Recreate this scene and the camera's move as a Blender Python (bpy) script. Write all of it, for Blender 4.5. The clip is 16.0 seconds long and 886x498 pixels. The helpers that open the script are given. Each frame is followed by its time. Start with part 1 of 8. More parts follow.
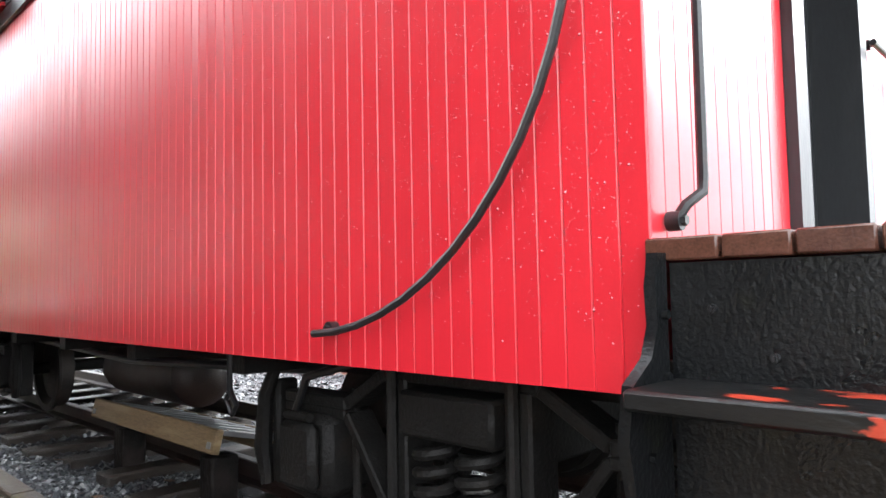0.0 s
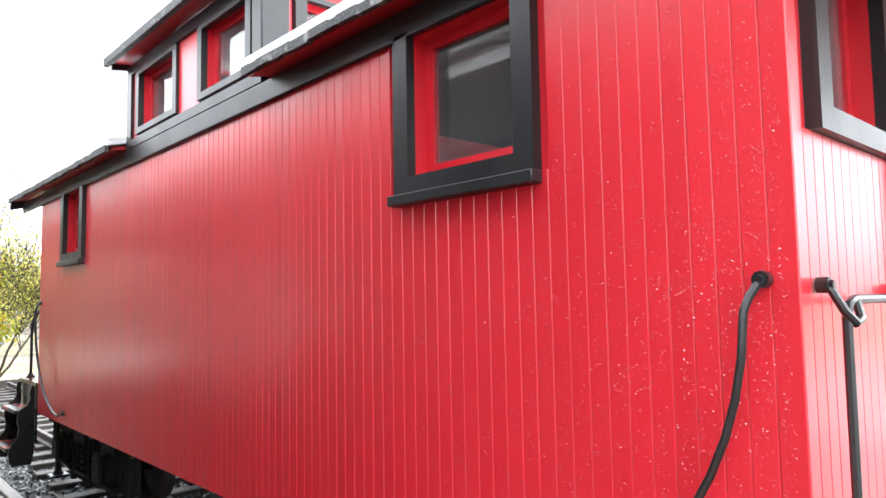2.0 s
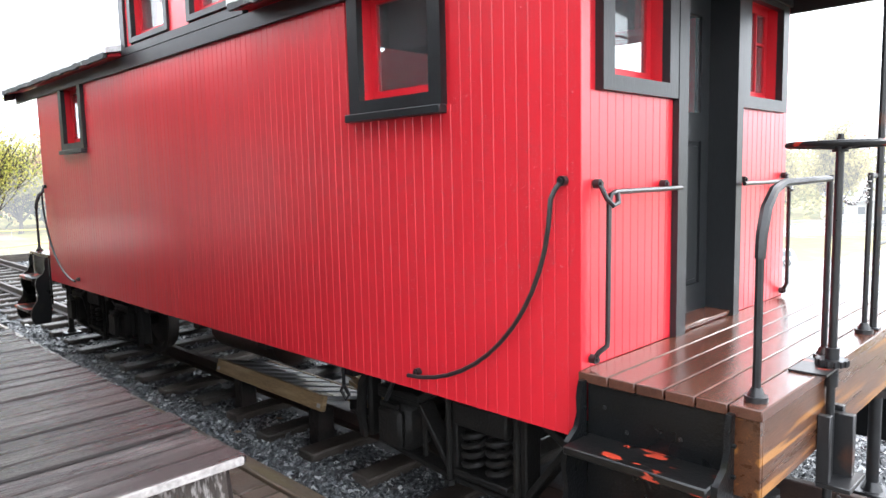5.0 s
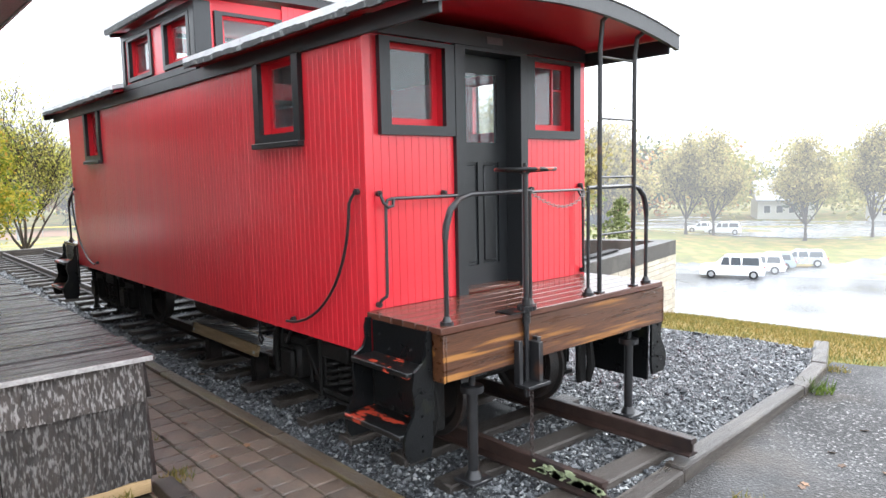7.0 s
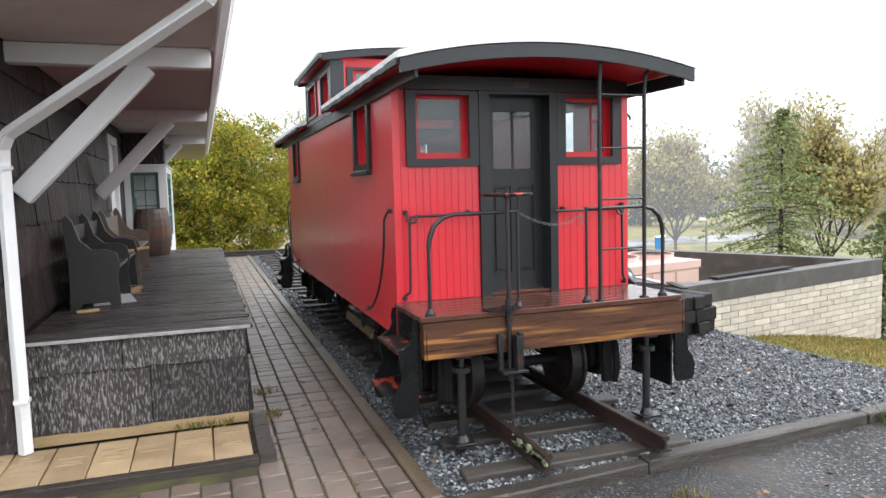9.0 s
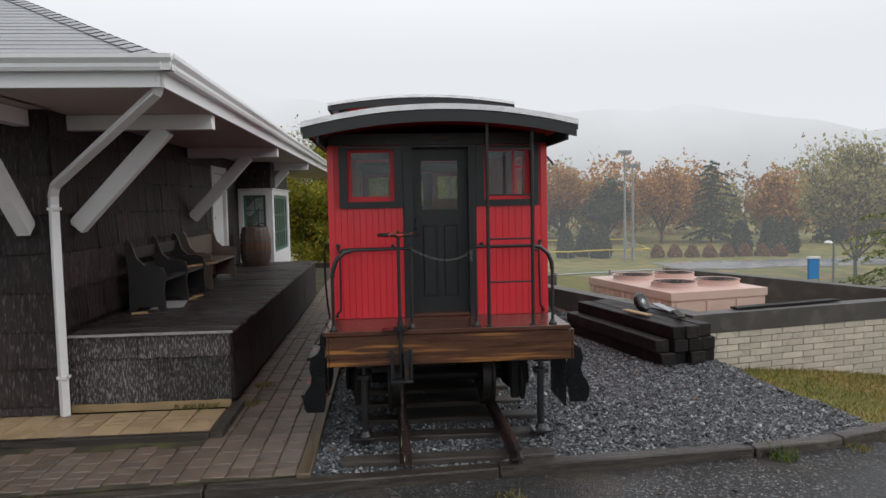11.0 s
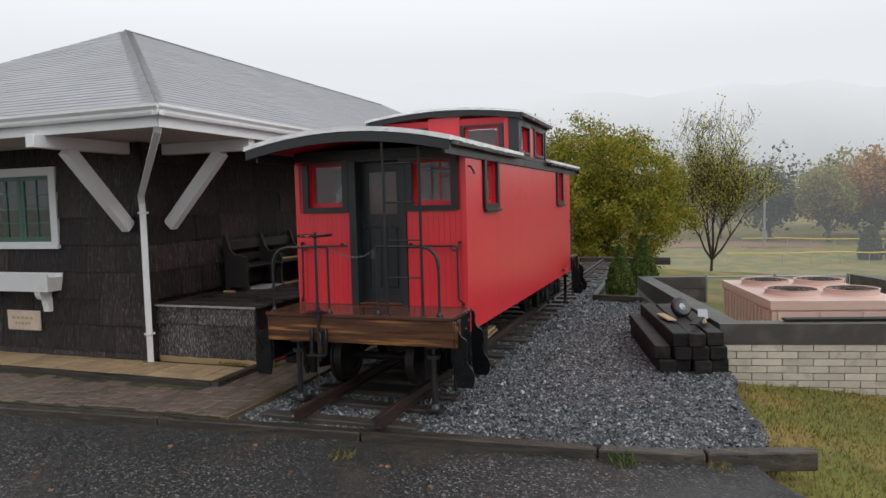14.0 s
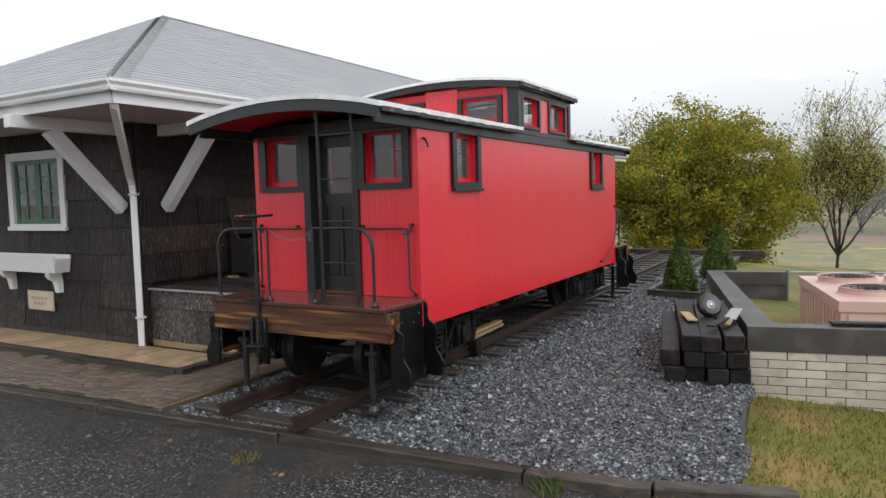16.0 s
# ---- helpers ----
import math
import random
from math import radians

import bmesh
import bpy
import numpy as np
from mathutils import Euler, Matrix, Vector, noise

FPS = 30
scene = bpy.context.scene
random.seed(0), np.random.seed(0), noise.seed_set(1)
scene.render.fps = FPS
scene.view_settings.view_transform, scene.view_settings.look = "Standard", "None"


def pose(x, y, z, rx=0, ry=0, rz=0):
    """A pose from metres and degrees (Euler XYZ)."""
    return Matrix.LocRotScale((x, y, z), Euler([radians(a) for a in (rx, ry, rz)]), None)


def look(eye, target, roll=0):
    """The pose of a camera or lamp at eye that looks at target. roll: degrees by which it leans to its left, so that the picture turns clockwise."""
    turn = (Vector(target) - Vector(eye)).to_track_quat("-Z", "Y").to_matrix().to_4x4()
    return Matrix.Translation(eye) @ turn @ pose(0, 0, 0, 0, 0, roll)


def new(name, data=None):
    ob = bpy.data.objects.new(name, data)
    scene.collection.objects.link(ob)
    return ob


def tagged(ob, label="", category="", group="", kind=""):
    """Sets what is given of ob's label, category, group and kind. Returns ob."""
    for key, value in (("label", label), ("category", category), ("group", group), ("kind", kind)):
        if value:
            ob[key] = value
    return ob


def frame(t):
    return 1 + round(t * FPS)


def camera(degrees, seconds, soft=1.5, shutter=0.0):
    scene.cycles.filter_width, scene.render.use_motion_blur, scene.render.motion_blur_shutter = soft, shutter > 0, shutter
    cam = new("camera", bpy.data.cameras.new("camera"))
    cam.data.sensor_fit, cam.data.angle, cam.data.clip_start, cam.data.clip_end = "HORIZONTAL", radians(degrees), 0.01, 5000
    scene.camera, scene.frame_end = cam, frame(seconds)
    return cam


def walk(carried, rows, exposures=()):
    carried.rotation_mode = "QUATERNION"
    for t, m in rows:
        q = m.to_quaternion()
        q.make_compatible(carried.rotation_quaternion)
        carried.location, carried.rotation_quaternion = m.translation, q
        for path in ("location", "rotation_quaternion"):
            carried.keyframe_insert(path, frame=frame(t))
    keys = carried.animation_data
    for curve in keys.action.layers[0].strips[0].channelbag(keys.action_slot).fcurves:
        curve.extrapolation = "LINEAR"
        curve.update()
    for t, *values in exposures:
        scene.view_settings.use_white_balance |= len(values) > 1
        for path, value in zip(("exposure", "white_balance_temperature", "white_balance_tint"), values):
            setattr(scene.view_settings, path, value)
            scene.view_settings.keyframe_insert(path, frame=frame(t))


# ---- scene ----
cam = camera(65.3, 16.0)
PATH = [
    (0, (0.031, 0.044, 1.088), (1.45, 1.449, 1.211), -1.1),
    (0.5, (-0.144, 0.205, 1.179), (1.234, 1.648, 1.319), -1.0),
    (1, (-0.283, 0.21, 1.394), (1.064, 1.68, 1.546), -0.7),
    (1.5, (-0.366, 0.13, 1.7), (0.98, 1.602, 1.846), -1.0),
    (2, (-0.448, 0.055, 1.921), (0.896, 1.528, 2.067), -1.0),
    (2.5, (-0.469, -0.01, 1.972), (0.874, 1.465, 2.113), -0.9),
    (3, (-0.462, -0.123, 1.99), (0.879, 1.358, 1.897), -1.0),
    (3.2, (-0.449, -0.14, 2.001), (0.877, 1.34, 1.775), -1.1),
    (5.3, (-1.228, -1.156, 1.986), (0.179, 0.25, 1.774), -1.2),
    (5.5, (-1.278, -1.356, 1.94), (0.134, 0.044, 1.728), -1.2),
    (6, (-1.45, -1.949, 1.964), (0.021, -0.61, 1.755), -1.1),
    (6.5, (-1.453, -2.497, 1.998), (-0.005, -1.134, 1.786), -1.2),
    (7, (-1.34, -2.979, 2.056), (-0.029, -1.485, 1.841), -1.2),
    (7.5, (-1.184, -3.562, 2.12), (-0.003, -1.961, 1.909), -1.3),
    (8, (-0.909, -3.987, 2.137), (0.104, -2.275, 1.926), -1.4),
    (8.5, (-0.637, -4.496, 2.138), (0.087, -2.642, 1.939), -1.5),
    (9, (-0.29, -4.904, 2.134), (0.362, -3.022, 1.959), -1.5),
    (9.2, (-0.126, -5.06, 2.137), (0.519, -3.172, 1.996), -1.5),
    (11.3, (2.224, -6.644, 2.4), (2.325, -4.651, 2.261), -1.0),
    (11.5, (2.505, -6.74, 2.413), (2.583, -4.746, 2.272), -0.9),
    (12, (3.186, -6.94, 2.434), (3.194, -4.945, 2.293), -1.0),
    (12.5, (3.897, -7.011, 2.432), (3.828, -5.017, 2.289), -1.1),
    (13, (4.609, -7.062, 2.428), (4.476, -5.071, 2.286), -1.2),
    (13.5, (5.295, -7.014, 2.422), (4.938, -5.051, 2.282), -1.3),
    (14, (5.963, -6.953, 2.414), (5.282, -5.077, 2.279), -1.5),
    (14.5, (6.492, -6.736, 2.375), (5.652, -4.926, 2.238), -1.6),
    (15, (6.975, -6.453, 2.35), (6.096, -4.662, 2.209), -1.6),
    (15.5, (7.195, -5.983, 2.302), (6.293, -4.204, 2.155), -1.4),
    (16, (7.229, -5.359, 2.22), (6.236, -3.63, 2.07), -1.5),
]
EXPOSURES = [(0, 2.55, 6250, 10), (1, 2.45, 6250, 10), (3, 2.3, 6300, 10), (5.5, 2.2, 6100, 10), (7, 1.75, 6100, 10), (9, 1.2, 6200, 10), (11.5, -0.2, 6400, 10), (13, -0.2, 6400, 10), (14.5, 0.02, 6400, 10), (16, 0.22, 6350, 10)]
walk(cam, [(t, look(eye, target, roll)) for t, eye, target, roll in PATH], EXPOSURES)

# ---- world and light: an overcast, misty day ----
world = bpy.data.worlds.new("overcast")
scene.world = world
world.use_nodes = True
wt = world.node_tree
wt.nodes.clear()
w_out = wt.nodes.new("ShaderNodeOutputWorld")
w_bg = wt.nodes.new("ShaderNodeBackground")
w_sky = wt.nodes.new("ShaderNodeTexSky")
w_sky.sky_type = "NISHITA"
w_sky.sun_disc = False
w_sky.sun_elevation = radians(36)
w_sky.sun_rotation = radians(112)
w_sky.dust_density = 6.0
w_hsv = wt.nodes.new("ShaderNodeHueSaturation")
w_hsv.inputs["Saturation"].default_value = 0.1
w_hsv.inputs["Value"].default_value = 0.12
w_co = wt.nodes.new("ShaderNodeTexCoord")
w_sep = wt.nodes.new("ShaderNodeSeparateXYZ")
w_ramp = wt.nodes.new("ShaderNodeValToRGB")
w_ramp.color_ramp.elements[0].position = 0.0
w_ramp.color_ramp.elements[0].color = (0.90, 0.92, 0.945, 1)
w_ramp.color_ramp.elements[1].position = 1.0
w_ramp.color_ramp.elements[1].color = (1.20, 1.23, 1.28, 1)
el = w_ramp.color_ramp.elements.new(0.25)
el.color = (1.19, 1.215, 1.25, 1)
w_mix = wt.nodes.new("ShaderNodeMix")
w_mix.data_type = "RGBA"
w_mix.inputs["Factor"].default_value = 0.88
wt.links.new(w_sky.outputs["Color"], w_hsv.inputs["Color"])
wt.links.new(w_co.outputs["Generated"], w_sep.inputs["Vector"])
wt.links.new(w_sep.outputs["Z"], w_ramp.inputs["Fac"])
wt.links.new(w_hsv.outputs["Color"], w_mix.inputs["A"])
wt.links.new(w_ramp.outputs["Color"], w_mix.inputs["B"])
wt.links.new(w_mix.outputs["Result"], w_bg.inputs["Color"])
w_bg.inputs["Strength"].default_value = 1.0
wt.links.new(w_bg.outputs["Background"], w_out.inputs["Surface"])

sun_data = bpy.data.lights.new("sun", "SUN")
sun_data.energy = 0.8
sun_data.angle = radians(40)
sun_data.color = (1.0, 0.97, 0.93)
sun = new("sun", sun_data)
sun.matrix_world = look((14, -3, 10), (2, 2, 0))


# ---- materials ----
def material(name, base, rough=0.6, vary=0.25, scale=6.0, fine=60.0, bump=0.15, metallic=0.0, stretch=(1, 1, 1),
             second=None, patch=0.0, patch_scale=1.5, spec=0.5, rand=0.0, dist=0.01, wet=0.0, patch_at=0.5, rvar=0.12, coat=0.0, edge=0.12):
    """Procedural surface: two scales of noise in the colour, fine relief, optional patches of a second colour."""
    m = bpy.data.materials.new(name)
    m.use_nodes = True
    n, l = m.node_tree.nodes, m.node_tree.links
    b = n["Principled BSDF"]
    b.inputs["Metallic"].default_value = metallic
    b.inputs["Specular IOR Level"].default_value = spec
    b.inputs["Coat Weight"].default_value = coat
    b.inputs["Coat Roughness"].default_value = 0.24
    co = n.new("ShaderNodeTexCoord")
    mp = n.new("ShaderNodeMapping")
    mp.inputs["Scale"].default_value = stretch
    l.new(co.outputs["Object"], mp.inputs["Vector"])
    src = mp.outputs["Vector"]
    info = None
    if rand:
        info = n.new("ShaderNodeObjectInfo")
        sc = n.new("ShaderNodeVectorMath")
        sc.operation = "ADD"
        mul = n.new("ShaderNodeMath")
        mul.operation = "MULTIPLY"
        mul.inputs[1].default_value = 37.0
        l.new(info.outputs["Random"], mul.inputs[0])
        l.new(mp.outputs["Vector"], sc.inputs[0])
        l.new(mul.outputs[0], sc.inputs[1])
        src = sc.outputs[0]
    big, small = n.new("ShaderNodeTexNoise"), n.new("ShaderNodeTexNoise")
    big.inputs["Scale"].default_value, small.inputs["Scale"].default_value = scale, fine
    big.inputs["Detail"].default_value, small.inputs["Detail"].default_value = 4, 3
    l.new(src, big.inputs["Vector"])
    l.new(src, small.inputs["Vector"])
    add = n.new("ShaderNodeMath")
    add.operation = "MULTIPLY_ADD"
    l.new(small.outputs["Fac"], add.inputs[0])
    add.inputs[1].default_value = 0.5
    half = n.new("ShaderNodeMath")
    half.operation = "MULTIPLY"
    half.inputs[1].default_value = 0.5
    l.new(big.outputs["Fac"], half.inputs[0])
    l.new(half.outputs[0], add.inputs[2])
    ramp = n.new("ShaderNodeValToRGB")
    ramp.color_ramp.elements[0].position, ramp.color_ramp.elements[1].position = 0.3, 0.7
    lo = [c * (1 - vary) for c in base]
    hi = [min(1, c * (1 + vary)) for c in base]
    ramp.color_ramp.elements[0].color = (*lo, 1)
    ramp.color_ramp.elements[1].color = (*hi, 1)
    l.new(add.outputs[0], ramp.inputs["Fac"])
    colour = ramp.outputs["Color"]
    if second is not None:
        pn = n.new("ShaderNodeTexNoise")
        pn.inputs["Scale"].default_value = patch_scale
        pn.inputs["Detail"].default_value = 6
        l.new(src, pn.inputs["Vector"])
        pr = n.new("ShaderNodeValToRGB")
        pr.color_ramp.elements[0].position = patch_at
        pr.color_ramp.elements[1].position = min(1, patch_at + edge)
        pr.color_ramp.elements[0].color = (0, 0, 0, 1)
        pr.color_ramp.elements[1].color = (patch, patch, patch, 1)
        l.new(pn.outputs["Fac"], pr.inputs["Fac"])
        mx = n.new("ShaderNodeMix")
        mx.data_type = "RGBA"
        l.new(pr.outputs["Color"], mx.inputs["Factor"])
        l.new(colour, mx.inputs["A"])
        mx.inputs["B"].default_value = (*second, 1)
        colour = mx.outputs["Result"]
    if rand:
        hs = n.new("ShaderNodeHueSaturation")
        rr = n.new("ShaderNodeMapRange")
        rr.inputs["To Min"].default_value, rr.inputs["To Max"].default_value = 1 - rand, 1 + rand
        l.new(info.outputs["Random"], rr.inputs["Value"])
        l.new(rr.outputs["Result"], hs.inputs["Value"])
        l.new(colour, hs.inputs["Color"])
        colour = hs.outputs["Color"]
    l.new(colour, b.inputs["Base Color"])
    rr2 = n.new("ShaderNodeMapRange")
    rr2.inputs["To Min"].default_value, rr2.inputs["To Max"].default_value = max(0.03, rough - rvar - wet), min(1, rough + rvar)
    l.new(big.outputs["Fac"], rr2.inputs["Value"])
    l.new(rr2.outputs["Result"], b.inputs["Roughness"])
    if bump:
        bn = n.new("ShaderNodeBump")
        bn.inputs["Strength"].default_value = bump
        bn.inputs["Distance"].default_value = dist
        l.new(small.outputs["Fac"], bn.inputs["Height"])
        l.new(bn.outputs["Normal"], b.inputs["Normal"])
    return m


def island_material(name, stops, rough=0.8, bump=0.0, translucent=0.0):
    """Colour picked at random for each loose piece of a joined mesh."""
    m = bpy.data.materials.new(name)
    m.use_nodes = True
    n, l = m.node_tree.nodes, m.node_tree.links
    b = n["Principled BSDF"]
    b.inputs["Roughness"].default_value = rough
    g = n.new("ShaderNodeNewGeometry")
    r = n.new("ShaderNodeValToRGB")
    r.color_ramp.elements[0].position, r.color_ramp.elements[0].color = stops[0][0], (*stops[0][1], 1)
    r.color_ramp.elements[1].position, r.color_ramp.elements[1].color = stops[-1][0], (*stops[-1][1], 1)
    for p, c in stops[1:-1]:
        r.color_ramp.elements.new(p).color = (*c, 1)
    l.new(g.outputs["Random Per Island"], r.inputs["Fac"])
    l.new(r.outputs["Color"], b.inputs["Base Color"])
    if translucent:
        t = n.new("ShaderNodeBsdfTranslucent")
        mx = n.new("ShaderNodeMixShader")
        mx.inputs["Fac"].default_value = translucent
        l.new(r.outputs["Color"], t.inputs["Color"])
        l.new(b.outputs["BSDF"], mx.inputs[1])
        l.new(t.outputs["BSDF"], mx.inputs[2])
        l.new(mx.outputs["Shader"], n["Material Output"].inputs["Surface"])
    return m


def glass_material(name, tint=(0.8, 0.85, 0.85), dust_and_sheen=0.09):
    m = bpy.data.materials.new(name)
    m.use_nodes = True
    n, l = m.node_tree.nodes, m.node_tree.links
    b = n["Principled BSDF"]
    b.inputs["Base Color"].default_value = (*tint, 1)
    b.inputs["Roughness"].default_value = 0.02
    b.inputs["Transmission Weight"].default_value = 1.0
    b.inputs["IOR"].default_value = 1.45
    # a thin film of dust, thicker in patches; its grey also paints in sky reflection
    co, ns, mr = n.new("ShaderNodeTexCoord"), n.new("ShaderNodeTexNoise"), n.new("ShaderNodeMapRange")
    ns.inputs["Scale"].default_value, ns.inputs["Detail"].default_value = 5.0, 6
    mr.inputs["To Min"].default_value, mr.inputs["To Max"].default_value = 0.0, dust_and_sheen
    d, mx = n.new("ShaderNodeBsdfDiffuse"), n.new("ShaderNodeMixShader")
    d.inputs["Color"].default_value = (0.5, 0.52, 0.54, 1)
    l.new(co.outputs["Object"], ns.inputs["Vector"])
    l.new(ns.outputs["Fac"], mr.inputs["Value"])
    l.new(mr.outputs["Result"], mx.inputs["Fac"])
    l.new(b.outputs["BSDF"], mx.inputs[1])
    l.new(d.outputs["BSDF"], mx.inputs[2])
    l.new(mx.outputs["Shader"], n["Material Output"].inputs["Surface"])
    return m


RED = material("red_paint", (0.64, 0.019, 0.032), rough=0.33, vary=0.05, scale=0.8, fine=240, bump=0.06, rand=0.04, dist=0.001, rvar=0.05, coat=0.52)
RED_TRIM = material("red_trim_paint", (0.58, 0.016, 0.028), rough=0.36, vary=0.1, scale=3, fine=120, bump=0.1, dist=0.002)
BLACK = material("black_paint", (0.014, 0.0155, 0.017), spec=0.5, rough=0.36, vary=0.25, scale=5, fine=120, bump=0.25, stretch=(1, 1, 0.2), dist=0.003)
IRON = material("black_iron", (0.014, 0.014, 0.015), rough=0.32, vary=0.3, scale=9, fine=90, bump=0.3, second=(0.10, 0.035, 0.015), patch=0.5, patch_scale=7, patch_at=0.6, dist=0.003)
STEP_BLACK = material("worn_black_step_paint", (0.0045, 0.005, 0.0055), rough=0.3, spec=0.3, vary=0.4, scale=6, fine=90, bump=0.6, second=(0.02, 0.022, 0.009), patch=0.6, patch_scale=5, patch_at=0.6, dist=0.004)
TREAD = material("worn_tread_paint", (0.007, 0.007, 0.007), rough=0.34, spec=0.4, vary=0.3, scale=6, fine=110, bump=0.4, second=(0.42, 0.05, 0.025), patch=0.95, patch_scale=11, patch_at=0.565, dist=0.003, stretch=(1, 0.45, 1), edge=0.02)
UNDER = material("underframe_grime", (0.009, 0.0085, 0.008), spec=0.25, rough=0.6, vary=0.4, scale=8, fine=70, bump=0.5, second=(0.022, 0.016, 0.012), patch=0.4, patch_scale=6, patch_at=0.58)
RUST = material("rusted_rail_steel", (0.032, 0.018, 0.014), rough=0.45, vary=0.45, scale=12, fine=120, bump=0.4, second=(0.014, 0.010, 0.010), patch=0.7, patch_scale=5, dist=0.004)
WHEEL = material("grimy_wheel_iron", (0.009, 0.007, 0.006), rough=0.55, vary=0.4, scale=9, fine=80, bump=0.4, second=(0.032, 0.017, 0.011), patch=0.5, patch_scale=6)
LICHEN = material("pale_green_lichen", (0.33, 0.38, 0.22), rough=0.9, vary=0.3, scale=30, fine=160, bump=0.8)
TIE = material("weathered_tie_wood", (0.036, 0.028, 0.022), rough=0.5, vary=0.45, scale=2.5, fine=28, bump=0.7, stretch=(1, 9, 9), second=(0.065, 0.056, 0.048), patch=0.5, patch_scale=2.5, rand=0.25)
BEAM = material("stained_pine_beam", (0.075, 0.029, 0.013), rough=0.3, vary=0.7, scale=2.2, fine=22, bump=0.3, stretch=(0.55, 8, 11), second=(0.34, 0.15, 0.035), patch=0.8, patch_scale=2.2, patch_at=0.56, dist=0.004)
FLOORB = material("wet_platform_board", (0.085, 0.034, 0.022), rough=0.2, vary=0.4, scale=3, fine=22, bump=0.25, stretch=(0.8, 9, 9), rand=0.2, dist=0.003, wet=0.08)
ROOFING = material("pale_roll_roofing", (0.80, 0.81, 0.82), rough=0.6, vary=0.25, scale=5, fine=150, bump=0.7, second=(0.2, 0.2, 0.2), patch=0.5, patch_scale=7, patch_at=0.62)
SHINGLE_EDGE = material("dark_roof_edge", (0.035, 0.036, 0.036), rough=0.6, vary=0.5, scale=12, fine=90, bump=0.9, second=(0.35, 0.36, 0.35), patch=0.6, patch_scale=14, patch_at=0.58)
GLASS = glass_material("window_glass")
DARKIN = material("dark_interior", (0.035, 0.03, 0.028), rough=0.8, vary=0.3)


def asphalt_material(name):
    """Worn wet asphalt: single stones in dark binder, damp and dry areas, brown silt washed over parts of it."""
    m = bpy.data.materials.new(name)
    m.use_nodes = True
    n, l = m.node_tree.nodes, m.node_tree.links
    b = n["Principled BSDF"]
    b.inputs["Specular IOR Level"].default_value = 0.32
    co = n.new("ShaderNodeTexCoord")

    def noise(scale, detail=5):
        t = n.new("ShaderNodeTexNoise")
        t.inputs["Scale"].default_value, t.inputs["Detail"].default_value = scale, detail
        l.new(co.outputs["Object"], t.inputs["Vector"])
        return t.outputs["Fac"]

    def ramp(src, stops):
        t = n.new("ShaderNodeValToRGB")
        e = t.color_ramp.elements
        e[0].position, e[0].color = stops[0][0], (*stops[0][1], 1)
        e[1].position, e[1].color = stops[-1][0], (*stops[-1][1], 1)
        for p, c in stops[1:-1]:
            e.new(p).color = (*c, 1)
        l.new(src, t.inputs["Fac"])
        return t.outputs["Color"]

    def blend(fac, a, c):
        t = n.new("ShaderNodeMix")
        t.data_type = "RGBA"
        l.new(fac, t.inputs["Factor"])
        l.new(a, t.inputs["A"])
        l.new(c, t.inputs["B"])
        return t.outputs["Result"]
    vo = n.new("ShaderNodeTexVoronoi")
    vo.inputs["Scale"].default_value = 62.0
    l.new(co.outputs["Object"], vo.inputs["Vector"])
    sep = n.new("ShaderNodeSeparateColor")
    l.new(vo.outputs["Color"], sep.inputs["Color"])
    stone = ramp(sep.outputs["Red"], [(0.0, (0.009, 0.0085, 0.0085)), (0.5, (0.020, 0.019, 0.0185)), (0.76, (0.045, 0.043, 0.042)), (0.92, (0.10, 0.097, 0.094)), (1.0, (0.28, 0.27, 0.26))])
    smooth_ = ramp(noise(9), [(0.3, (0.015, 0.014, 0.013)), (0.7, (0.036, 0.034, 0.032))])
    worn = ramp(noise(0.45), [(0.44, (1, 1, 1)), (0.62, (0.35, 0.35, 0.35))])
    silt = ramp(noise(14), [(0.3, (0.032, 0.024, 0.018)), (0.7, (0.07, 0.055, 0.042))])
    where = ramp(noise(0.8), [(0.54, (0, 0, 0)), (0.66, (0.75, 0.75, 0.75))])
    l.new(blend(where, blend(worn, smooth_, stone), silt), b.inputs["Base Color"])
    damp = ramp(noise(0.6), [(0.36, (0.36, 0.36, 0.36)), (0.6, (0.68, 0.68, 0.68))])
    l.new(damp, b.inputs["Roughness"])
    bn = n.new("ShaderNodeBump")
    bn.inputs["Strength"].default_value, bn.inputs["Distance"].default_value = 0.8, 0.006
    l.new(vo.outputs["Distance"], bn.inputs["Height"])
    l.new(bn.outputs["Normal"], b.inputs["Normal"])
    return m


ASPHALT = asphalt_material("wet_asphalt")
# wet asphalt, its base lightened to paint in the sky's sheen
LOT = material("wet_lot_with_sheen", (0.22, 0.225, 0.23), rough=0.3, vary=0.3, scale=0.12, fine=6, bump=0.05, wet=0.1)
PAVER = material("brown_grey_paver", (0.135, 0.098, 0.074), rough=0.48, vary=0.32, scale=7, fine=110, bump=0.6, rand=0.2, dist=0.004, wet=0.15, second=(0.085, 0.075, 0.065), patch=0.5, patch_scale=4)
JOINT = material("mossy_joint_sand", (0.038, 0.032, 0.017), rough=0.9, vary=0.5, scale=5, fine=60, bump=0.8, second=(0.085, 0.082, 0.018), patch=0.7, patch_scale=2.2)
TILE = material("tan_memorial_tile", (0.40, 0.285, 0.165), rough=0.45, vary=0.25, scale=4, fine=70, bump=0.3, rand=0.16, dist=0.003, second=(0.24, 0.16, 0.085), patch=0.5, patch_scale=3, patch_at=0.52)
ENGRAVE = material("engraved_line", (0.35, 0.26, 0.155), rough=0.7, vary=0.2)
EDGING = material("wet_edging_timber", (0.085, 0.06, 0.038), rough=0.42, vary=0.45, scale=2, fine=24, bump=0.6, stretch=(7, 0.7, 7), second=(0.13, 0.105, 0.035), patch=0.5, patch_scale=2.5, rand=0.15, wet=0.1)
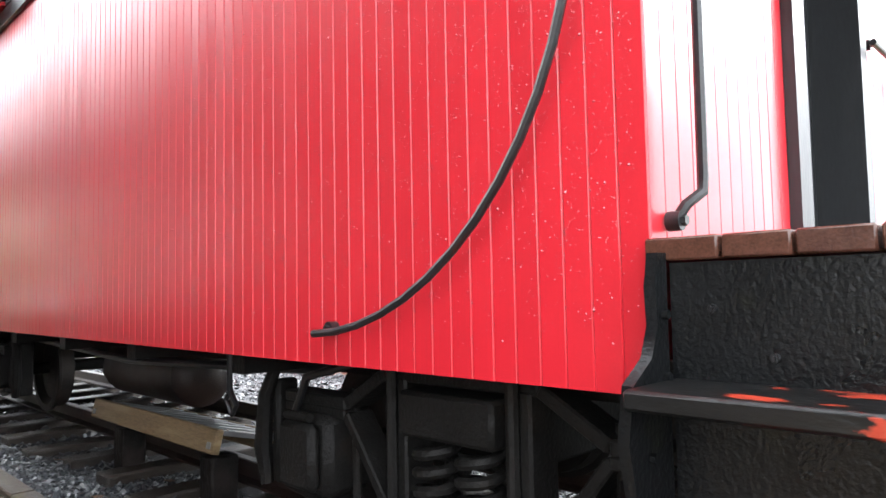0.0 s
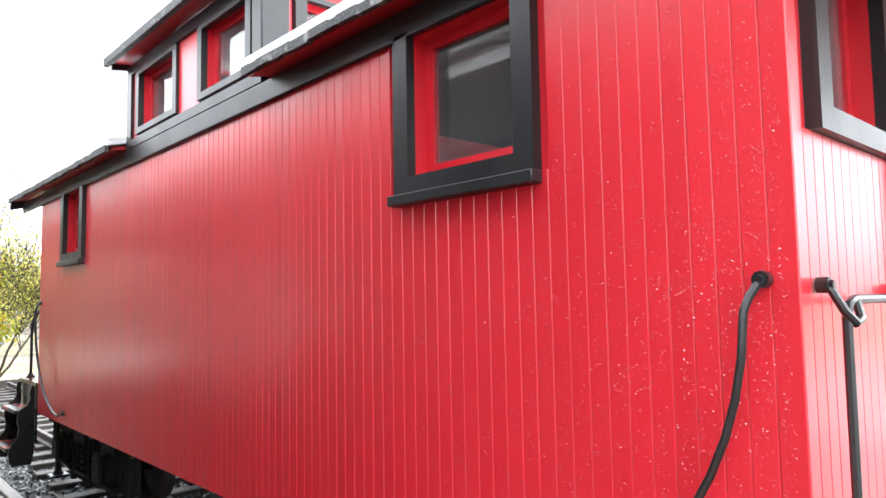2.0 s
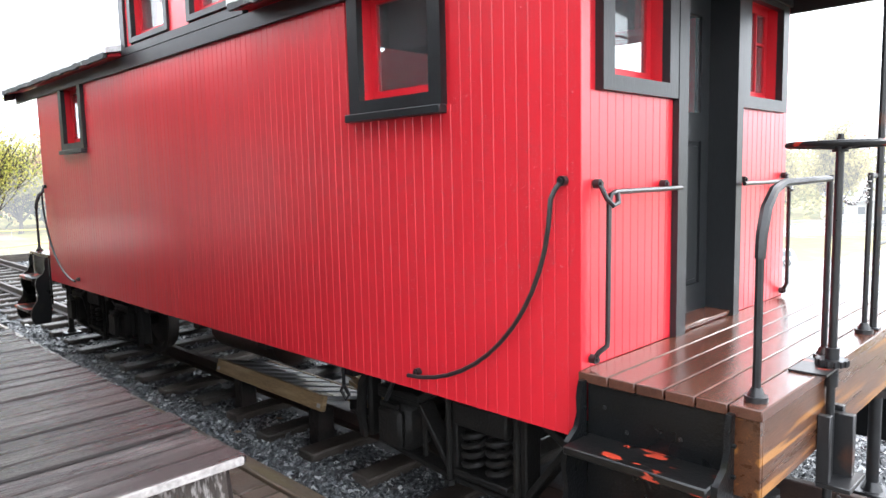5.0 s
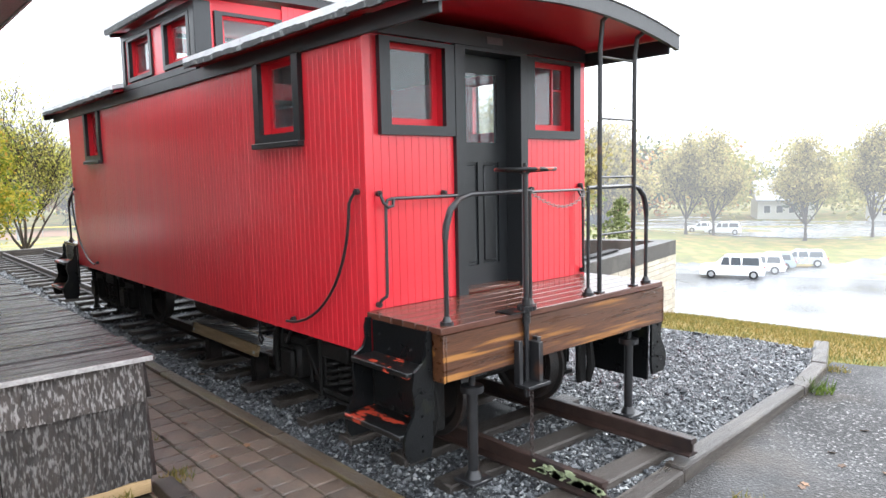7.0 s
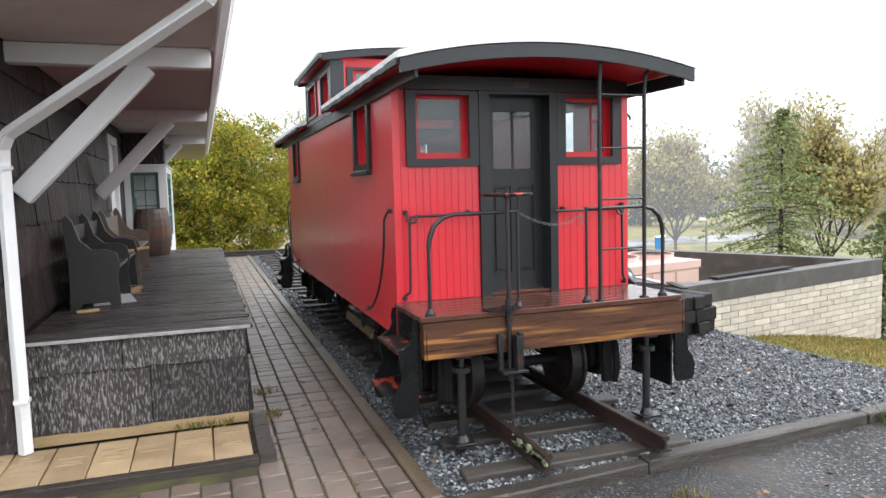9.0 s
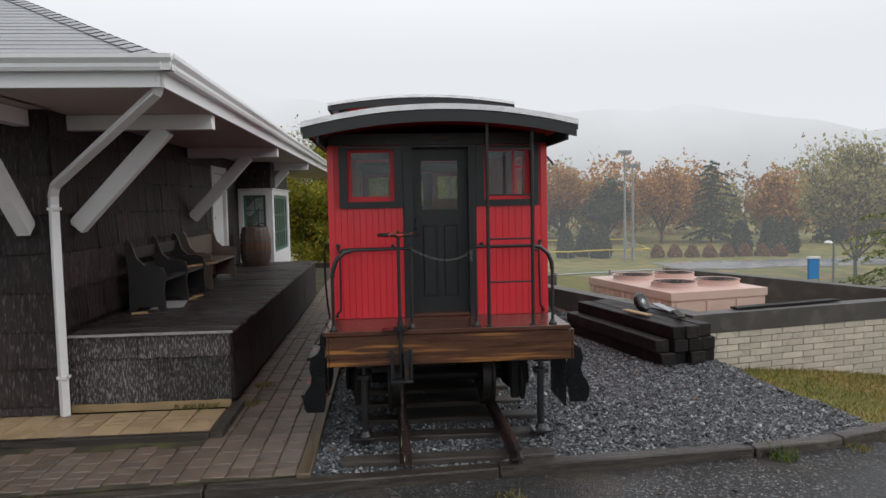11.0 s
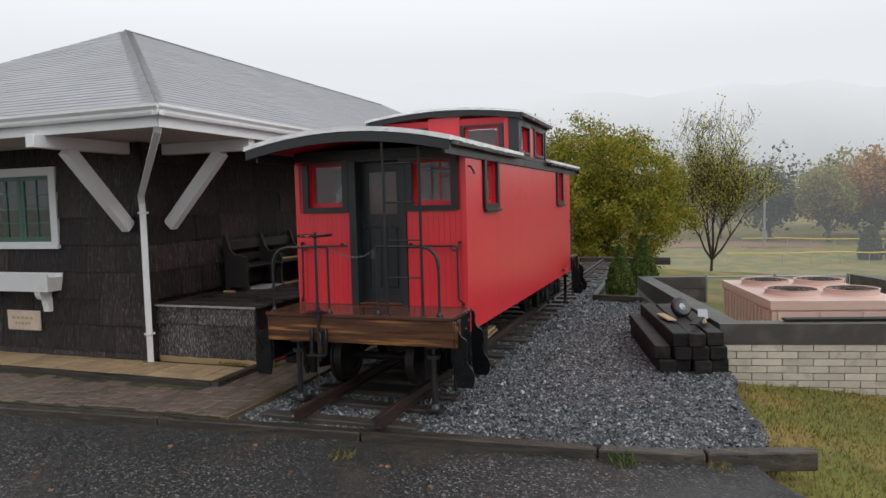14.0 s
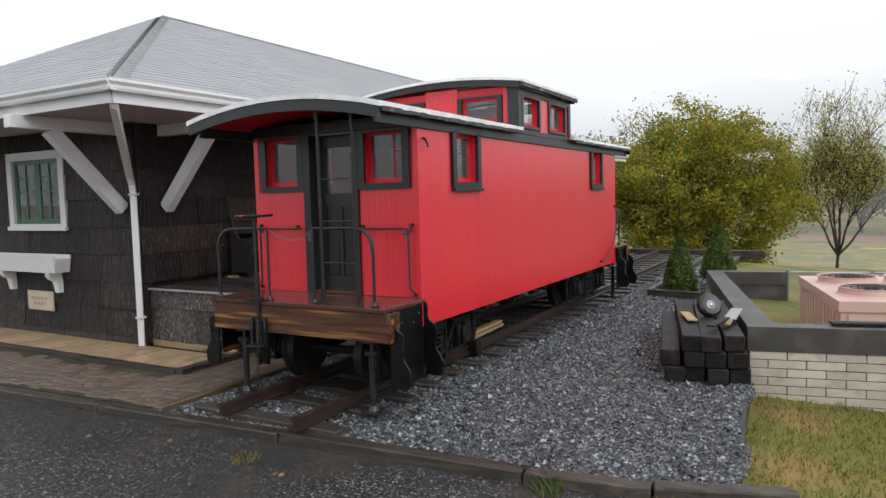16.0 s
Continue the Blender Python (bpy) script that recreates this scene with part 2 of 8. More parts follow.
CURB = material("wet_curb_timber", (0.034, 0.025, 0.018), rough=0.4, vary=0.6, scale=2, fine=26, bump=0.9, stretch=(0.6, 7, 7), second=(0.095, 0.078, 0.058), patch=0.6, patch_scale=3, rand=0.25, wet=0.14)
GRAVEL_BED = material("gravel_bed", (0.045, 0.047, 0.05), rough=0.6, vary=0.6, scale=25, fine=90, bump=1.0, dist=0.02)
STONE = island_material("crushed_bluestone", [(0.0, (0.014, 0.015, 0.017)), (0.35, (0.042, 0.046, 0.05)), (0.7, (0.10, 0.107, 0.114)), (0.88, (0.20, 0.208, 0.212)), (1.0, (0.36, 0.37, 0.36))], rough=0.33)
GRASS_GROUND = material("lawn", (0.12, 0.125, 0.02), rough=0.9, vary=0.5, scale=0.5, fine=9, bump=0.6, second=(0.26, 0.17, 0.05), patch=0.8, patch_scale=0.6, patch_at=0.48)
BLADE = island_material("grass_blade", [(0.0, (0.07, 0.085, 0.018)), (0.4, (0.16, 0.15, 0.03)), (0.75, (0.28, 0.20, 0.05)), (1.0, (0.38, 0.27, 0.10))], rough=0.7, translucent=0.3)
BRICK = material("cream_painted_brick", (0.47, 0.42, 0.345), rough=0.6, vary=0.2, scale=6, fine=90, bump=0.45, rand=0.13, second=(0.26, 0.23, 0.19), patch=0.55, patch_scale=5, patch_at=0.57, dist=0.004)
MORTAR = material("grey_mortar", (0.085, 0.075, 0.064), rough=0.9, vary=0.3, scale=8, fine=90, bump=0.5)
CAP = material("dark_concrete_cap", (0.05, 0.045, 0.041), rough=0.5, vary=0.3, scale=3, fine=70, bump=0.4, second=(0.12, 0.11, 0.10), patch=0.5, patch_scale=2)
ACPAINT = material("pink_beige_sheet_metal", (0.60, 0.42, 0.36), rough=0.45, vary=0.08, scale=3, fine=60, bump=0.06)
ACDARK = material("dark_fan_grille", (0.04, 0.035, 0.033), rough=0.5, metallic=0.4)
BARK = material("chestnut_bark_siding", (0.021, 0.0145, 0.013), spec=0.3, rough=0.55, vary=0.75, scale=3, fine=24, bump=1.0, stretch=(1, 1, 0.2), second=(0.12, 0.105, 0.10), patch=0.5, patch_scale=44, patch_at=0.55, rand=0.55, dist=0.035)
BARK_PALE = material("pale_weathered_bark", (0.028, 0.022, 0.019), rough=0.6, vary=0.75, scale=4, fine=30, bump=1.0, stretch=(1, 1, 0.25), second=(0.25, 0.235, 0.225), patch=0.65, patch_scale=70, patch_at=0.5, rand=0.35, dist=0.035)
WHITE = material("white_paint", (0.72, 0.72, 0.72), rough=0.45, vary=0.05, scale=3, fine=60, bump=0.08, second=(0.5, 0.49, 0.47), patch=0.3, patch_scale=3, patch_at=0.6)
SOFFIT = material("soffit_board", (0.50, 0.44, 0.42), rough=0.6, vary=0.1, scale=3, fine=50, bump=0.1, rand=0.04)
GREEN = material("green_sash_paint", (0.05, 0.13, 0.095), rough=0.4, vary=0.15)
ROOFSH = material("grey_asphalt_shingle", (0.32, 0.325, 0.335), rough=0.7, vary=0.15, scale=1.2, fine=60, bump=0.5, rand=0.1)
DECKW = material("weathered_deck_board", (0.034, 0.026, 0.024), spec=0.45, rough=0.36, vary=0.7, scale=2, fine=30, bump=1.0, stretch=(0.6, 8, 8), second=(0.135, 0.118, 0.112), patch=0.6, patch_scale=3, rand=0.38, wet=0.14)
BENCHW = material("dark_bench_wood", (0.022, 0.02, 0.019), rough=0.45, vary=0.35, scale=3, fine=40, bump=0.3, stretch=(3, 0.6, 3))
BENCHP = material("pale_worn_bench_wood", (0.15, 0.115, 0.09), rough=0.5, vary=0.3, scale=3, fine=40, bump=0.3, stretch=(3, 0.6, 3))
RAWWOOD = material("raw_lumber", (0.38, 0.26, 0.13), rough=0.6, vary=0.3, scale=3, fine=40, bump=0.3, stretch=(0.6, 5, 5), rand=0.2)
OAK = material("barrel_oak", (0.11, 0.055, 0.033), rough=0.55, vary=0.4, scale=3, fine=30, bump=0.4, stretch=(5, 5, 0.6), rand=0.15)
HOOP = material("barrel_hoop_steel", (0.10, 0.10, 0.10), rough=0.5, metallic=0.7, vary=0.3)
TRUNK = material("tree_bark", (0.055, 0.042, 0.034), rough=0.9, vary=0.4, scale=4, fine=20, bump=0.8, stretch=(1, 1, 0.3))
CREOSOTE = material("creosoted_tie", (0.009, 0.0075, 0.007), spec=0.25, rough=0.6, vary=0.5, scale=3, fine=30, bump=0.8, second=(0.035, 0.027, 0.024), patch=0.5, patch_scale=5, rand=0.35)
CHAIN = material("chain_steel", (0.22, 0.21, 0.20), rough=0.4, metallic=0.8, vary=0.3)


# ---- building helpers ----
def finish(name, bm, mat, smooth=True):
    bmesh.ops.recalc_face_normals(bm, faces=bm.faces)
    me = bpy.data.meshes.new(name)
    bm.to_mesh(me)
    bm.free()
    if smooth:
        me.polygons.foreach_set("use_smooth", [True] * len(me.polygons))
        me.set_sharp_from_angle(angle=radians(38))
    for mm in (mat if isinstance(mat, (list, tuple)) else [mat]):
        me.materials.append(mm)
    return me


def part(name, bm, mat, parent, label="", smooth=True):
    """Link a bmesh, modelled in world metres, as one mesh under a thing or a part."""
    ob = new(name, finish(name, bm, mat, smooth))
    ob.parent = parent
    if parent.parent is None:
        ob.matrix_parent_inverse = parent.matrix_basis.inverted()
    return tagged(ob, label)


def thing(name, at, label, category, group="", kind=""):
    ob = new(name)
    ob.empty_display_size = 0.2
    ob.location = at
    ob.matrix_basis = Matrix.Translation(at)
    return tagged(ob, label, category, group, kind)


def solid(name, bm, mat, label, category, group="", kind="", smooth=True):
    return tagged(new(name, finish(name, bm, mat, smooth)), label, category, group, kind)


def structure(name, bm, mat, label="", smooth=True):
    return tagged(new(name, finish(name, bm, mat, smooth)), label, "", "", "structure")


def box(bm, x0, x1, y0, y1, z0, z1, bevel=0.0):
    r = bmesh.ops.create_cube(bm, size=1.0, matrix=Matrix.Translation(((x0 + x1) / 2, (y0 + y1) / 2, (z0 + z1) / 2)) @ Matrix.Diagonal((abs(x1 - x0), abs(y1 - y0), abs(z1 - z0), 1)))
    if bevel:
        es = list({e for v in r["verts"] for e in v.link_edges})
        bmesh.ops.bevel(bm, geom=es, offset=bevel, segments=1, affect="EDGES")
    return bm


def B(*a, bevel=0.0):
    return box(bmesh.new(), *a, bevel=bevel)


def beam(bm, p0, p1, w, h, bevel=0.0, up=(0, 0, 1)):
    """A squared timber from p0 to p1, w across and h along up."""
    a, b = Vector(p0), Vector(p1)
    d = (b - a).normalized()
    side = d.cross(Vector(up)).normalized()
    u = side.cross(d).normalized()
    m = Matrix((side, d, u)).transposed().to_4x4()
    m = Matrix.Translation((a + b) / 2) @ m @ Matrix.Diagonal((w, (b - a).length, h, 1))
    r = bmesh.ops.create_cube(bm, size=1.0, matrix=m)
    if bevel:
        es = list({e for v in r["verts"] for e in v.link_edges})
        bmesh.ops.bevel(bm, geom=es, offset=bevel, segments=1, affect="EDGES")
    return bm


def rod(bm, p0, p1, r0, r1=None, n=10):
    a, b = Vector(p0), Vector(p1)
    q = (b - a).to_track_quat("Z", "Y").to_matrix().to_4x4()
    bmesh.ops.create_cone(bm, cap_ends=True, segments=n, radius1=r0, radius2=r0 if r1 is None else r1, depth=(b - a).length,
                          matrix=Matrix.Translation((a + b) / 2) @ q)
    return bm


def tube(bm, pts, r, n=8, closed=False):
    """A bent round bar along points; r is one radius or one for each point."""
    pts = [Vector(p) for p in pts]
    rings = []
    k = len(pts)
    u = None
    for i, p in enumerate(pts):
        a = pts[(i - 1) % k] if closed or i else p
        b = pts[(i + 1) % k] if closed or i < k - 1 else p
        d = (b - a).normalized()
        if u is None:
            u = d.orthogonal().normalized()
        u = (u - d * u.dot(d)).normalized()
        v = d.cross(u)
        rr = r[i] if isinstance(r, (list, tuple)) else r
        rings.append([bm.verts.new(p + (u * math.cos(2 * math.pi * j / n) + v * math.sin(2 * math.pi * j / n)) * rr) for j in range(n)])
    for i in range(k if closed else k - 1):
        A, Bq = rings[i], rings[(i + 1) % k]
        for j in range(n):
            bm.faces.new((A[j], A[(j + 1) % n], Bq[(j + 1) % n], Bq[j]))
    if not closed:
        bm.faces.new(rings[0][::-1])
        bm.faces.new(rings[-1])
    return bm


def lathe(bm, profile, centre, n=24):
    """Turn (radius, z) pairs about an upright axis at centre."""
    c = Vector(centre)
    rings = [[bm.verts.new(c + Vector((r * math.cos(2 * math.pi * j / n), r * math.sin(2 * math.pi * j / n), z))) for j in range(n)] for r, z in profile]
    for A, Bq in zip(rings, rings[1:]):
        for j in range(n):
            bm.faces.new((A[j], A[(j + 1) % n], Bq[(j + 1) % n], Bq[j]))
    bm.faces.new(rings[0][::-1])
    bm.faces.new(rings[-1])
    return bm


def slab(bm, outline, z0, z1):
    """An upright prism over a plan outline."""
    lo = [bm.verts.new((x, y, z0)) for x, y in outline]
    hi = [bm.verts.new((x, y, z1)) for x, y in outline]
    k = len(outline)
    for i in range(k):
        bm.faces.new((lo[i], lo[(i + 1) % k], hi[(i + 1) % k], hi[i]))
    bm.faces.new(lo[::-1])
    bm.faces.new(hi)
    return bm


def prism(bm, pts, axis, a0, a1):
    """A profile of (u, v) points pushed along axis x (u=y, v=z) or y (u=x, v=z)."""
    f = (lambda u, v, a: (a, u, v)) if axis == "x" else (lambda u, v, a: (u, a, v))
    lo = [bm.verts.new(f(u, v, a0)) for u, v in pts]
    hi = [bm.verts.new(f(u, v, a1)) for u, v in pts]
    k = len(pts)
    for i in range(k):
        bm.faces.new((lo[i], lo[(i + 1) % k], hi[(i + 1) % k], hi[i]))
    bm.faces.new(lo[::-1])
    bm.faces.new(hi)
    return bm


def pierced(bm, axis, a0, a1, u0, u1, z0, z1, holes):
    """A wall between a0 and a1 on axis, over u0..u1 and z0..z1, with holes (u0, u1, z0, z1), as one connected mesh."""
    us = [u for u in sorted({u0, u1, *[h[0] for h in holes], *[h[1] for h in holes]}) if u0 <= u <= u1]
    zs = [z for z in sorted({z0, z1, *[h[2] for h in holes], *[h[3] for h in holes]}) if z0 <= z <= z1]
    cells = set()
    for i in range(len(us) - 1):
        for j in range(len(zs) - 1):
            um, zm = (us[i] + us[i + 1]) / 2, (zs[j] + zs[j + 1]) / 2
            if not any(h[0] < um < h[1] and h[2] < zm < h[3] for h in holes):
                cells.add((i, j))
    verts = {}

    def v(i, j, k):
        if (i, j, k) not in verts:
            a = (a0, a1)[k]
            verts[i, j, k] = bm.verts.new((a, us[i], zs[j]) if axis == "x" else (us[i], a, zs[j]))
        return verts[i, j, k]
    for i, j in cells:
        c = ((i, j), (i + 1, j), (i + 1, j + 1), (i, j + 1))
        for k in (0, 1):
            bm.faces.new([v(p, q, k) for p, q in c])
        for e, nb in (((0, 1), (i, j - 1)), ((1, 2), (i + 1, j)), ((2, 3), (i, j + 1)), ((3, 0), (i - 1, j))):
            if nb not in cells:
                p, q = c[e[0]], c[e[1]]
                bm.faces.new((v(*p, 0), v(*q, 0), v(*q, 1), v(*p, 1)))
    return bm


# ---- ground ----
def smooth(a, b, v):
    t = max(0.0, min(1.0, (v - a) / (b - a)))
    return t * t * (3 - 2 * t)


def ground_z(x, y):
    east = smooth(5.0, 38.0, x + 0.1 * y) * 6.7 * (1 - 0.5 * smooth(25, 60, y) * smooth(95, 60, x))
    north = smooth(17.0, 46.0, y) * 4.4
    if x < -12:
        north *= smooth(-40, -12, x)
    far = math.hypot(x - 3, y - 3)
    rise = smooth(160, 420, far) * 6.0
    bump = 0.05 * math.sin(x * 0.7 + y * 0.3) * smooth(10, 18, far)
    return -0.16 - (east ** 6 + north ** 6) ** (1 / 6) + rise + bump


def steps(*spans):
    out = []
    for a, b, d in spans:
        k = max(1, round((b - a) / d))
        out += [a + (b - a) * i / k for i in range(k)]
    return out + [spans[-1][1]]


def draped(bm, xs, ys, lift, keep=None):
    g = {}
    for i, x in enumerate(xs):
        for j, y in enumerate(ys):
            g[i, j] = bm.verts.new((x, y, ground_z(x, y) + lift))
    for i in range(len(xs) - 1):
        for j in range(len(ys) - 1):
            if keep and not keep((xs[i] + xs[i + 1]) / 2, (ys[j] + ys[j + 1]) / 2):
                continue
            bm.faces.new((g[i, j], g[i + 1, j], g[i + 1, j + 1], g[i, j + 1]))
    for v in [v for v in bm.verts if not v.link_faces]:
        bm.verts.remove(v)
    return bm


XS = steps((-700, -100, 60), (-100, -20, 10), (-20, 60, 1.25), (60, 200, 10), (200, 700, 50))
YS = steps((-700, -100, 60), (-100, -20, 10), (-20, 70, 1.25), (70, 250, 10), (250, 800, 50))
ground = structure("ground", draped(bmesh.new(), XS, YS, 0.0), GRASS_GROUND, "damp autumn lawn, patchy green and straw yellow")


def curb_y(x):
    return -1.02 + (x + 2.7) * 0.0687 + 0.085 * max(0.0, x - 5.0) ** 2


RZ = -0.02
# asphalt apron in front of the kerb timbers
bm = bmesh.new()
slab(bm, [(-30, -40), (14, -40), (11.5, -9), (8.6, -3.2), (7.2, -1.5), (6.6, -0.62), (6.5, curb_y(6.5) - 0.1), (-30, curb_y(-30) - 0.1)], -0.3, RZ)
road = structure("road", bm, ASPHALT, "wet patched asphalt yard with darker damp areas", smooth=False)
# a shallow puddle on the apron
bm = bmesh.new()
ring = []
for k in range(28):
    a = 2 * math.pi * k / 28
    r = 1 + 0.22 * math.sin(2 * a + 0.6) + 0.13 * math.sin(5 * a)
    ring.append((5.6 + 1.35 * r * math.cos(a), -2.1 + 0.5 * r * math.sin(a) + 0.12 * r * math.cos(a)))
slab(bm, ring, RZ - 0.015, RZ + 0.004)
WATER = material("puddle_water", (0.03, 0.03, 0.03), rough=0.14, vary=0.2, scale=1, bump=0.0)
structure("puddle", bm, WATER, "shallow still puddle on the asphalt")

# gravel bed and loose stones
GX0, GX1 = 1.1, 6.45


def gravel_edge(y):
    """East edge of the gravel."""
    if y < 3.4:
        return 6.62 - 0.08 * y + 0.07 * math.sin(3.1 * y)
    if y < 11.3:
        return 6.30 - 0.2268 * (y - 3.4)
    return 4.5


GZ = 0.045
bm = bmesh.new()
outline = [(GX0, curb_y(GX0))] + [(GX1 + 0.15, curb_y(6.6))] + [(gravel_edge(y), y) for y in (0, 1, 2, 3, 3.4, 6, 9, 11.3)] + [(4.4, 19.0), (GX0, 19.0)]
slab(bm, outline, -0.3, GZ)
gravel_bed = structure("gravel_bed", bm, GRAVEL_BED, "bed under crushed grey bluestone", smooth=False)


def stones(n, x0, x1, y0, y1, inside, size, seed):
    rng = np.random.default_rng(seed)
    base = np.array([(1, 0, 0), (-1, 0, 0), (0, 1, 0), (0, -1, 0), (0, 0, 1), (0, 0, -1)], float)
    tri = np.array([(0, 2, 4), (2, 1, 4), (1, 3, 4), (3, 0, 4), (2, 0, 5), (1, 2, 5), (3, 1, 5), (0, 3, 5)])
    px, py = rng.uniform(x0, x1, n), rng.uniform(y0, y1, n)
    ok = np.array([inside(a, b) for a, b in zip(px, py)])
    px, py = px[ok], py[ok]
    n = len(px)
    s = size * rng.lognormal(0, 0.35, n)
    v = base[None] * (s[:, None, None] * rng.uniform(0.5, 1.25, (n, 6, 1)))
    v += rng.normal(0, 0.22, v.shape) * s[:, None, None]
    v[:, :, 2] *= 0.62
    a, t = rng.uniform(0, 6.283, n), rng.normal(0, 0.45, n)
    ca, sa, ct, st = np.cos(a), np.sin(a), np.cos(t), np.sin(t)
    x, y, z = v[..., 0].copy(), v[..., 1].copy(), v[..., 2].copy()
    y, z = y * ct[:, None] - z * st[:, None], y * st[:, None] + z * ct[:, None]
    x, y = x * ca[:, None] - y * sa[:, None], x * sa[:, None] + y * ca[:, None]
    v = np.stack([x + px[:, None], y + py[:, None], z + (GZ + s * rng.uniform(-0.05, 0.5, n))[:, None]], -1)
    f = tri[None] + (np.arange(n) * 6)[:, None, None]
    return v.reshape(-1, 3), f.reshape(-1, 3)


v1, f1 = stones(98000, 1.1, 6.7, -0.9, 5.0, lambda x, y: curb_y(x) + 0.02 < y and x < gravel_edge(y) and not (1.9 < x < 2.9 and y > 0.8), 0.0135, 1)
v2, f2 = stones(40000, 1.1, 6.0, 5.0, 18.8, lambda x, y: x < gravel_edge(y), 0.019, 2)
me = bpy.data.meshes.new("gravel")
me.from_pydata(np.concatenate([v1, v2]).tolist(), [], np.concatenate([f1, f2 + len(v1)]).tolist())
me.materials.append(STONE)
tagged(new("gravel", me), "loose crushed grey bluestone gravel, wet", "gravel", "", "stuff")

# ---- caboose ----
W, E, S, N = 1.222, 3.495, 0.676, 7.82
ZB, ZF, ZT = 0.885, 1.178, 2.95
CX = 2.335
CY = (S + N) / 2
caboose = thing("caboose", (CX, CY, 0.0), "bright red wooden railway caboose with black trim on rails", "train car")
WT = 0.11
WIN_W = [(1.43, 2.13), (6.33, 7.0)]
WIN_E = [(1.38, 2.07), (6.30, 6.98)]
WZ0, WZ1 = 2.30, 2.945
WIN_S = [(1.34, 1.985), (2.745, 3.40)]
DOOR = (2.085, 2.665)
TR = 0.085
CUP0, CUP1, CZ0, CZ1 = 3.22, 5.22, 3.06, 3.645


def opening(a, b, z0=WZ0, z1=WZ1):
    return (a + TR, b - TR, z0 + TR, z1 - 0.015)


body = part("body", pierced(bmesh.new(), "x", W + 0.012, W + WT, S + 0.012, N - 0.012, ZB + 0.03, 3.06, [opening(*w) for w in WIN_W]), RED_TRIM, caboose, "red-painted wooden car side", smooth=False)
body_east = part("body", pierced(bmesh.new(), "x", E - WT, E - 0.012, S + 0.012, N - 0.012, ZB + 0.03, 3.06, [opening(*w) for w in WIN_E]), RED_TRIM, caboose, "red-painted wooden car side", smooth=False)
body_ends = []
for y0, y1 in ((S + 0.012, S + WT), (N - WT, N - 0.012)):
    bm = pierced(bmesh.new(), "y", y0, y1, W + WT, E - WT, ZB + 0.03, 3.06, [opening(*w) for w in WIN_S] + [(DOOR[0] - 0.03, DOOR[1] + 0.03, ZF + 0.02, 2.945)])
    body_ends.append(part("body_end", bm, RED_TRIM, caboose, "red-painted wooden end wall", smooth=False))
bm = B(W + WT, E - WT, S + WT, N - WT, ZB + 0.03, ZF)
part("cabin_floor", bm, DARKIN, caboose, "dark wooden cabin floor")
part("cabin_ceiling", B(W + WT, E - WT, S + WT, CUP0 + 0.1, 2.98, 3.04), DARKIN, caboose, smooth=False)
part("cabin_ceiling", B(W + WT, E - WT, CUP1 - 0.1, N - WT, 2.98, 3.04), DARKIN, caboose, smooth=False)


def framed_window(axis, face, inward, u0, u1, z0, z1, sill=True, sash=RED_TRIM, trim=BLACK, deep=0.07, name="window", mid=False, top=True):
    """A window in a wall whose outer face lies at face; inward is +1 or -1 along the axis."""
    def bb(bm, d0, d1, a, b, za, zb, bevel=0.004):
        lo, hi = sorted((face + inward * d0, face + inward * d1))
        if axis == "x":
            box(bm, lo, hi, a, b, za, zb, bevel)
        else:
            box(bm, a, b, lo, hi, za, zb, bevel)
    lo, hi = sorted((face - inward * 0.028, face + inward * 0.012))
    bm = pierced(bmesh.new(), axis, lo, hi, u0, u1, z0 + 0.02, z1, [(u0 + TR, u1 - TR, z0 + TR, z1 - 0.03 if top else z1)])
    win = part(name, bm, trim, caboose, "black-painted wooden window trim")
    if sill:
        bm = bmesh.new()
        bb(bm, -0.055, 0.0, u0 - 0.012, u1 + 0.012, z0 - 0.022, z0 + 0.019)
        part("sill", bm, trim, win)
    a, b, za, zb = u0 + TR, u1 - TR, z0 + TR, z1 - 0.015
    bm = bmesh.new()
    s = 0.042
    d0, d1 = deep, deep + 0.03
    lo, hi = sorted((face + inward * d0, face + inward * d1))
    holes = [(a + s, b - s, za + s + 0.01, zb - s)]
    if mid:
        holes = [(a + s, b - 0.17, za + s + 0.01, zb - s), (b - 0.155, b - s, za + s + 0.01, zb - 0.22), (b - 0.155, b - s, zb - 0.205, zb - s)]
    pierced(bm, axis, lo, hi, a, b, za, zb, holes)
    part("sash", bm, sash, win, "red window sash")
    bm = bmesh.new()
    bb(bm, d0 + 0.012, d0 + 0.017, a + s, b - s, za + s, zb - s, 0)
    pane = part("pane", bm, GLASS, win, "clear window glass", smooth=False)
    pane.visible_shadow = False
    return win


for u in WIN_W:
    framed_window("x", W, 1, *u, WZ0, WZ1, top=False)
for u in WIN_E:
    framed_window("x", E, -1, *u, WZ0, WZ1, top=False)
for i, u in enumerate(WIN_S):
    framed_window("y", S, 1, *u, WZ0, WZ1, sill=False, mid=i == 1)
    framed_window("y", N, -1, *u, WZ0, WZ1, sill=False)

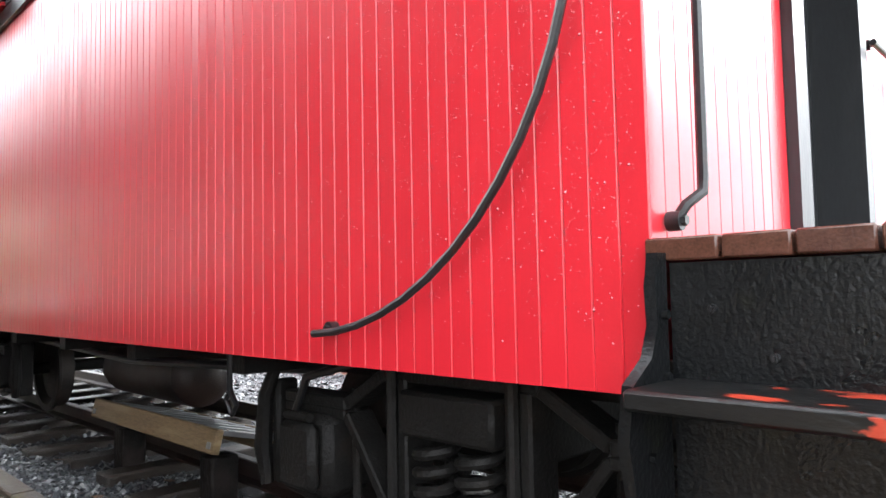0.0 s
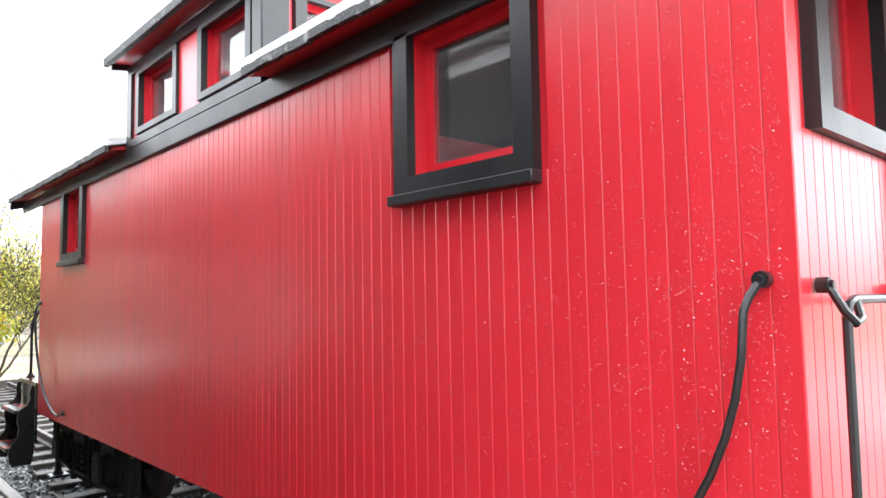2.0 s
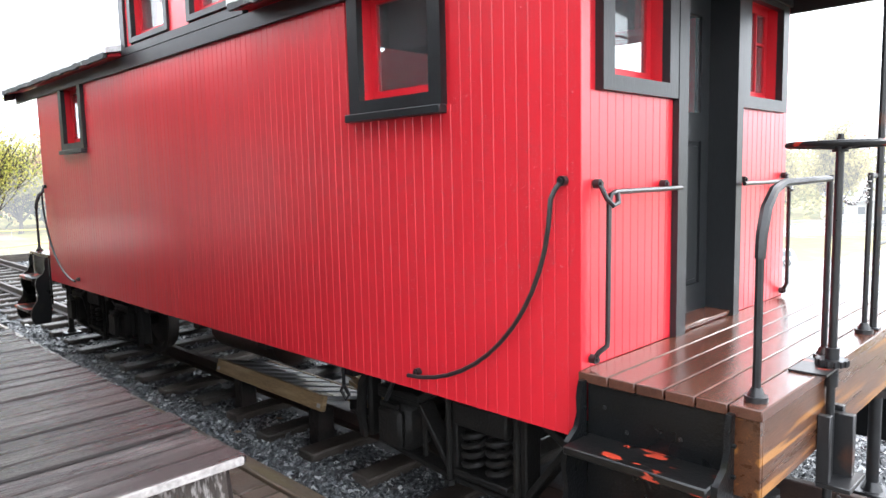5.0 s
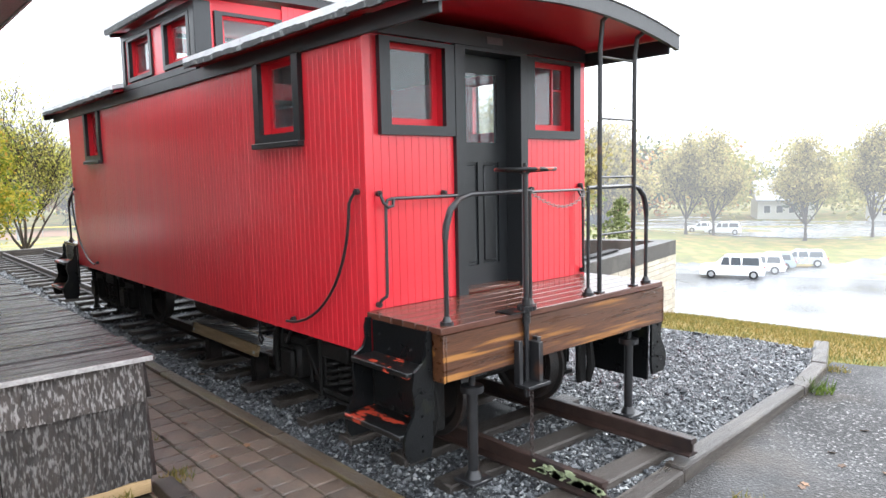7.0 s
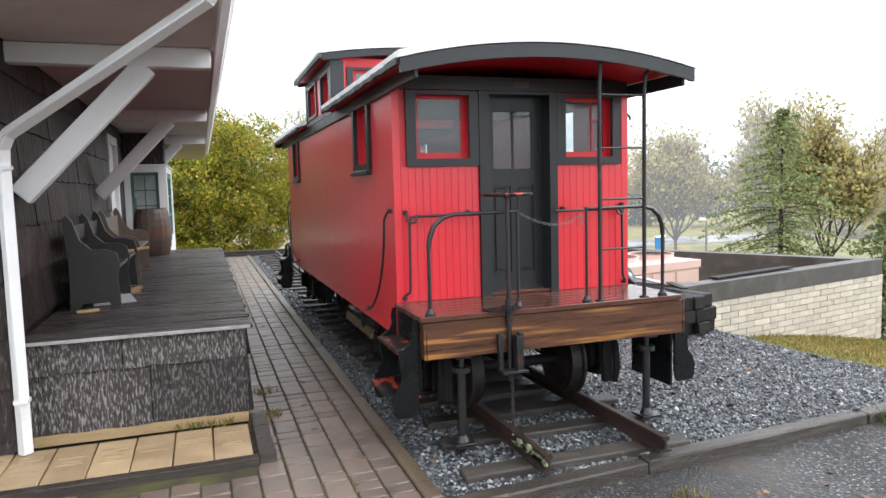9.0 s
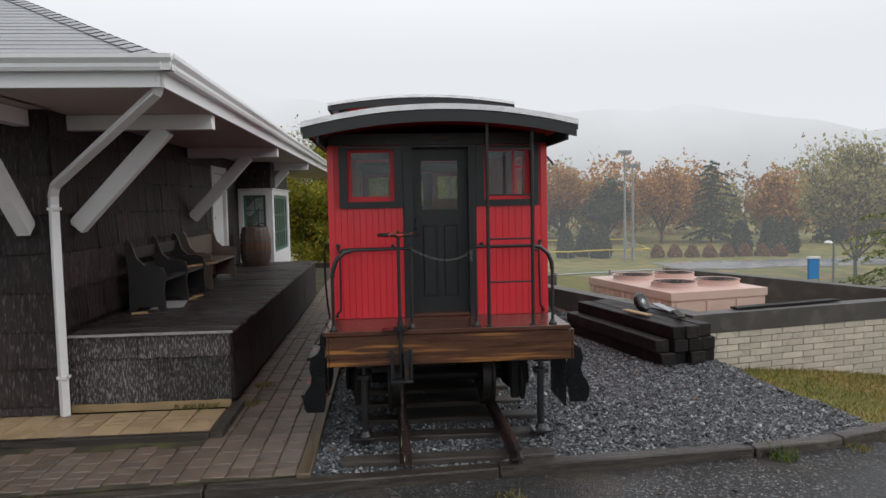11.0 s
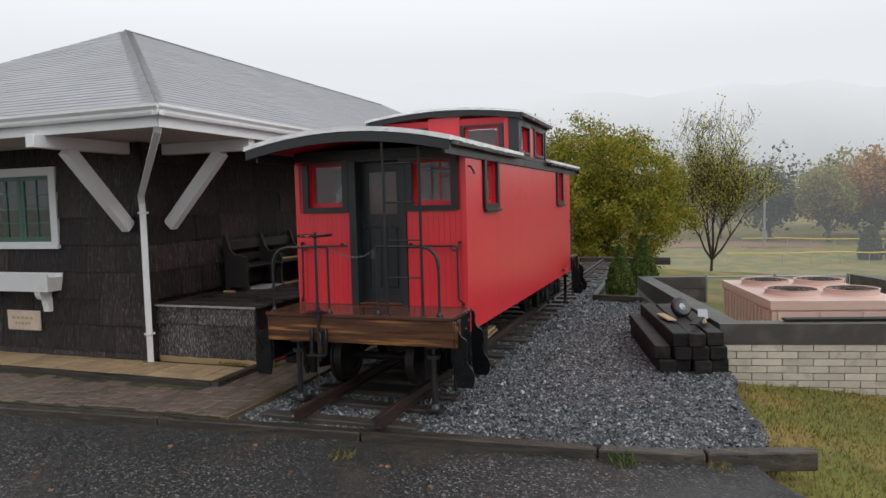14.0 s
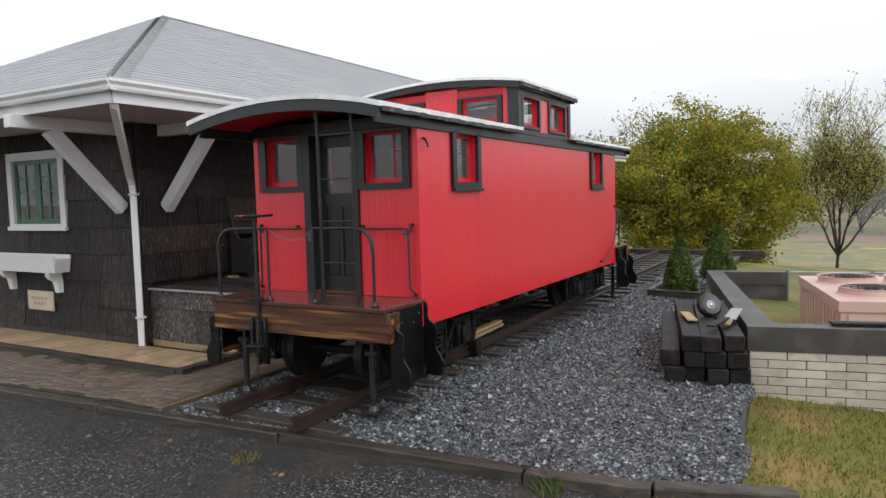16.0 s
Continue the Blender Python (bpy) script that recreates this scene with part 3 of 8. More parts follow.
# end doors, set back in the wall
for face, inw in ((S, 1), (N, -1)):
    def yy(d0, d1):
        return sorted((face + inw * d0, face + inw * d1))
    d0, d1 = 0.13, 0.17
    bm = bmesh.new()
    ya, yb = yy(-0.03, d1)
    pierced(bm, "y", ya, yb, 1.99, 2.742, ZF, 2.955, [(2.085, 2.665, ZF, 2.93)])
    frame_part = part("door_frame", bm, BLACK, caboose, "black door casing")
    x0, x1 = DOOR
    ya, yb = yy(d0, d1)
    bm = bmesh.new()
    pierced(bm, "y", ya, yb, x0, x1, ZF + 0.03, 2.93, [(x0 + 0.10, x1 - 0.10, 2.29, 2.80), (x0 + 0.09, x0 + 0.265, 1.36, 2.14), (x1 - 0.265, x1 - 0.09, 1.36, 2.14)])
    door = part("door", bm, BLACK, caboose, "black-painted panelled door with a glazed upper half", smooth=False)
    for a, b in ((x0 + 0.09, x0 + 0.265), (x1 - 0.265, x1 - 0.09)):
        bm = bmesh.new()
        pa, pb = yy(d0 + 0.015, d1 - 0.005)
        box(bm, a, b, pa, pb, 1.36, 2.14)
        pa, pb = yy(d0 + 0.006, d0 + 0.016)
        box(bm, a + 0.02, b - 0.02, pa, pb, 1.38, 2.12, 0.008)
        part("panel", bm, BLACK, door)
    bm = bmesh.new()
    pa, pb = yy(d0 + 0.015, d0 + 0.02)
    box(bm, x0 + 0.10, x1 - 0.10, pa, pb, 2.29, 2.80)
    part("pane", bm, GLASS, door, "dark window glass", smooth=False).visible_shadow = False
    bm = bmesh.new()
    pa, pb = yy(d0 - 0.02, d0)
    box(bm, x0 + 0.03, x0 + 0.065, pa, pb, 2.08, 2.2, 0.004)
    rod(bm, (x0 + 0.045, face + inw * (d0 - 0.06), 2.13), (x0 + 0.045, face + inw * d0, 2.13), 0.022)
    part("door_knob", bm, IRON, door, "dark iron knob")
    bm = bmesh.new()
    pa, pb = yy(-0.01, d1)
    box(bm, x0, x1, pa, pb, ZF + 0.004, ZF + 0.03, 0.004)
    part("threshold", bm, FLOORB, caboose, "worn wooden threshold")
    # black header board over the end wall
    bm = bmesh.new()
    ya, yb = yy(-0.024, 0.012)
    box(bm, W + 0.02, E - 0.02, ya, yb, 2.957, 3.075, 0.003)
    part("header_board", bm, BLACK, caboose, "black header board")
bm = B(2.31, 2.47, S - 0.03, S - 0.0245, 2.99, 3.04)
part("number_plate", bm, material("faded_plate", (0.075, 0.05, 0.05), rough=0.6, vary=0.3), caboose, "faded blank number plate")


# curved main roof in two lengths, and the roof of the cupola
def arc(half, z_edge, rise, k=14):
    return [(CX + half * (2 * i / k - 1), z_edge + rise * (1 - (2 * i / k - 1) ** 2)) for i in range(k + 1)]


def arched(bm, half, z_edge, rise, thick, y0, y1):
    top = arc(half, z_edge + thick, rise)
    low = arc(half, z_edge, rise)
    k = len(top)
    q = [[bm.verts.new((x, y, z)) for x, z in pts] for y in (y0, y1) for pts in (low, top)]
    for i in range(k - 1):
        bm.faces.new((q[0][i], q[0][i + 1], q[1][i + 1], q[1][i]))
        bm.faces.new((q[2][i], q[3][i], q[3][i + 1], q[2][i + 1]))
        bm.faces.new((q[1][i], q[1][i + 1], q[3][i + 1], q[3][i]))
        bm.faces.new((q[0][i], q[2][i], q[2][i + 1], q[0][i + 1]))
    bm.faces.new((q[0][0], q[1][0], q[3][0], q[2][0]))
    bm.faces.new((q[0][-1], q[2][-1], q[3][-1], q[1][-1]))
    return bm


RY0, RY1 = -0.10, 8.55
HALF = 1.235
ZE = 3.03
for y0, y1 in ((RY0, CUP0 - 0.07), (CUP1 + 0.05, RY1)):
    roof = part("roof", arched(bmesh.new(), HALF, ZE, 0.15, 0.025, y0, y1), RED_TRIM, caboose, "curved roof with red underside")
    part("roofing", arched(bmesh.new(), HALF + 0.035, ZE + 0.029, 0.155, 0.05, y0 - 0.045, y1 + 0.02), ROOFING, roof, "pale grey roll roofing")
    # rough dark drip along the eaves
    for sx in (-1, 1):
        bm = bmesh.new()
        x = CX + sx * (HALF + 0.028)
        rr = random.Random(5)
        yk = y0
        while yk < y1:
            d = rr.uniform(0.06, 0.16)
            box(bm, x - 0.014, x + 0.014, yk, min(yk + d, y1), ZE - 0.002 - rr.uniform(0, 0.012), ZE + 0.03 + rr.uniform(-0.004, 0.008))
            yk += d
        part("drip_edge", bm, SHINGLE_EDGE, roof, "rough weathered drip edge", smooth=False)
for y in (RY0, RY1):
    bm = bmesh.new()
    s = -1 if y < 0 else 1
    ya, yb = sorted((y, y + s * 0.035))
    arched(bm, HALF + 0.02, ZE - 0.075, 0.15, 0.10, ya, yb)
    part("roof_bow", bm, BLACK, caboose, "arched black roof bow")
for x0, x1 in ((W - 0.028, W - 0.001), (E + 0.001, E + 0.028)):
    part("fascia", B(x0, x1, RY0 + 0.002, RY1 - 0.002, 2.925, 3.035, bevel=0.004), BLACK, caboose, "black fascia board under the eaves")

# cupola
CW = [(3.32, 4.0), (4.32, 5.06)]
cupola = part("cupola", pierced(bmesh.new(), "x", W + 0.012, W + 0.09, CUP0 + 0.012, CUP1 - 0.012, CZ0, CZ1, [(a + 0.06, b - 0.06, CZ0 + 0.10, CZ1 - 0.09) for a, b in CW]), RED_TRIM, caboose, "raised red cupola with windows", smooth=False)
part("cupola_wall", pierced(bmesh.new(), "x", E - 0.09, E - 0.012, CUP0 + 0.012, CUP1 - 0.012, CZ0, CZ1, [(a + 0.06, b - 0.06, CZ0 + 0.10, CZ1 - 0.09) for a, b in CW]), RED_TRIM, cupola, smooth=False)
for y0, y1 in ((CUP0 + 0.012, CUP0 + 0.09), (CUP1 - 0.09, CUP1 - 0.012)):
    part("cupola_wall", pierced(bmesh.new(), "y", y0, y1, W + 0.09, E - 0.09, 3.0, CZ1 + 0.03, [(1.46, 2.0, CZ0 + 0.16, CZ1 - 0.09), (2.67, 3.21, CZ0 + 0.16, CZ1 - 0.09)]), RED_TRIM, cupola, smooth=False)
for face, inw, axis in ((W, 1, "x"), (E, -1, "x")):
    for a, b in CW:
        o = TR
        TR = 0.06
        framed_window(axis, face, inw, a, b, CZ0 + 0.04, CZ1 - 0.075, sill=False, deep=0.05, name="cupola_window")
        TR = o
    lo, hi = sorted((face - inw * 0.03, face + inw * 0.012))
    bm = pierced(bmesh.new(), "x", lo, hi, CUP0 - 0.02, CUP1 + 0.02, 3.038, CZ1, [(CUP0 + 0.075, CUP1 - 0.075, CZ0 + 0.038, CZ1 - 0.073)])
    part("corner_trim", bm, BLACK, cupola, "black corner and frieze boards")
    # narrow red strips between the windows
    for ya, yb in ((4.002, 4.318), (5.062, 5.142)):
        lo, hi = sorted((face - inw * 0.008, face + inw * 0.012))
        part("board", B(lo, hi, ya, yb, CZ0 + 0.04, CZ1 - 0.075), RED, cupola)
for face, inw in ((CUP0, 1), (CUP1, -1)):
    o = TR
    TR = 0.07
    framed_window("y", face, inw, 1.39, 2.07, CZ0 + 0.09, CZ1 - 0.075, sill=False, deep=0.04, name="cupola_window")
    framed_window("y", face, inw, 2.60, 3.28, CZ0 + 0.09, CZ1 - 0.075, sill=False, deep=0.04, name="cupola_window")
    TR = o
    lo, hi = sorted((face - inw * 0.03, face + inw * 0.012))
    part("corner_trim", B(W - 0.028, W + 0.13, lo, hi, 3.09, CZ1, bevel=0.003), BLACK, cupola)
    part("corner_trim", B(E - 0.13, E + 0.028, lo, hi, 3.09, CZ1, bevel=0.003), BLACK, cupola)
    lo, hi = sorted((face - inw * 0.006, face + inw * 0.012))
    for k in range(8):
        a = 2.08 + k * 0.065
        part("board", B(a, a + 0.063, lo, hi, 3.15, CZ1 + 0.06), RED, cupola, smooth=False)
    for a in (1.305, 3.29):
        part("board", B(a, a + 0.07, lo, hi, 3.1, CZ1 + 0.02), RED, cupola, smooth=False)
    bm = bmesh.new()
    ya, yb = sorted((face - inw * 0.06, face - inw * 0.095))
    arched(bm, HALF + 0.0, CZ1 - 0.02, 0.10, 0.075, ya, yb)
    part("roof_bow", bm, BLACK, cupola, "arched black bow under the cupola roof")
cup_roof = part("cupola_roof", arched(bmesh.new(), HALF + 0.01, CZ1 + 0.02, 0.11, 0.03, CUP0 - 0.06, CUP1 + 0.06), RED_TRIM, caboose)
part("roofing", arched(bmesh.new(), HALF + 0.05, CZ1 + 0.055, 0.11, 0.035, CUP0 - 0.12, CUP1 + 0.12), ROOFING, cup_roof, "pale roll roofing with a ragged edge")
for sx in (-1, 1):
    x = CX + sx * (HALF + 0.03)
    part("eave_board", B(x - 0.02, x + 0.02, CUP0 - 0.1, CUP1 + 0.1, CZ1 + 0.0, CZ1 + 0.054, bevel=0.004), SHINGLE_EDGE, cup_roof, "dark eave edge")


# iron grab rails on the body
def lug(bm, p, axis, r=0.026):
    a = Vector(p)
    d = Vector(axis) * 0.014
    rod(bm, a - d, a + d, r, n=10)
    rod(bm, a + d, a + d * 1.7, r * 0.55, n=6)


def side_grab(x, out, y0, dy):
    """A curved side rail: from a lug near the end of the car down and along the side."""
    bm = bmesh.new()
    lug(bm, (x + out * 0.02, y0, 1.955), (out, 0, 0), 0.021)
    lug(bm, (x + out * 0.02, y0 + dy * 0.90, 0.99), (out, 0, 0), 0.02)
    pts = [(x + out * 0.03, y0, 1.955), (x + out * 0.05, y0 + dy * 0.02, 1.915), (x + out * 0.062, y0 + dy * 0.03, 1.88)]
    for k in range(1, 15):
        a = math.pi / 2 * k / 14
        t = k / 14
        pts.append((x + out * 0.065, y0 + dy * (0.03 + 0.895 * (0.95 * (1 - math.cos(a)) + 0.05 * t)), 1.87 - 0.893 * (0.95 * math.sin(a) + 0.05 * t)))
    part("side_grab_rail", tube(bm, pts, 0.0108), IRON, caboose, "bent black iron grab rail")


side_grab(W, -1, 0.752, 1)
side_grab(W, -1, 7.72, -1)
side_grab(E, 1, 7.72, -1)
for face, out in ((S, -1), (N, 1)):
    for xa, xb in ((1.32, 1.96), (3.40, 2.70)):
        bm = bmesh.new()
        y = face + out * 0.06
        s = 1 if xb > xa else -1
        lug(bm, (xa - s * 0.01, face + out * 0.02, 1.94), (0, out, 0), 0.02)
        lug(bm, (xb - s * 0.09, face + out * 0.02, 1.925), (0, out, 0), 0.02)
        tube(bm, [(xa - s * 0.01, face + out * 0.03, 1.94), (xa - s * 0.005, face + out * 0.06, 1.88), (xa + s * 0.02, face + out * 0.075, 1.85), (xa + s * 0.06, face + out * 0.075, 1.86), (xa + s * 0.075, y, 1.905)], 0.011)
        tube(bm, [(xb, y, 1.905), (xa + s * 0.06, y, 1.905), (xa + s * 0.025, y, 1.895), (xa + s * 0.012, y, 1.86), (xa + s * 0.005, y, 1.30), (xa, y, 1.27), (xa - s * 0.03, y + out * -0.02, 1.245), (xa - s * 0.035, face + out * 0.02, 1.215)], 0.0115)
        lug(bm, (xa - s * 0.035, face + out * 0.02, 1.215), (0, out, 0), 0.02)
        part("end_grab_rail", bm, IRON, caboose, "black iron grab rail beside the door")
bm = bmesh.new()
tube(bm, [(E, 0.78, 2.83), (E + 0.03, 0.78, 2.82), (E + 0.075, 0.755, 2.76), (E + 0.08, 0.75, 2.73)], 0.013)
part("marker_hook", bm, IRON, caboose, "small black iron lamp hook")


# end platforms with beam, boards, railing, ladder and steps
def platform(sgn, y_wall):
    """sgn -1: south platform, +1: north platform."""
    def Y(d):
        return y_wall + sgn * d
    def bx(bm, x0, x1, d0, d1, z0, z1, bevel=0.0):
        a, b = sorted((Y(d0), Y(d1)))
        return box(bm, x0, x1, a, b, z0, z1, bevel)
    k = 6
    for i in range(k):
        d0 = i * 0.715 / k
        part("platform_board", bx(bmesh.new(), 1.20, 3.535, d0 + (0.003 if i else -0.02), d0 + 0.715 / k - 0.003, ZF - 0.042, ZF, 0.004), FLOORB, caboose)
    end_beam = part("end_beam", bx(bmesh.new(), 1.245, 3.555, 0.62, 0.70, 0.845, ZF - 0.046, 0.006), BEAM, caboose, "knotty stained pine end beam, wet")
    part("corner_plate", bx(bmesh.new(), 1.225, 1.243, 0.52, 0.70, 0.845, ZF - 0.046, 0.003), BEAM, end_beam, "pine end grain block")
    bm = bx(bmesh.new(), 3.557, 3.575, 0.52, 0.70, 0.845, ZF - 0.046, 0.003)
    part("corner_plate", bm, BEAM, end_beam, "pine end grain block")
    # railing
    yb = 0.655
    bm = bmesh.new()
    def post(x, z1, r=0.0125):
        tube(bm, [(x, Y(yb), ZF), (x, Y(yb), ZF + 0.02)], 0.04, 12)
        tube(bm, [(x, Y(yb), ZF + 0.02), (x, Y(yb), ZF + 0.05)], [0.03, 0.018], 10)
        tube(bm, [(x, Y(yb), ZF + 0.03), (x, Y(yb), z1)], r)
    post(1.295, 1.70, 0.015)
    tube(bm, [(1.295, Y(yb), 1.68), (1.305, Y(yb), 1.76), (1.34, Y(yb), 1.85), (1.41, Y(yb), 1.91), (1.50, Y(yb), 1.935), (2.04, Y(yb), 1.94)], [0.019, 0.021, 0.021, 0.019, 0.015, 0.013])
    post(2.03, 1.955)
    part("railing", bm, IRON, caboose, "black iron platform railing")
    bm = bmesh.new()
    post(2.645, 1.955)
    post(3.38, 1.72, 0.015)
    tube(bm, [(3.38, Y(yb), 1.70), (3.372, Y(yb), 1.78), (3.34, Y(yb), 1.86), (3.27, Y(yb), 1.92), (3.18, Y(yb), 1.94), (2.635, Y(yb), 1.94)], [0.019, 0.021, 0.021, 0.019, 0.015, 0.013])
    part("railing", bm, IRON, caboose, "black iron platform railing")
    # safety chain
    bm = bmesh.new()
    n = 26
    for i in range(n + 5):
        if i <= n:
            t = i / n
            p = Vector((2.03 + 0.615 * t, Y(yb), 1.935 - 0.14 * 4 * t * (1 - t) * (0.6 + 0.4 * t)))
        else:
            p = Vector((2.60, Y(yb), 1.90 - 0.02 * (i - n)))
        ring = [p + Vector((0.016 * math.cos(a), 0.009 * math.sin(a) * (i % 2), 0.009 * math.sin(a) * (1 - i % 2))) for a in [2 * math.pi * j / 8 for j in range(8)]]
        tube(bm, ring, 0.003, 5, closed=True)
    part("safety_chain", bm, CHAIN, caboose, "hanging steel safety chain")
    # ladder up to the roof
    lad = None
    for x, zt in ((2.765, 3.14), (3.19, 3.07)):
        bm = bmesh.new()
        tube(bm, [(x, Y(yb + 0.01), ZF), (x, Y(yb + 0.01), 2.9), (x, Y(yb + 0.03), zt - 0.05), (x, Y(yb + 0.11), zt)], 0.017)
        bx(bm, x - 0.03, x + 0.03, yb - 0.02, yb + 0.04, ZF, ZF + 0.012, 0.003)
        if lad is None:
            lad = part("ladder", bm, IRON, caboose, "black iron roof ladder")
        else:
            part("ladder_rail", bm, IRON, lad)
    for z in (1.60, 2.01, 2.425, 2.85):
        part("rung", rod(bmesh.new(), (2.76, Y(yb + 0.01), z), (3.195, Y(yb + 0.01), z), 0.0085, n=8), IRON, lad)
    # hand brake
    bx_, yk = 1.915, 0.72
    bm = bmesh.new()
    rod(bm, (bx_, Y(yk), 0.62), (bx_, Y(yk), 2.1), 0.018, 0.016)
    rod(bm, (bx_, Y(yk), 2.08), (bx_, Y(yk), 2.115), 0.012, n=6)
    rod(bm, (bx_, Y(yk), 1.1), (bx_, Y(yk), 1.26), 0.027)
    brake = part("hand_brake", bm, IRON, caboose, "black iron brake staff with worn red paint")
    bm = bmesh.new()
    R = 0.185
    tube(bm, [(bx_ + R * math.cos(a), Y(yk) + R * math.sin(a), 2.075) for a in [2 * math.pi * j / 32 for j in range(32)]], 0.013, 8, closed=True)
    for j in range(5):
        a = 2 * math.pi * j / 5
        rod(bm, (bx_, Y(yk), 2.062), (bx_ + R * math.cos(a), Y(yk) + R * math.sin(a), 2.072), 0.009)
    rod(bm, (bx_, Y(yk), 2.045), (bx_, Y(yk), 2.085), 0.03)
    part("brake_wheel", bm, TREAD, brake, "round iron brake wheel")
    bm = bmesh.new()
    rod(bm, (bx_, Y(yk), ZF + 0.01), (bx_, Y(yk), ZF + 0.035), 0.055, n=18)
    for j in range(14):
        a = 2 * math.pi * j / 14
        rod(bm, (bx_ + 0.055 * math.cos(a), Y(yk) + 0.055 * math.sin(a), ZF + 0.01), (bx_ + 0.055 * math.cos(a), Y(yk) + 0.055 * math.sin(a), ZF + 0.035), 0.008, n=6)
    part("ratchet", bm, IRON, brake)
    bm = bmesh.new()
    bx(bm, bx_ - 0.17, bx_ + 0.07, yk - 0.11, yk + 0.03, ZF + 0.001, ZF + 0.009)
    part("pawl_plate", bm, TREAD, brake, "worn red pawl plate")
    bm = bmesh.new()
    for d in (-0.1, 0.075):
        bx(bm, bx_ + d, bx_ + d + 0.035, 0.702, 0.75, 0.72, 1.0, 0.003)
    bx(bm, bx_ - 0.1, bx_ + 0.11, 0.702, 0.83, 0.70, 0.722, 0.003)
    bx(bm, bx_ + 0.03, bx_ + 0.07, 0.702, 0.80, 0.72, 0.98, 0.003)
    part("brake_bracket", bm, IRON, brake)
    bm = bmesh.new()
    for i in range(15):
        z = 0.69 - i * 0.033
        ring = [(bx_ + 0.012 * math.cos(a) * (i % 2), Y(0.76) + 0.012 * math.cos(a) * (1 - i % 2), z + 0.021 * math.sin(a)) for a in [2 * math.pi * j / 8 for j in range(8)]]
        tube(bm, ring, 0.0045, 5, closed=True)
    part("brake_chain", bm, RUST, brake, "rusty hanging chain")
    # jack stands that carry the platform
    for x in (1.56, 3.27):
        bm = bmesh.new()
        rod(bm, (x, Y(0.58), 0.14), (x, Y(0.58), 0.74), 0.034)
        rod(bm, (x, Y(0.58), 0.70), (x, Y(0.58), 0.74), 0.075)
        rod(bm, (x, Y(0.58), 0.74), (x, Y(0.58), 0.82), 0.022)
        bx(bm, x - 0.07, x + 0.07, 0.51, 0.65, 0.815, 0.843, 0.003)
        rod(bm, (x, Y(0.58), 0.14), (x, Y(0.58), 0.19), 0.06, 0.036)
        bx(bm, x - 0.09, x + 0.09, 0.49, 0.67, 0.118, 0.142, 0.004)
        part("support_jack", bm, IRON, caboose, "black iron support jack")
    # steps at both sides
    for side, xe in ((-1, 1.20), (1, 3.535)):
        def X(d):
            return xe + side * d
        prof = [(0.0, 1.15), (0.03, 1.15), (0.045, 1.09), (0.04, 1.02), (0.065, 0.965), (0.13, 0.925), (0.15, 0.83), (0.13, 0.74), (0.14, 0.67), (0.19, 0.60), (0.215, 0.53), (0.205, 0.44), (0.18, 0.40), (0.02, 0.40), (0.0, 0.5)]
        steps_part = None
        for d0, d1 in ((0.0, 0.022), (0.60, 0.622)):
            bm = bmesh.new()
            a, b = sorted((Y(d0), Y(d1)))
            prism(bm, [(X(u), z) for u, z in prof], "y", a, b)
            for z in (1.04, 0.93, 0.80, 0.66, 0.54, 0.45):
                u = 0.02 if z > 0.9 else 0.08
                rod(bm, (X(u), Y(d1 + 0.001), z), (X(u), Y(d1 + 0.012), z), 0.009, n=6)
            if steps_part is None:
                steps_part = part("boarding_steps", bm, STEP_BLACK, caboose, "black-painted boarding steps with chipped red paint")
            else:
                part("side_plate", bm, STEP_BLACK, steps_part)
        for z, u0, u1 in () if side > 0 else ((0.925, -0.02, 0.17), (0.57, -0.02, 0.235)):
            bm = bmesh.new()
            a, b = sorted((X(u0), X(u1)))
            ya, yb2 = sorted((Y(0.022), Y(0.60)))
            box(bm, a, b, ya, yb2, z - 0.035, z, 0.006)
            part("tread", bm, TREAD, steps_part, "black tread with red paint worn through")
        bm = bmesh.new()
        a, b = sorted((X(-0.03), X(-0.012)))
        ya, yb2 = sorted((Y(0.022), Y(0.60)))
        box(bm, a, b, ya, yb2, 0.60 if side < 0 else 0.36, ZF - 0.046)
        part("riser", bm, STEP_BLACK, steps_part)
        for dy, z in ((0.1, 1.05), (0.42, 1.0), (0.2, 0.97), (0.46, 0.7)):
            bm = bmesh.new()
            lug(bm, (X(-0.012), Y(dy), z), (side * 0.6, 0, 0), 0.008 if side < 0 else 0.011)
            part("bolt", bm, IRON if side < 0 else CHAIN, steps_part, "steel bolt head")


platform(-1, 0.658)
platform(1, N)


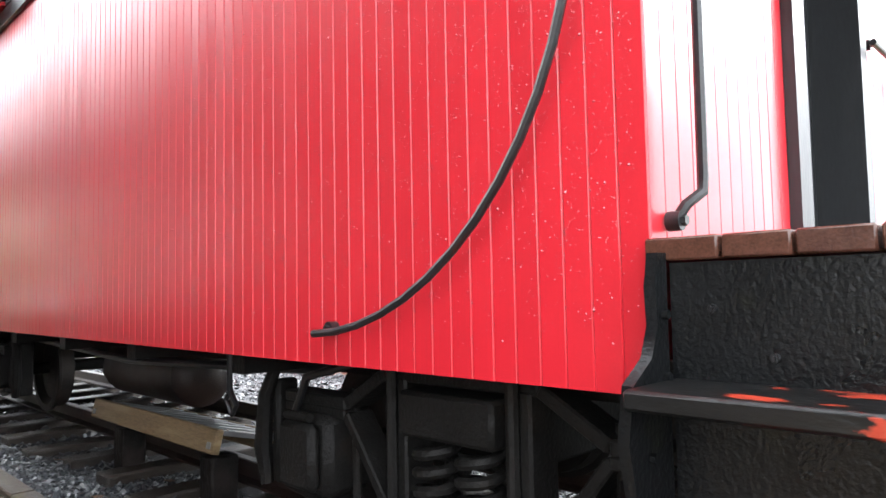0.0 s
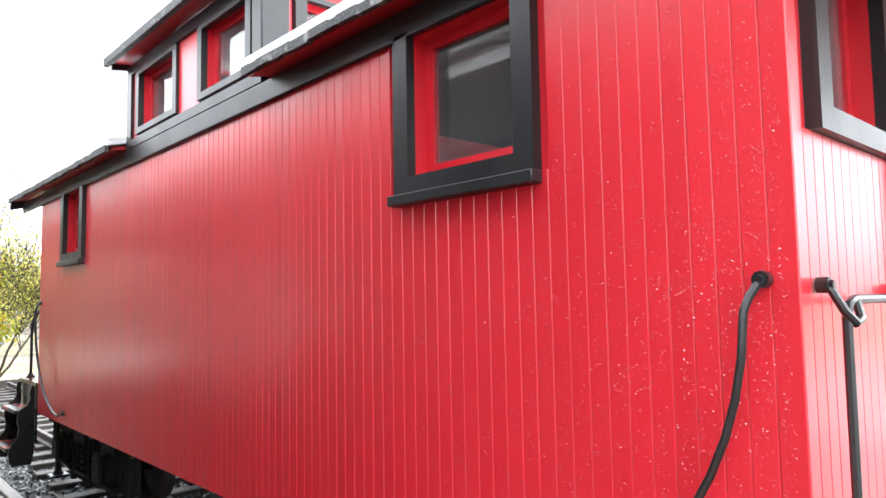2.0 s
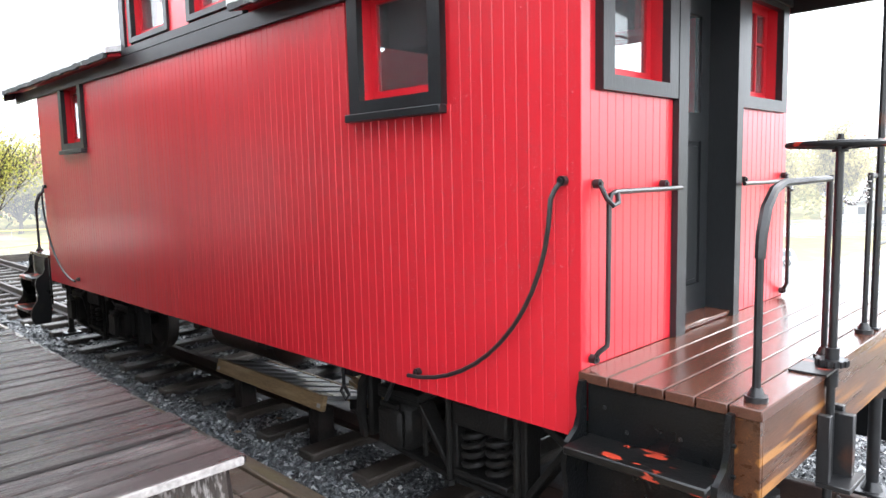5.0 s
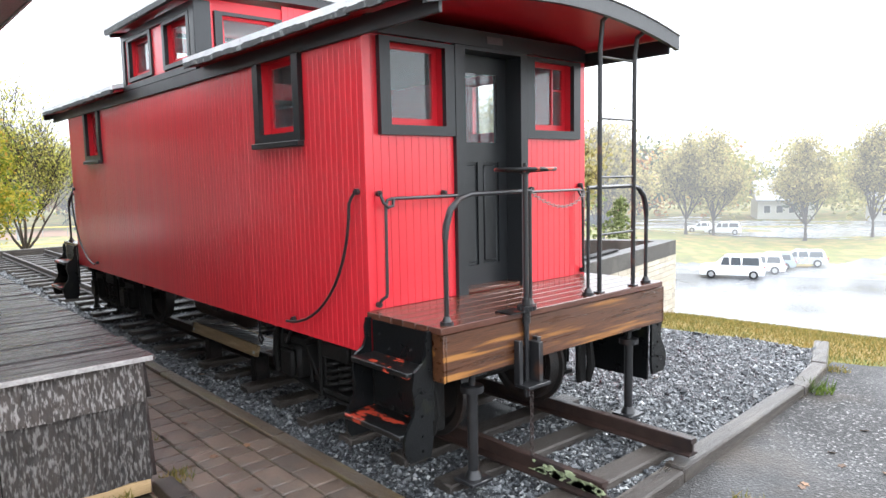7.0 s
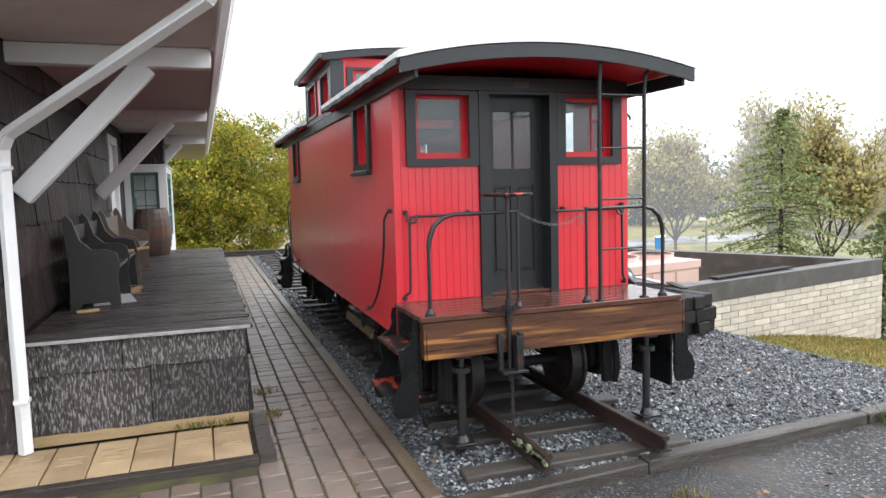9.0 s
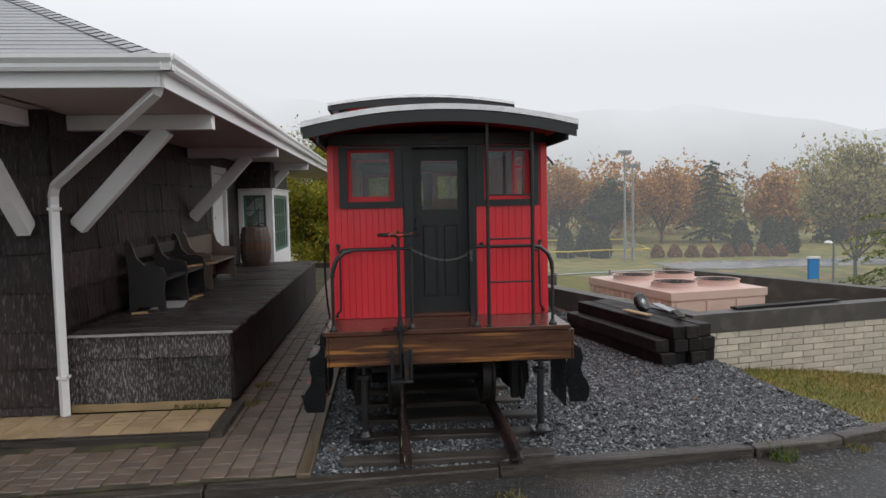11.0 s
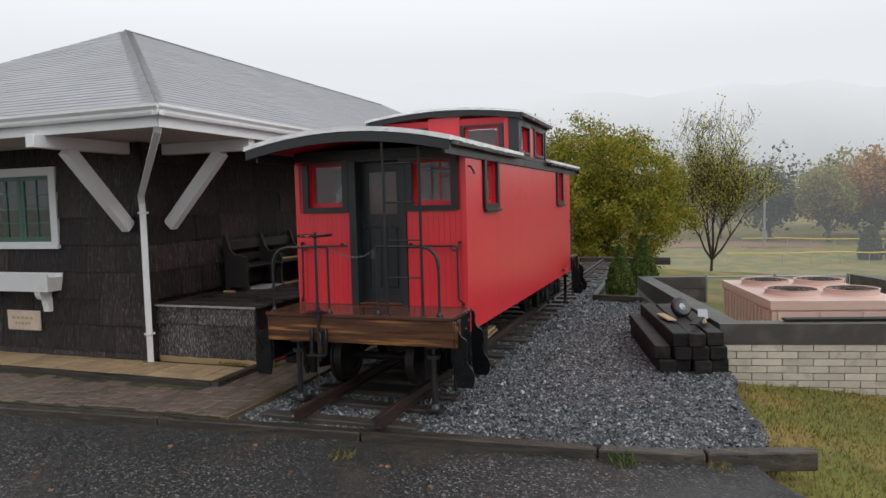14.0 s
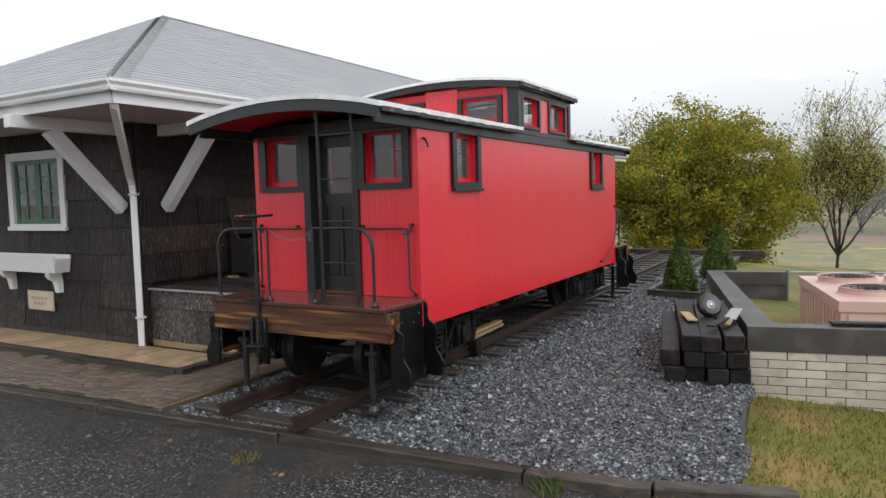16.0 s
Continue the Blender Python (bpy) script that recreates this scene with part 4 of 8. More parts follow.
# ---- trucks and gear under the floor ----
def truck(yc):
    """A four-wheeled arch-bar truck with coil springs between its columns."""
    z = 0.53
    for sx, x in ((-1, 1.50), (1, 3.13)):
        bm = bmesh.new()

        def bar(pts, w, h):
            for p, q in zip(pts, pts[1:]):
                beam(bm, (x, yc + p[0], p[1]), (x, yc + q[0], q[1]), w, h, 0.006)
        bar([(-0.86, 0.72), (-0.50, 0.72), (-0.30, 0.835), (0.30, 0.835), (0.50, 0.72), (0.86, 0.72)], 0.11, 0.04)
        bar([(-0.86, 0.685), (-0.50, 0.685), (-0.26, 0.375), (0.26, 0.375), (0.50, 0.685), (0.86, 0.685)], 0.11, 0.036)
        bar([(-0.86, 0.40), (-0.27, 0.335), (0.27, 0.335), (0.86, 0.40)], 0.11, 0.03)
        for d in (-0.235, 0.235):
            box(bm, x - 0.06, x + 0.06, yc + d - 0.045, yc + d + 0.045, 0.38, 0.83, 0.008)
            rod(bm, (x + sx * 0.075, yc + d, 0.31), (x + sx * 0.075, yc + d, 0.88), 0.018, n=8)
            for zz in (0.315, 0.865):
                rod(bm, (x + sx * 0.075, yc + d, zz), (x + sx * 0.075, yc + d, zz + 0.03), 0.034, n=6)
        side = part("truck_frame", bm, UNDER, caboose, "grimy black iron arch-bar truck side", smooth=False)
        for d in (-0.66, 0.66):
            bm = bmesh.new()
            box(bm, x - 0.10, x + 0.10, yc + d - 0.125, yc + d + 0.125, 0.405, 0.68, 0.03)
            lid = sorted((x + sx * 0.10, x + sx * 0.15))
            box(bm, *lid, yc + d - 0.10, yc + d + 0.10, 0.43, 0.655, 0.02)
            rod(bm, (x + sx * 0.13, yc + d - 0.07, 0.675), (x + sx * 0.13, yc + d + 0.07, 0.675), 0.016, n=8)
            for e in (-0.155, 0.155):
                rod(bm, (x, yc + d + e, 0.37), (x, yc + d + e, 0.77), 0.016, n=8)
            part("journal_box", bm, UNDER, side)
        for d in (-0.085, 0.085):
            bm = bmesh.new()
            turns = 4
            pts = [(x + sx * 0.035 + 0.058 * math.cos(a), yc + d + 0.058 * math.sin(a), 0.44 + 0.21 * a / (2 * math.pi * turns)) for a in [2 * math.pi * turns * j / 56 for j in range(57)]]
            tube(bm, pts, 0.0175, 7)
            part("coil_spring", bm, UNDER, side, "greasy coil spring")
        part("spring_plank", B(x - 0.10, x + 0.10, yc - 0.185, yc + 0.185, 0.395, 0.425, bevel=0.006), UNDER, side)
        part("bolster_end", B(x - 0.10, x + 0.10, yc - 0.185, yc + 0.185, 0.668, 0.80, bevel=0.012), UNDER, side)
        # brake hanger and shoe outside the wheels
        for d in (-1.02, 1.02):
            s_ = 1 if d > 0 else -1
            bm = bmesh.new()
            tube(bm, [(x + sx * 0.02, yc + d * 0.93, 0.86), (x + sx * 0.02, yc + d + s_ * 0.03, 0.70), (x + sx * 0.02, yc + d + s_ * 0.05, 0.50), (x + sx * 0.02, yc + d + s_ * 0.02, 0.36)], [0.02, 0.03, 0.036, 0.026], 8)
            beam(bm, (x - sx * 0.05, yc + d, 0.36), (x - sx * 0.05, yc + d, 0.76), 0.10, 0.05, 0.015, up=(0, 1, 0))
            part("brake_hanger", bm, UNDER, side, "grimy brake hanger and shoe")
    bm = B(1.62, 3.01, yc - 0.16, yc + 0.16, z + 0.05, z + 0.25, bevel=0.01)
    part("bolster", bm, UNDER, caboose)
    for d in (-0.66, 0.66):
        bm = bmesh.new()
        rod(bm, (1.62, yc + d, z), (3.01, yc + d, z), 0.05)
        axle = part("axle", bm, UNDER, caboose)
        for x, s_ in ((1.86, 1), (2.81, -1)):
            bm = bmesh.new()
            m = Matrix.Translation((x, yc + d, z)) @ Matrix.Rotation(math.pi / 2 * -s_, 4, "Y")
            prof = [(0.07, -0.06), (0.1, -0.05), (0.25, -0.03), (0.27, -0.05), (0.315, -0.05), (0.325, 0.04), (0.355, 0.05), (0.355, 0.075), (0.30, 0.075), (0.25, 0.03), (0.08, 0.05)]
            lathe(bm, prof, (0, 0, 0), 28)
            bmesh.ops.transform(bm, matrix=m, verts=bm.verts)
            part("wheel", bm, WHEEL, axle, "rusty flanged iron wheel")


truck(1.42)
truck(7.05)
bm = bmesh.new()
for x in (1.75, 2.2, 2.5, 2.95):
    box(bm, x - 0.06, x + 0.06, S + 0.02, N - 0.02, 0.78, 0.912)
box(bm, 1.25, 3.42, S - 0.5, S + 0.0, 0.86, 0.95)
box(bm, 1.25, 3.42, N + 0.0, N + 0.5, 0.86, 0.95)
for y in (0.7, 2.4, 3.4, 4.4, 5.4, 6.4, 7.75):
    box(bm, 1.32, 3.40, y - 0.05, y + 0.05, 0.80, 0.905)
part("underframe", bm, UNDER, caboose, "dark timber underframe", smooth=False)
bm = bmesh.new()
m = Matrix.Rotation(math.pi / 2, 4, "X")
lathe(bm, [(0.02, -0.62), (0.14, -0.60), (0.2, -0.54), (0.2, 0.54), (0.14, 0.60), (0.02, 0.62)], (0, 0, 0), 20)
bmesh.ops.transform(bm, matrix=Matrix.Translation((2.0, 4.6, 0.62)) @ m, verts=bm.verts)
part("air_tank", bm, RUST, caboose, "brown rusty air tank")
bm = bmesh.new()
tube(bm, [(1.30, 2.42, 0.90), (1.30, 2.42, 0.74), (1.30, 2.45, 0.70), (1.30, 2.40, 0.655), (1.30, 2.37, 0.69), (1.30, 2.42, 0.74)], 0.011)
part("hanging_hook", bm, IRON, caboose, "twisted iron hook")
bm = bmesh.new()
tube(bm, [(1.28, 7.4, 0.90), (1.28, 7.4, 0.78), (1.28, 7.43, 0.74), (1.28, 7.38, 0.70), (1.28, 7.37, 0.76)], 0.011)
part("hanging_hook", bm, IRON, caboose, "twisted iron hook")
bm = bmesh.new()
tube(bm, [(1.5, 1.9, 0.86), (1.42, 2.1, 0.80), (1.42, 2.2, 0.62), (1.5, 2.25, 0.5)], 0.016)
tube(bm, [(1.6, 2.2, 0.8), (1.55, 4.0, 0.74), (1.6, 6.3, 0.8)], 0.02)
part("brake_pipe", bm, IRON, caboose)

# ---- track ----
tie_me = finish("tie", B(-0.95, 0.95, -0.09, 0.09, -0.1, 0.0, bevel=0.012), TIE)
track = thing("track", (CX, 0.0, 0.0), "narrow railway track on wet wooden ties", "track", kind="structure")
TZ = 0.115
rng = random.Random(3)
y = -0.42
i = 0
while y < 18.6:
    ob = new("tie", tie_me)
    ob.parent = track
    ob.matrix_parent_inverse = track.matrix_basis.inverted()
    ob.matrix_basis = Matrix.Translation((CX + 0.02 + rng.uniform(-0.07, 0.07), y, TZ - rng.uniform(0, 0.02))) @ Matrix.Rotation(rng.uniform(-0.03, 0.03), 4, "Z")
    y += rng.uniform(0.52, 0.60) if i != 0 else 0.62
    i += 1
RAILP = [(-0.055, 0), (0.055, 0), (0.055, 0.012), (0.012, 0.025), (0.010, 0.085), (0.03, 0.092), (0.03, 0.112), (0.024, 0.118), (-0.024, 0.118), (-0.03, 0.112), (-0.03, 0.092), (-0.010, 0.085), (-0.012, 0.025), (-0.055, 0.012)]
for xr, y0 in ((1.93, -0.66), (2.905, -0.68)):
    part("rail", prism(bmesh.new(), [(xr + u, TZ + v) for u, v in RAILP], "y", y0, 18.4), RUST, track, "rust-brown steel rail")
rr = random.Random(8)
bm = bmesh.new()
for k in range(46):
    y = -0.64 + abs(rr.gauss(0, 0.17)) + 0.12 * (k % 3)
    z = TZ + rr.uniform(0.012, 0.10)
    r = rr.uniform(0.012, 0.045)
    cx_ = 1.93 - (0.013 if z < TZ + 0.088 else 0.031)
    pts = [(y + r * (1 + 0.3 * math.sin(3 * a + k)) * math.cos(a), z + 0.6 * r * math.sin(a)) for a in [2 * math.pi * j / 9 for j in range(9)]]
    prism(bm, pts, "x", cx_ - 0.004, cx_ + 0.003)
part("lichen", bm, LICHEN, track, "pale green lichen crust")


# ---- paving between the track and the station ----
def run_of(name, mesh, parent, at, turn=0.0):
    ob = new(name, mesh)
    ob.parent = parent
    ob.matrix_parent_inverse = parent.matrix_basis.inverted() if parent.parent is None else Matrix()
    ob.matrix_basis = Matrix.Translation(at) @ Matrix.Rotation(turn, 4, "Z")
    return ob


PZ = 0.09
bm = bmesh.new()
slab(bm, [(-12, curb_y(-12) + 0.1), (1.0, curb_y(1.0) + 0.1), (1.0, 19.0), (-12, 19.0)], -0.3, PZ - 0.012)
pavement = structure("pavement", bm, JOINT, "mossy sand bed between grey-brown pavers", smooth=False)

# kerb timbers along the yard
rngk = random.Random(11)
kerb = thing("kerb", (0, -0.7, RZ), "wet dark landscape-timber kerb along the yard", "kerb", kind="structure")
xk = -14.0
while xk < 7.0:
    ln = min(rngk.uniform(2.3, 2.6) if xk < 4.9 else 0.95, 7.05 - xk)
    bm = bmesh.new()
    beam(bm, (xk + 0.006, curb_y(xk) + rngk.uniform(-0.01, 0.01), -0.015 + rngk.uniform(-0.008, 0.008)), (xk + ln - 0.006, curb_y(xk + ln) + rngk.uniform(-0.01, 0.01), -0.015 + rngk.uniform(-0.008, 0.008)), 0.15, 0.18, 0.014)
    part("timber", bm, CURB, kerb)
    xk += ln
edging = thing("edging", (1.05, 9, 0), "wet brown edging boards beside the gravel", "edging", kind="structure")
for y0, y1 in ((-0.72, 1.7), (1.705, 4.1), (4.105, 6.5), (6.505, 8.9), (8.905, 11.3), (11.305, 13.7), (13.705, 16.1), (16.105, 18.5)):
    part("timber", beam(bmesh.new(), (1.06, y0, 0.03), (1.06, y1, 0.03), 0.12, 0.16, 0.01), EDGING, edging)
bm = bmesh.new()
beam(bm, (-1.5, 18.8, 0.12), (5.2, 18.8, 0.12), 0.16, 0.26, 0.012)
solid("timber_wall", bm, CURB, "low dark timber wall across the end of the track", "low wall")

# tan memorial tiles on a raised strip along the station
slab_t = thing("tile_strip", (-4.0, 0.85, PZ), "strip of tan engraved memorial tiles in a timber border", "paving", kind="structure")
part("tile_bed", B(-9.6, 0.0, 0.44, 1.25, PZ - 0.05, PZ + 0.028), JOINT, slab_t)
part("timber", B(-9.6, 0.02, 0.34, 0.44, PZ - 0.06, PZ + 0.055, bevel=0.006), CURB, slab_t, "wet border timber")
part("timber", B(0.022, 0.15, 0.36, 1.42, PZ - 0.06, PZ + 0.07, bevel=0.006), CURB, slab_t, "wet grey border timber")
tile_me = finish("tile", B(-0.142, 0.142, -0.385, 0.385, -0.03, 0.0, bevel=0.006), TILE)
rt = random.Random(4)
k = 0
x = -0.155
while x > -9.5:
    t_ob = run_of("tile", tile_me, slab_t, (x, 0.84, PZ + 0.045 + rt.uniform(-0.002, 0.003)), rt.uniform(-0.006, 0.006))
    if k < 12:
        bm = bmesh.new()
        for row in range(rt.choice((2, 3))):
            w = rt.uniform(0.07, 0.11)
            yr = 0.84 + 0.22 - row * 0.055 - rt.choice((0, 0.2))
            box(bm, x - w, x + w, yr - 0.012, yr + 0.012, PZ + 0.044, PZ + 0.0505)
        part("engraving", bm, ENGRAVE, slab_t, "worn engraved lines")
    x -= 0.295
    k += 1

# ---- station: bark-clad wooden building with a hipped roof ----
SX, SY = -1.765, 1.25
SWX, SNY = -8.2, 17.5
SWIN = (-5.03, -3.43, 1.85, 3.13)
wall_south = structure("wall_south", pierced(bmesh.new(), "y", SY + 0.03, SY + 0.22, SWX, SX - 0.03, 0.05, 3.6, [(SWIN[0] + 0.12, SWIN[1] - 0.12, SWIN[2] + 0.1, SWIN[3] - 0.12)]), BARK, "dark chestnut-bark clad station wall", smooth=False)
wall_east = structure("wall_east", pierced(bmesh.new(), "x", SX - 0.22, SX - 0.03, SY + 0.222, SNY, 0.05, 3.6, [(8.15, 9.15, 0.96, 3.05)]), BARK, "dark chestnut-bark clad station wall", smooth=False)
structure("wall_west", B(SWX, SWX + 0.2, SY + 0.222, SNY, 0.05, 3.6), BARK, smooth=False)
structure("wall_north", B(SWX + 0.2, SX - 0.222, SNY - 0.2, SNY, 0.05, 3.6), BARK, smooth=False)
rb = random.Random(21)
ZC = [0.14, 0.245, 0.66, 1.06, 1.48, 1.90, 2.32, 2.74, 3.16, 3.45]


def bark_panel(axis, face, out, a, b, z0, z1, parent, mat=BARK, jut=0.034):
    """One overlapping slab of bark, its lower edge proud of the course below."""
    bm = bmesh.new()
    g = 0.004
    k = max(2, int((b - a) / 0.12))
    ev = [rb.uniform(-0.012, 0.008) for _ in range(k + 1)]
    low, top, lowb, topb = [], [], [], []
    for i in range(k + 1):
        u = a + g + (b - a - 2 * g) * i / k
        wob = rb.uniform(-0.004, 0.004)
        pts = ((face + out * (jut + wob), z0 + ev[i]), (face + out * (0.006 + wob), z1 + 0.012), (face - out * 0.028, z0 + ev[i]), (face - out * 0.028, z1 + 0.012))
        for lst, (d, z) in zip((low, top, lowb, topb), pts):
            lst.append(bm.verts.new((d, u, z) if axis == "x" else (u, d, z)))
    for i in range(k):
        bm.faces.new((low[i], low[i + 1], top[i + 1], top[i]))
        bm.faces.new((lowb[i], topb[i], topb[i + 1], lowb[i + 1]))
        bm.faces.new((low[i], lowb[i], lowb[i + 1], low[i + 1]))
        bm.faces.new((top[i], top[i + 1], topb[i + 1], topb[i]))
    for i in (0, k):
        bm.faces.new((low[i], top[i], topb[i], lowb[i]))
    ob = new("bark_panel", finish("bark_panel", bm, mat, False))
    ob.parent = parent
    if parent.parent is None:
        ob.matrix_parent_inverse = parent.matrix_basis.inverted()
    return ob


def clad(axis, face, out, a0, a1, zs, parent, holes=(), mat=BARK, wide=(0.55, 1.15)):
    for z0, z1 in zip(zs, zs[1:]):
        u = a0
        while u < a1 - 0.01:
            w = rb.uniform(*wide)
            v = min(u + w, a1)
            if a1 - v < 0.25:
                v = a1
            spans = [(u, v, z0, z1)]
            for ha, hb, hz0, hz1 in holes:
                nxt = []
                for p, q, za, zb in spans:
                    if q <= ha or p >= hb or zb <= hz0 or za >= hz1:
                        nxt.append((p, q, za, zb))
                        continue
                    if p < ha:
                        nxt.append((p, ha, za, zb))
                    if q > hb:
                        nxt.append((hb, q, za, zb))
                    if za < hz0 - 0.02:
                        nxt.append((max(p, ha), min(q, hb), za, hz0))
                    if zb > hz1 + 0.02:
                        nxt.append((max(p, ha), min(q, hb), hz1, zb))
                spans = nxt
            for p, q, za, zb in spans:
                if q - p > 0.03 and zb - za > 0.04:
                    bark_panel(axis, face, out, p, q, za, zb, parent, mat)
            u = v


clad("y", SY, -1, SWX, SX, ZC, wall_south, [SWIN])
clad("x", SX, 1, SY + 0.03, 10.2, [z for z in ZC if z > 0.7] + [], wall_east, [(8.0, 9.3, 0.9, 3.2)])
bark_panel("x", SX, 1, SY + 0.03, 1.45, 0.14, 0.66, wall_east)
bark_panel("x", SX, 1, SY + 0.03, 1.45, 0.66, 1.06, wall_east)

# south window with green casements
win = thing("window_1", (-4.23, SY, 2.5), "white-trimmed station window with green many-paned casements", "window", kind="structure")
a0, a1, z0, z1 = SWIN
part("window_frame", pierced(bmesh.new(), "y", SY - 0.05, SY + 0.1, a0, a1, z0, z1, [(a0 + 0.14, a1 - 0.14, z0 + 0.1, z1 - 0.13)]), WHITE, win, "white wooden casing", smooth=False)
part("window_sill", B(a0 - 0.02, a1 + 0.02, SY - 0.085, SY - 0.052, z0 - 0.01, z0 + 0.06, bevel=0.006), WHITE, win)
xm = (a0 + a1) / 2
for p, q in ((a0 + 0.14, xm - 0.004), (xm + 0.004, a1 - 0.14)):
    b0, b1 = z0 + 0.1, z1 - 0.13
    cols = [p + 0.06 + (q - p - 0.12) * i / 2 for i in range(3)]
    rows = [b0 + 0.07 + (b1 - b0 - 0.13) * i / 4 for i in range(5)]
    holes = [(cols[i] + 0.01, cols[i + 1] - 0.01, rows[j] + 0.01, rows[j + 1] - 0.01) for i in range(2) for j in range(4)]
    cas = part("casement", pierced(bmesh.new(), "y", SY + 0.0, SY + 0.04, p, q, b0, b1, holes), GREEN, win, "dark green casement", smooth=False)
    for h in holes:
        part("pane", B(h[0], h[1], SY + 0.016, SY + 0.022, h[2], h[3]), GLASS, cas, smooth=False).visible_shadow = False
# dark slab added behind the window; its colour stands in for the unlit room
structure("unlit_backing", B(SWX + 0.25, SX - 0.25, SY + 2.5, SY + 2.6, 0.05, 3.4), DARKIN)

# window box and plaque
planter = thing("window_box", (-4.48, SY, 1.3), "empty white wooden window box on brackets", "planter")
bm = bmesh.new()
prism(bm, [(SY - 0.32, 1.46), (SY - 0.27, 1.18), (SY - 0.02, 1.18), (SY - 0.02, 1.46), (SY - 0.045, 1.46), (SY - 0.045, 1.40), (SY - 0.285, 1.40), (SY - 0.295, 1.46)], "x", -5.50, -3.46)
for e, d in ((-5.50, -0.06), (-3.46, 0.06)):
    bm.verts.ensure_lookup_table()
    for v in bm.verts:
        if abs(v.co.x - e) < 0.01 and v.co.z > 1.3:
            v.co.x += d
part("trough", bm, WHITE, planter, smooth=False)
for x in (-5.05, -3.72):
    bm = bmesh.new()
    prism(bm, [(SY - 0.02, 1.18), (SY - 0.24, 1.18), (SY - 0.24, 1.12), (SY - 0.20, 1.06), (SY - 0.13, 1.03), (SY - 0.11, 0.95), (SY - 0.09, 0.84), (SY - 0.02, 0.84)], "x", x - 0.06, x + 0.06)
    part("bracket", bm, WHITE, planter, "white scrolled bracket")
plaque = thing("plaque", (-4.28, SY, 0.68), "pale stone plaque with worn lettering on the bark wall", "plaque")
part("stone", B(-4.64, -3.92, SY - 0.06, SY - 0.024, 0.515, 0.84, bevel=0.012), material("plaque_stone", (0.52, 0.42, 0.33), rough=0.7, vary=0.2), plaque)
for zz, w in ((0.72, 0.24), (0.63, 0.18)):
    for k in range(5):
        xx = -4.28 - w + 2 * w * k / 5
        part("lettering", B(xx, xx + 2 * w / 5 - 0.03, SY - 0.064, SY - 0.059, zz - 0.02, zz + 0.02), ENGRAVE, plaque, "worn unreadable lettering")

# hipped roof with courses of shingles
EX, EY, EZ = -0.08, -0.22, 3.66
PX, PY, PZZ = -5.12, 4.62, 6.15
RNY = 22.0
EWX = 2 * PX - EX


def roof_face(e0, e1, r0, r1, parent, courses=40):
    """Shingle courses from the eave e0-e1 up to the ridge r0-r1, each lapping the one below."""
    e0, e1, r0, r1 = map(Vector, (e0, e1, r0, r1))
    nrm = (e1 - e0).cross(r0 - e0).normalized()
    if nrm.z < 0:
        nrm = -nrm
    bm = bmesh.new()
    rs = random.Random(31)
    for k in range(courses):
        t0, t1 = k / courses, min(1.0, (k + 1.3) / courses)
        a, b, c, d = e0.lerp(r0, t0), e1.lerp(r1, t0), e1.lerp(r1, t1), e0.lerp(r0, t1)
        n = max(1, int((b - a).length / 0.9))
        for i in range(n):
            u, w = i / n, (i + 1) / n
            j = nrm * (0.007 + rs.uniform(0, 0.004))
            q = [a.lerp(b, u) + j, a.lerp(b, w) + j, d.lerp(c, w) + nrm * 0.002, d.lerp(c, u) + nrm * 0.002]
            vs = [bm.verts.new(p) for p in q] + [bm.verts.new(q[0] - nrm * 0.02), bm.verts.new(q[1] - nrm * 0.02)]
            if (q[2] - q[3]).length > 0.002:
                bm.faces.new(vs[:4])
            bm.faces.new((vs[0], vs[4], vs[5], vs[1]))
    ob = part("shingle_courses", bm, ROOFSH, parent, "grey asphalt shingle courses", smooth=False)
    return tagged(ob, kind="stuff")


roof_s = structure("station_roof", bmesh.new(), ROOFSH, "grey shingled hipped station roof")
bm = bmesh.new()
vs = [bm.verts.new(p) for p in ((EX, EY, EZ - 0.01), (EX, RNY, EZ - 0.01), (EWX, RNY, EZ - 0.01), (EWX, EY, EZ - 0.01), (PX, PY, PZZ - 0.01), (PX, RNY - 4.8, PZZ - 0.01))]
for f in ((0, 1, 5, 4), (1, 2, 5), (2, 3, 4, 5), (3, 0, 4), (0, 3, 2, 1)):
    bm.faces.new([vs[i] for i in f])
bmesh.ops.recalc_face_normals(bm, faces=bm.faces)
bm.to_mesh(roof_s.data)
bm.free()
roof_face((EX, EY, EZ), (EX, RNY, EZ), (PX, PY, PZZ), (PX, RNY - 4.8, PZZ), roof_s)
roof_face((EWX, EY, EZ), (EX, EY, EZ), (PX, PY, PZZ), (PX, PY, PZZ), roof_s)
bm = bmesh.new()
ridge_a, ridge_b = Vector((PX, PY, PZZ)), Vector((PX, RNY - 4.8, PZZ))
for p0, p1, n0, n1 in (((EX, EY, EZ), ridge_a, (0, -1), (1, 0)), (ridge_a, ridge_b, (1, 0), (-1, 0))):
    a, b = Vector(p0), Vector(p1)
    n = int((b - a).length / 0.14)
    for (wx, wy) in (n0, n1):
        slope = (PZZ - EZ) / (PY - EY) if wy else (PZZ - EZ) / (EX - PX)
        d = (b - a).normalized()
        nrm = Vector((wx * slope, wy * slope, 1)).normalized()
        side = nrm.cross(d).normalized()
        if side.x * wx + side.y * wy < 0:
            side = -side
        for i in range(n):
            q0, q1 = a.lerp(b, i / n), a.lerp(b, (i + 1) / n)
            bm.faces.new([bm.verts.new(p) for p in (q0 + nrm * 0.024, q0 + nrm * 0.024 + side * 0.13, q1 + nrm * 0.015 + side * 0.13, q1 + nrm * 0.015)])
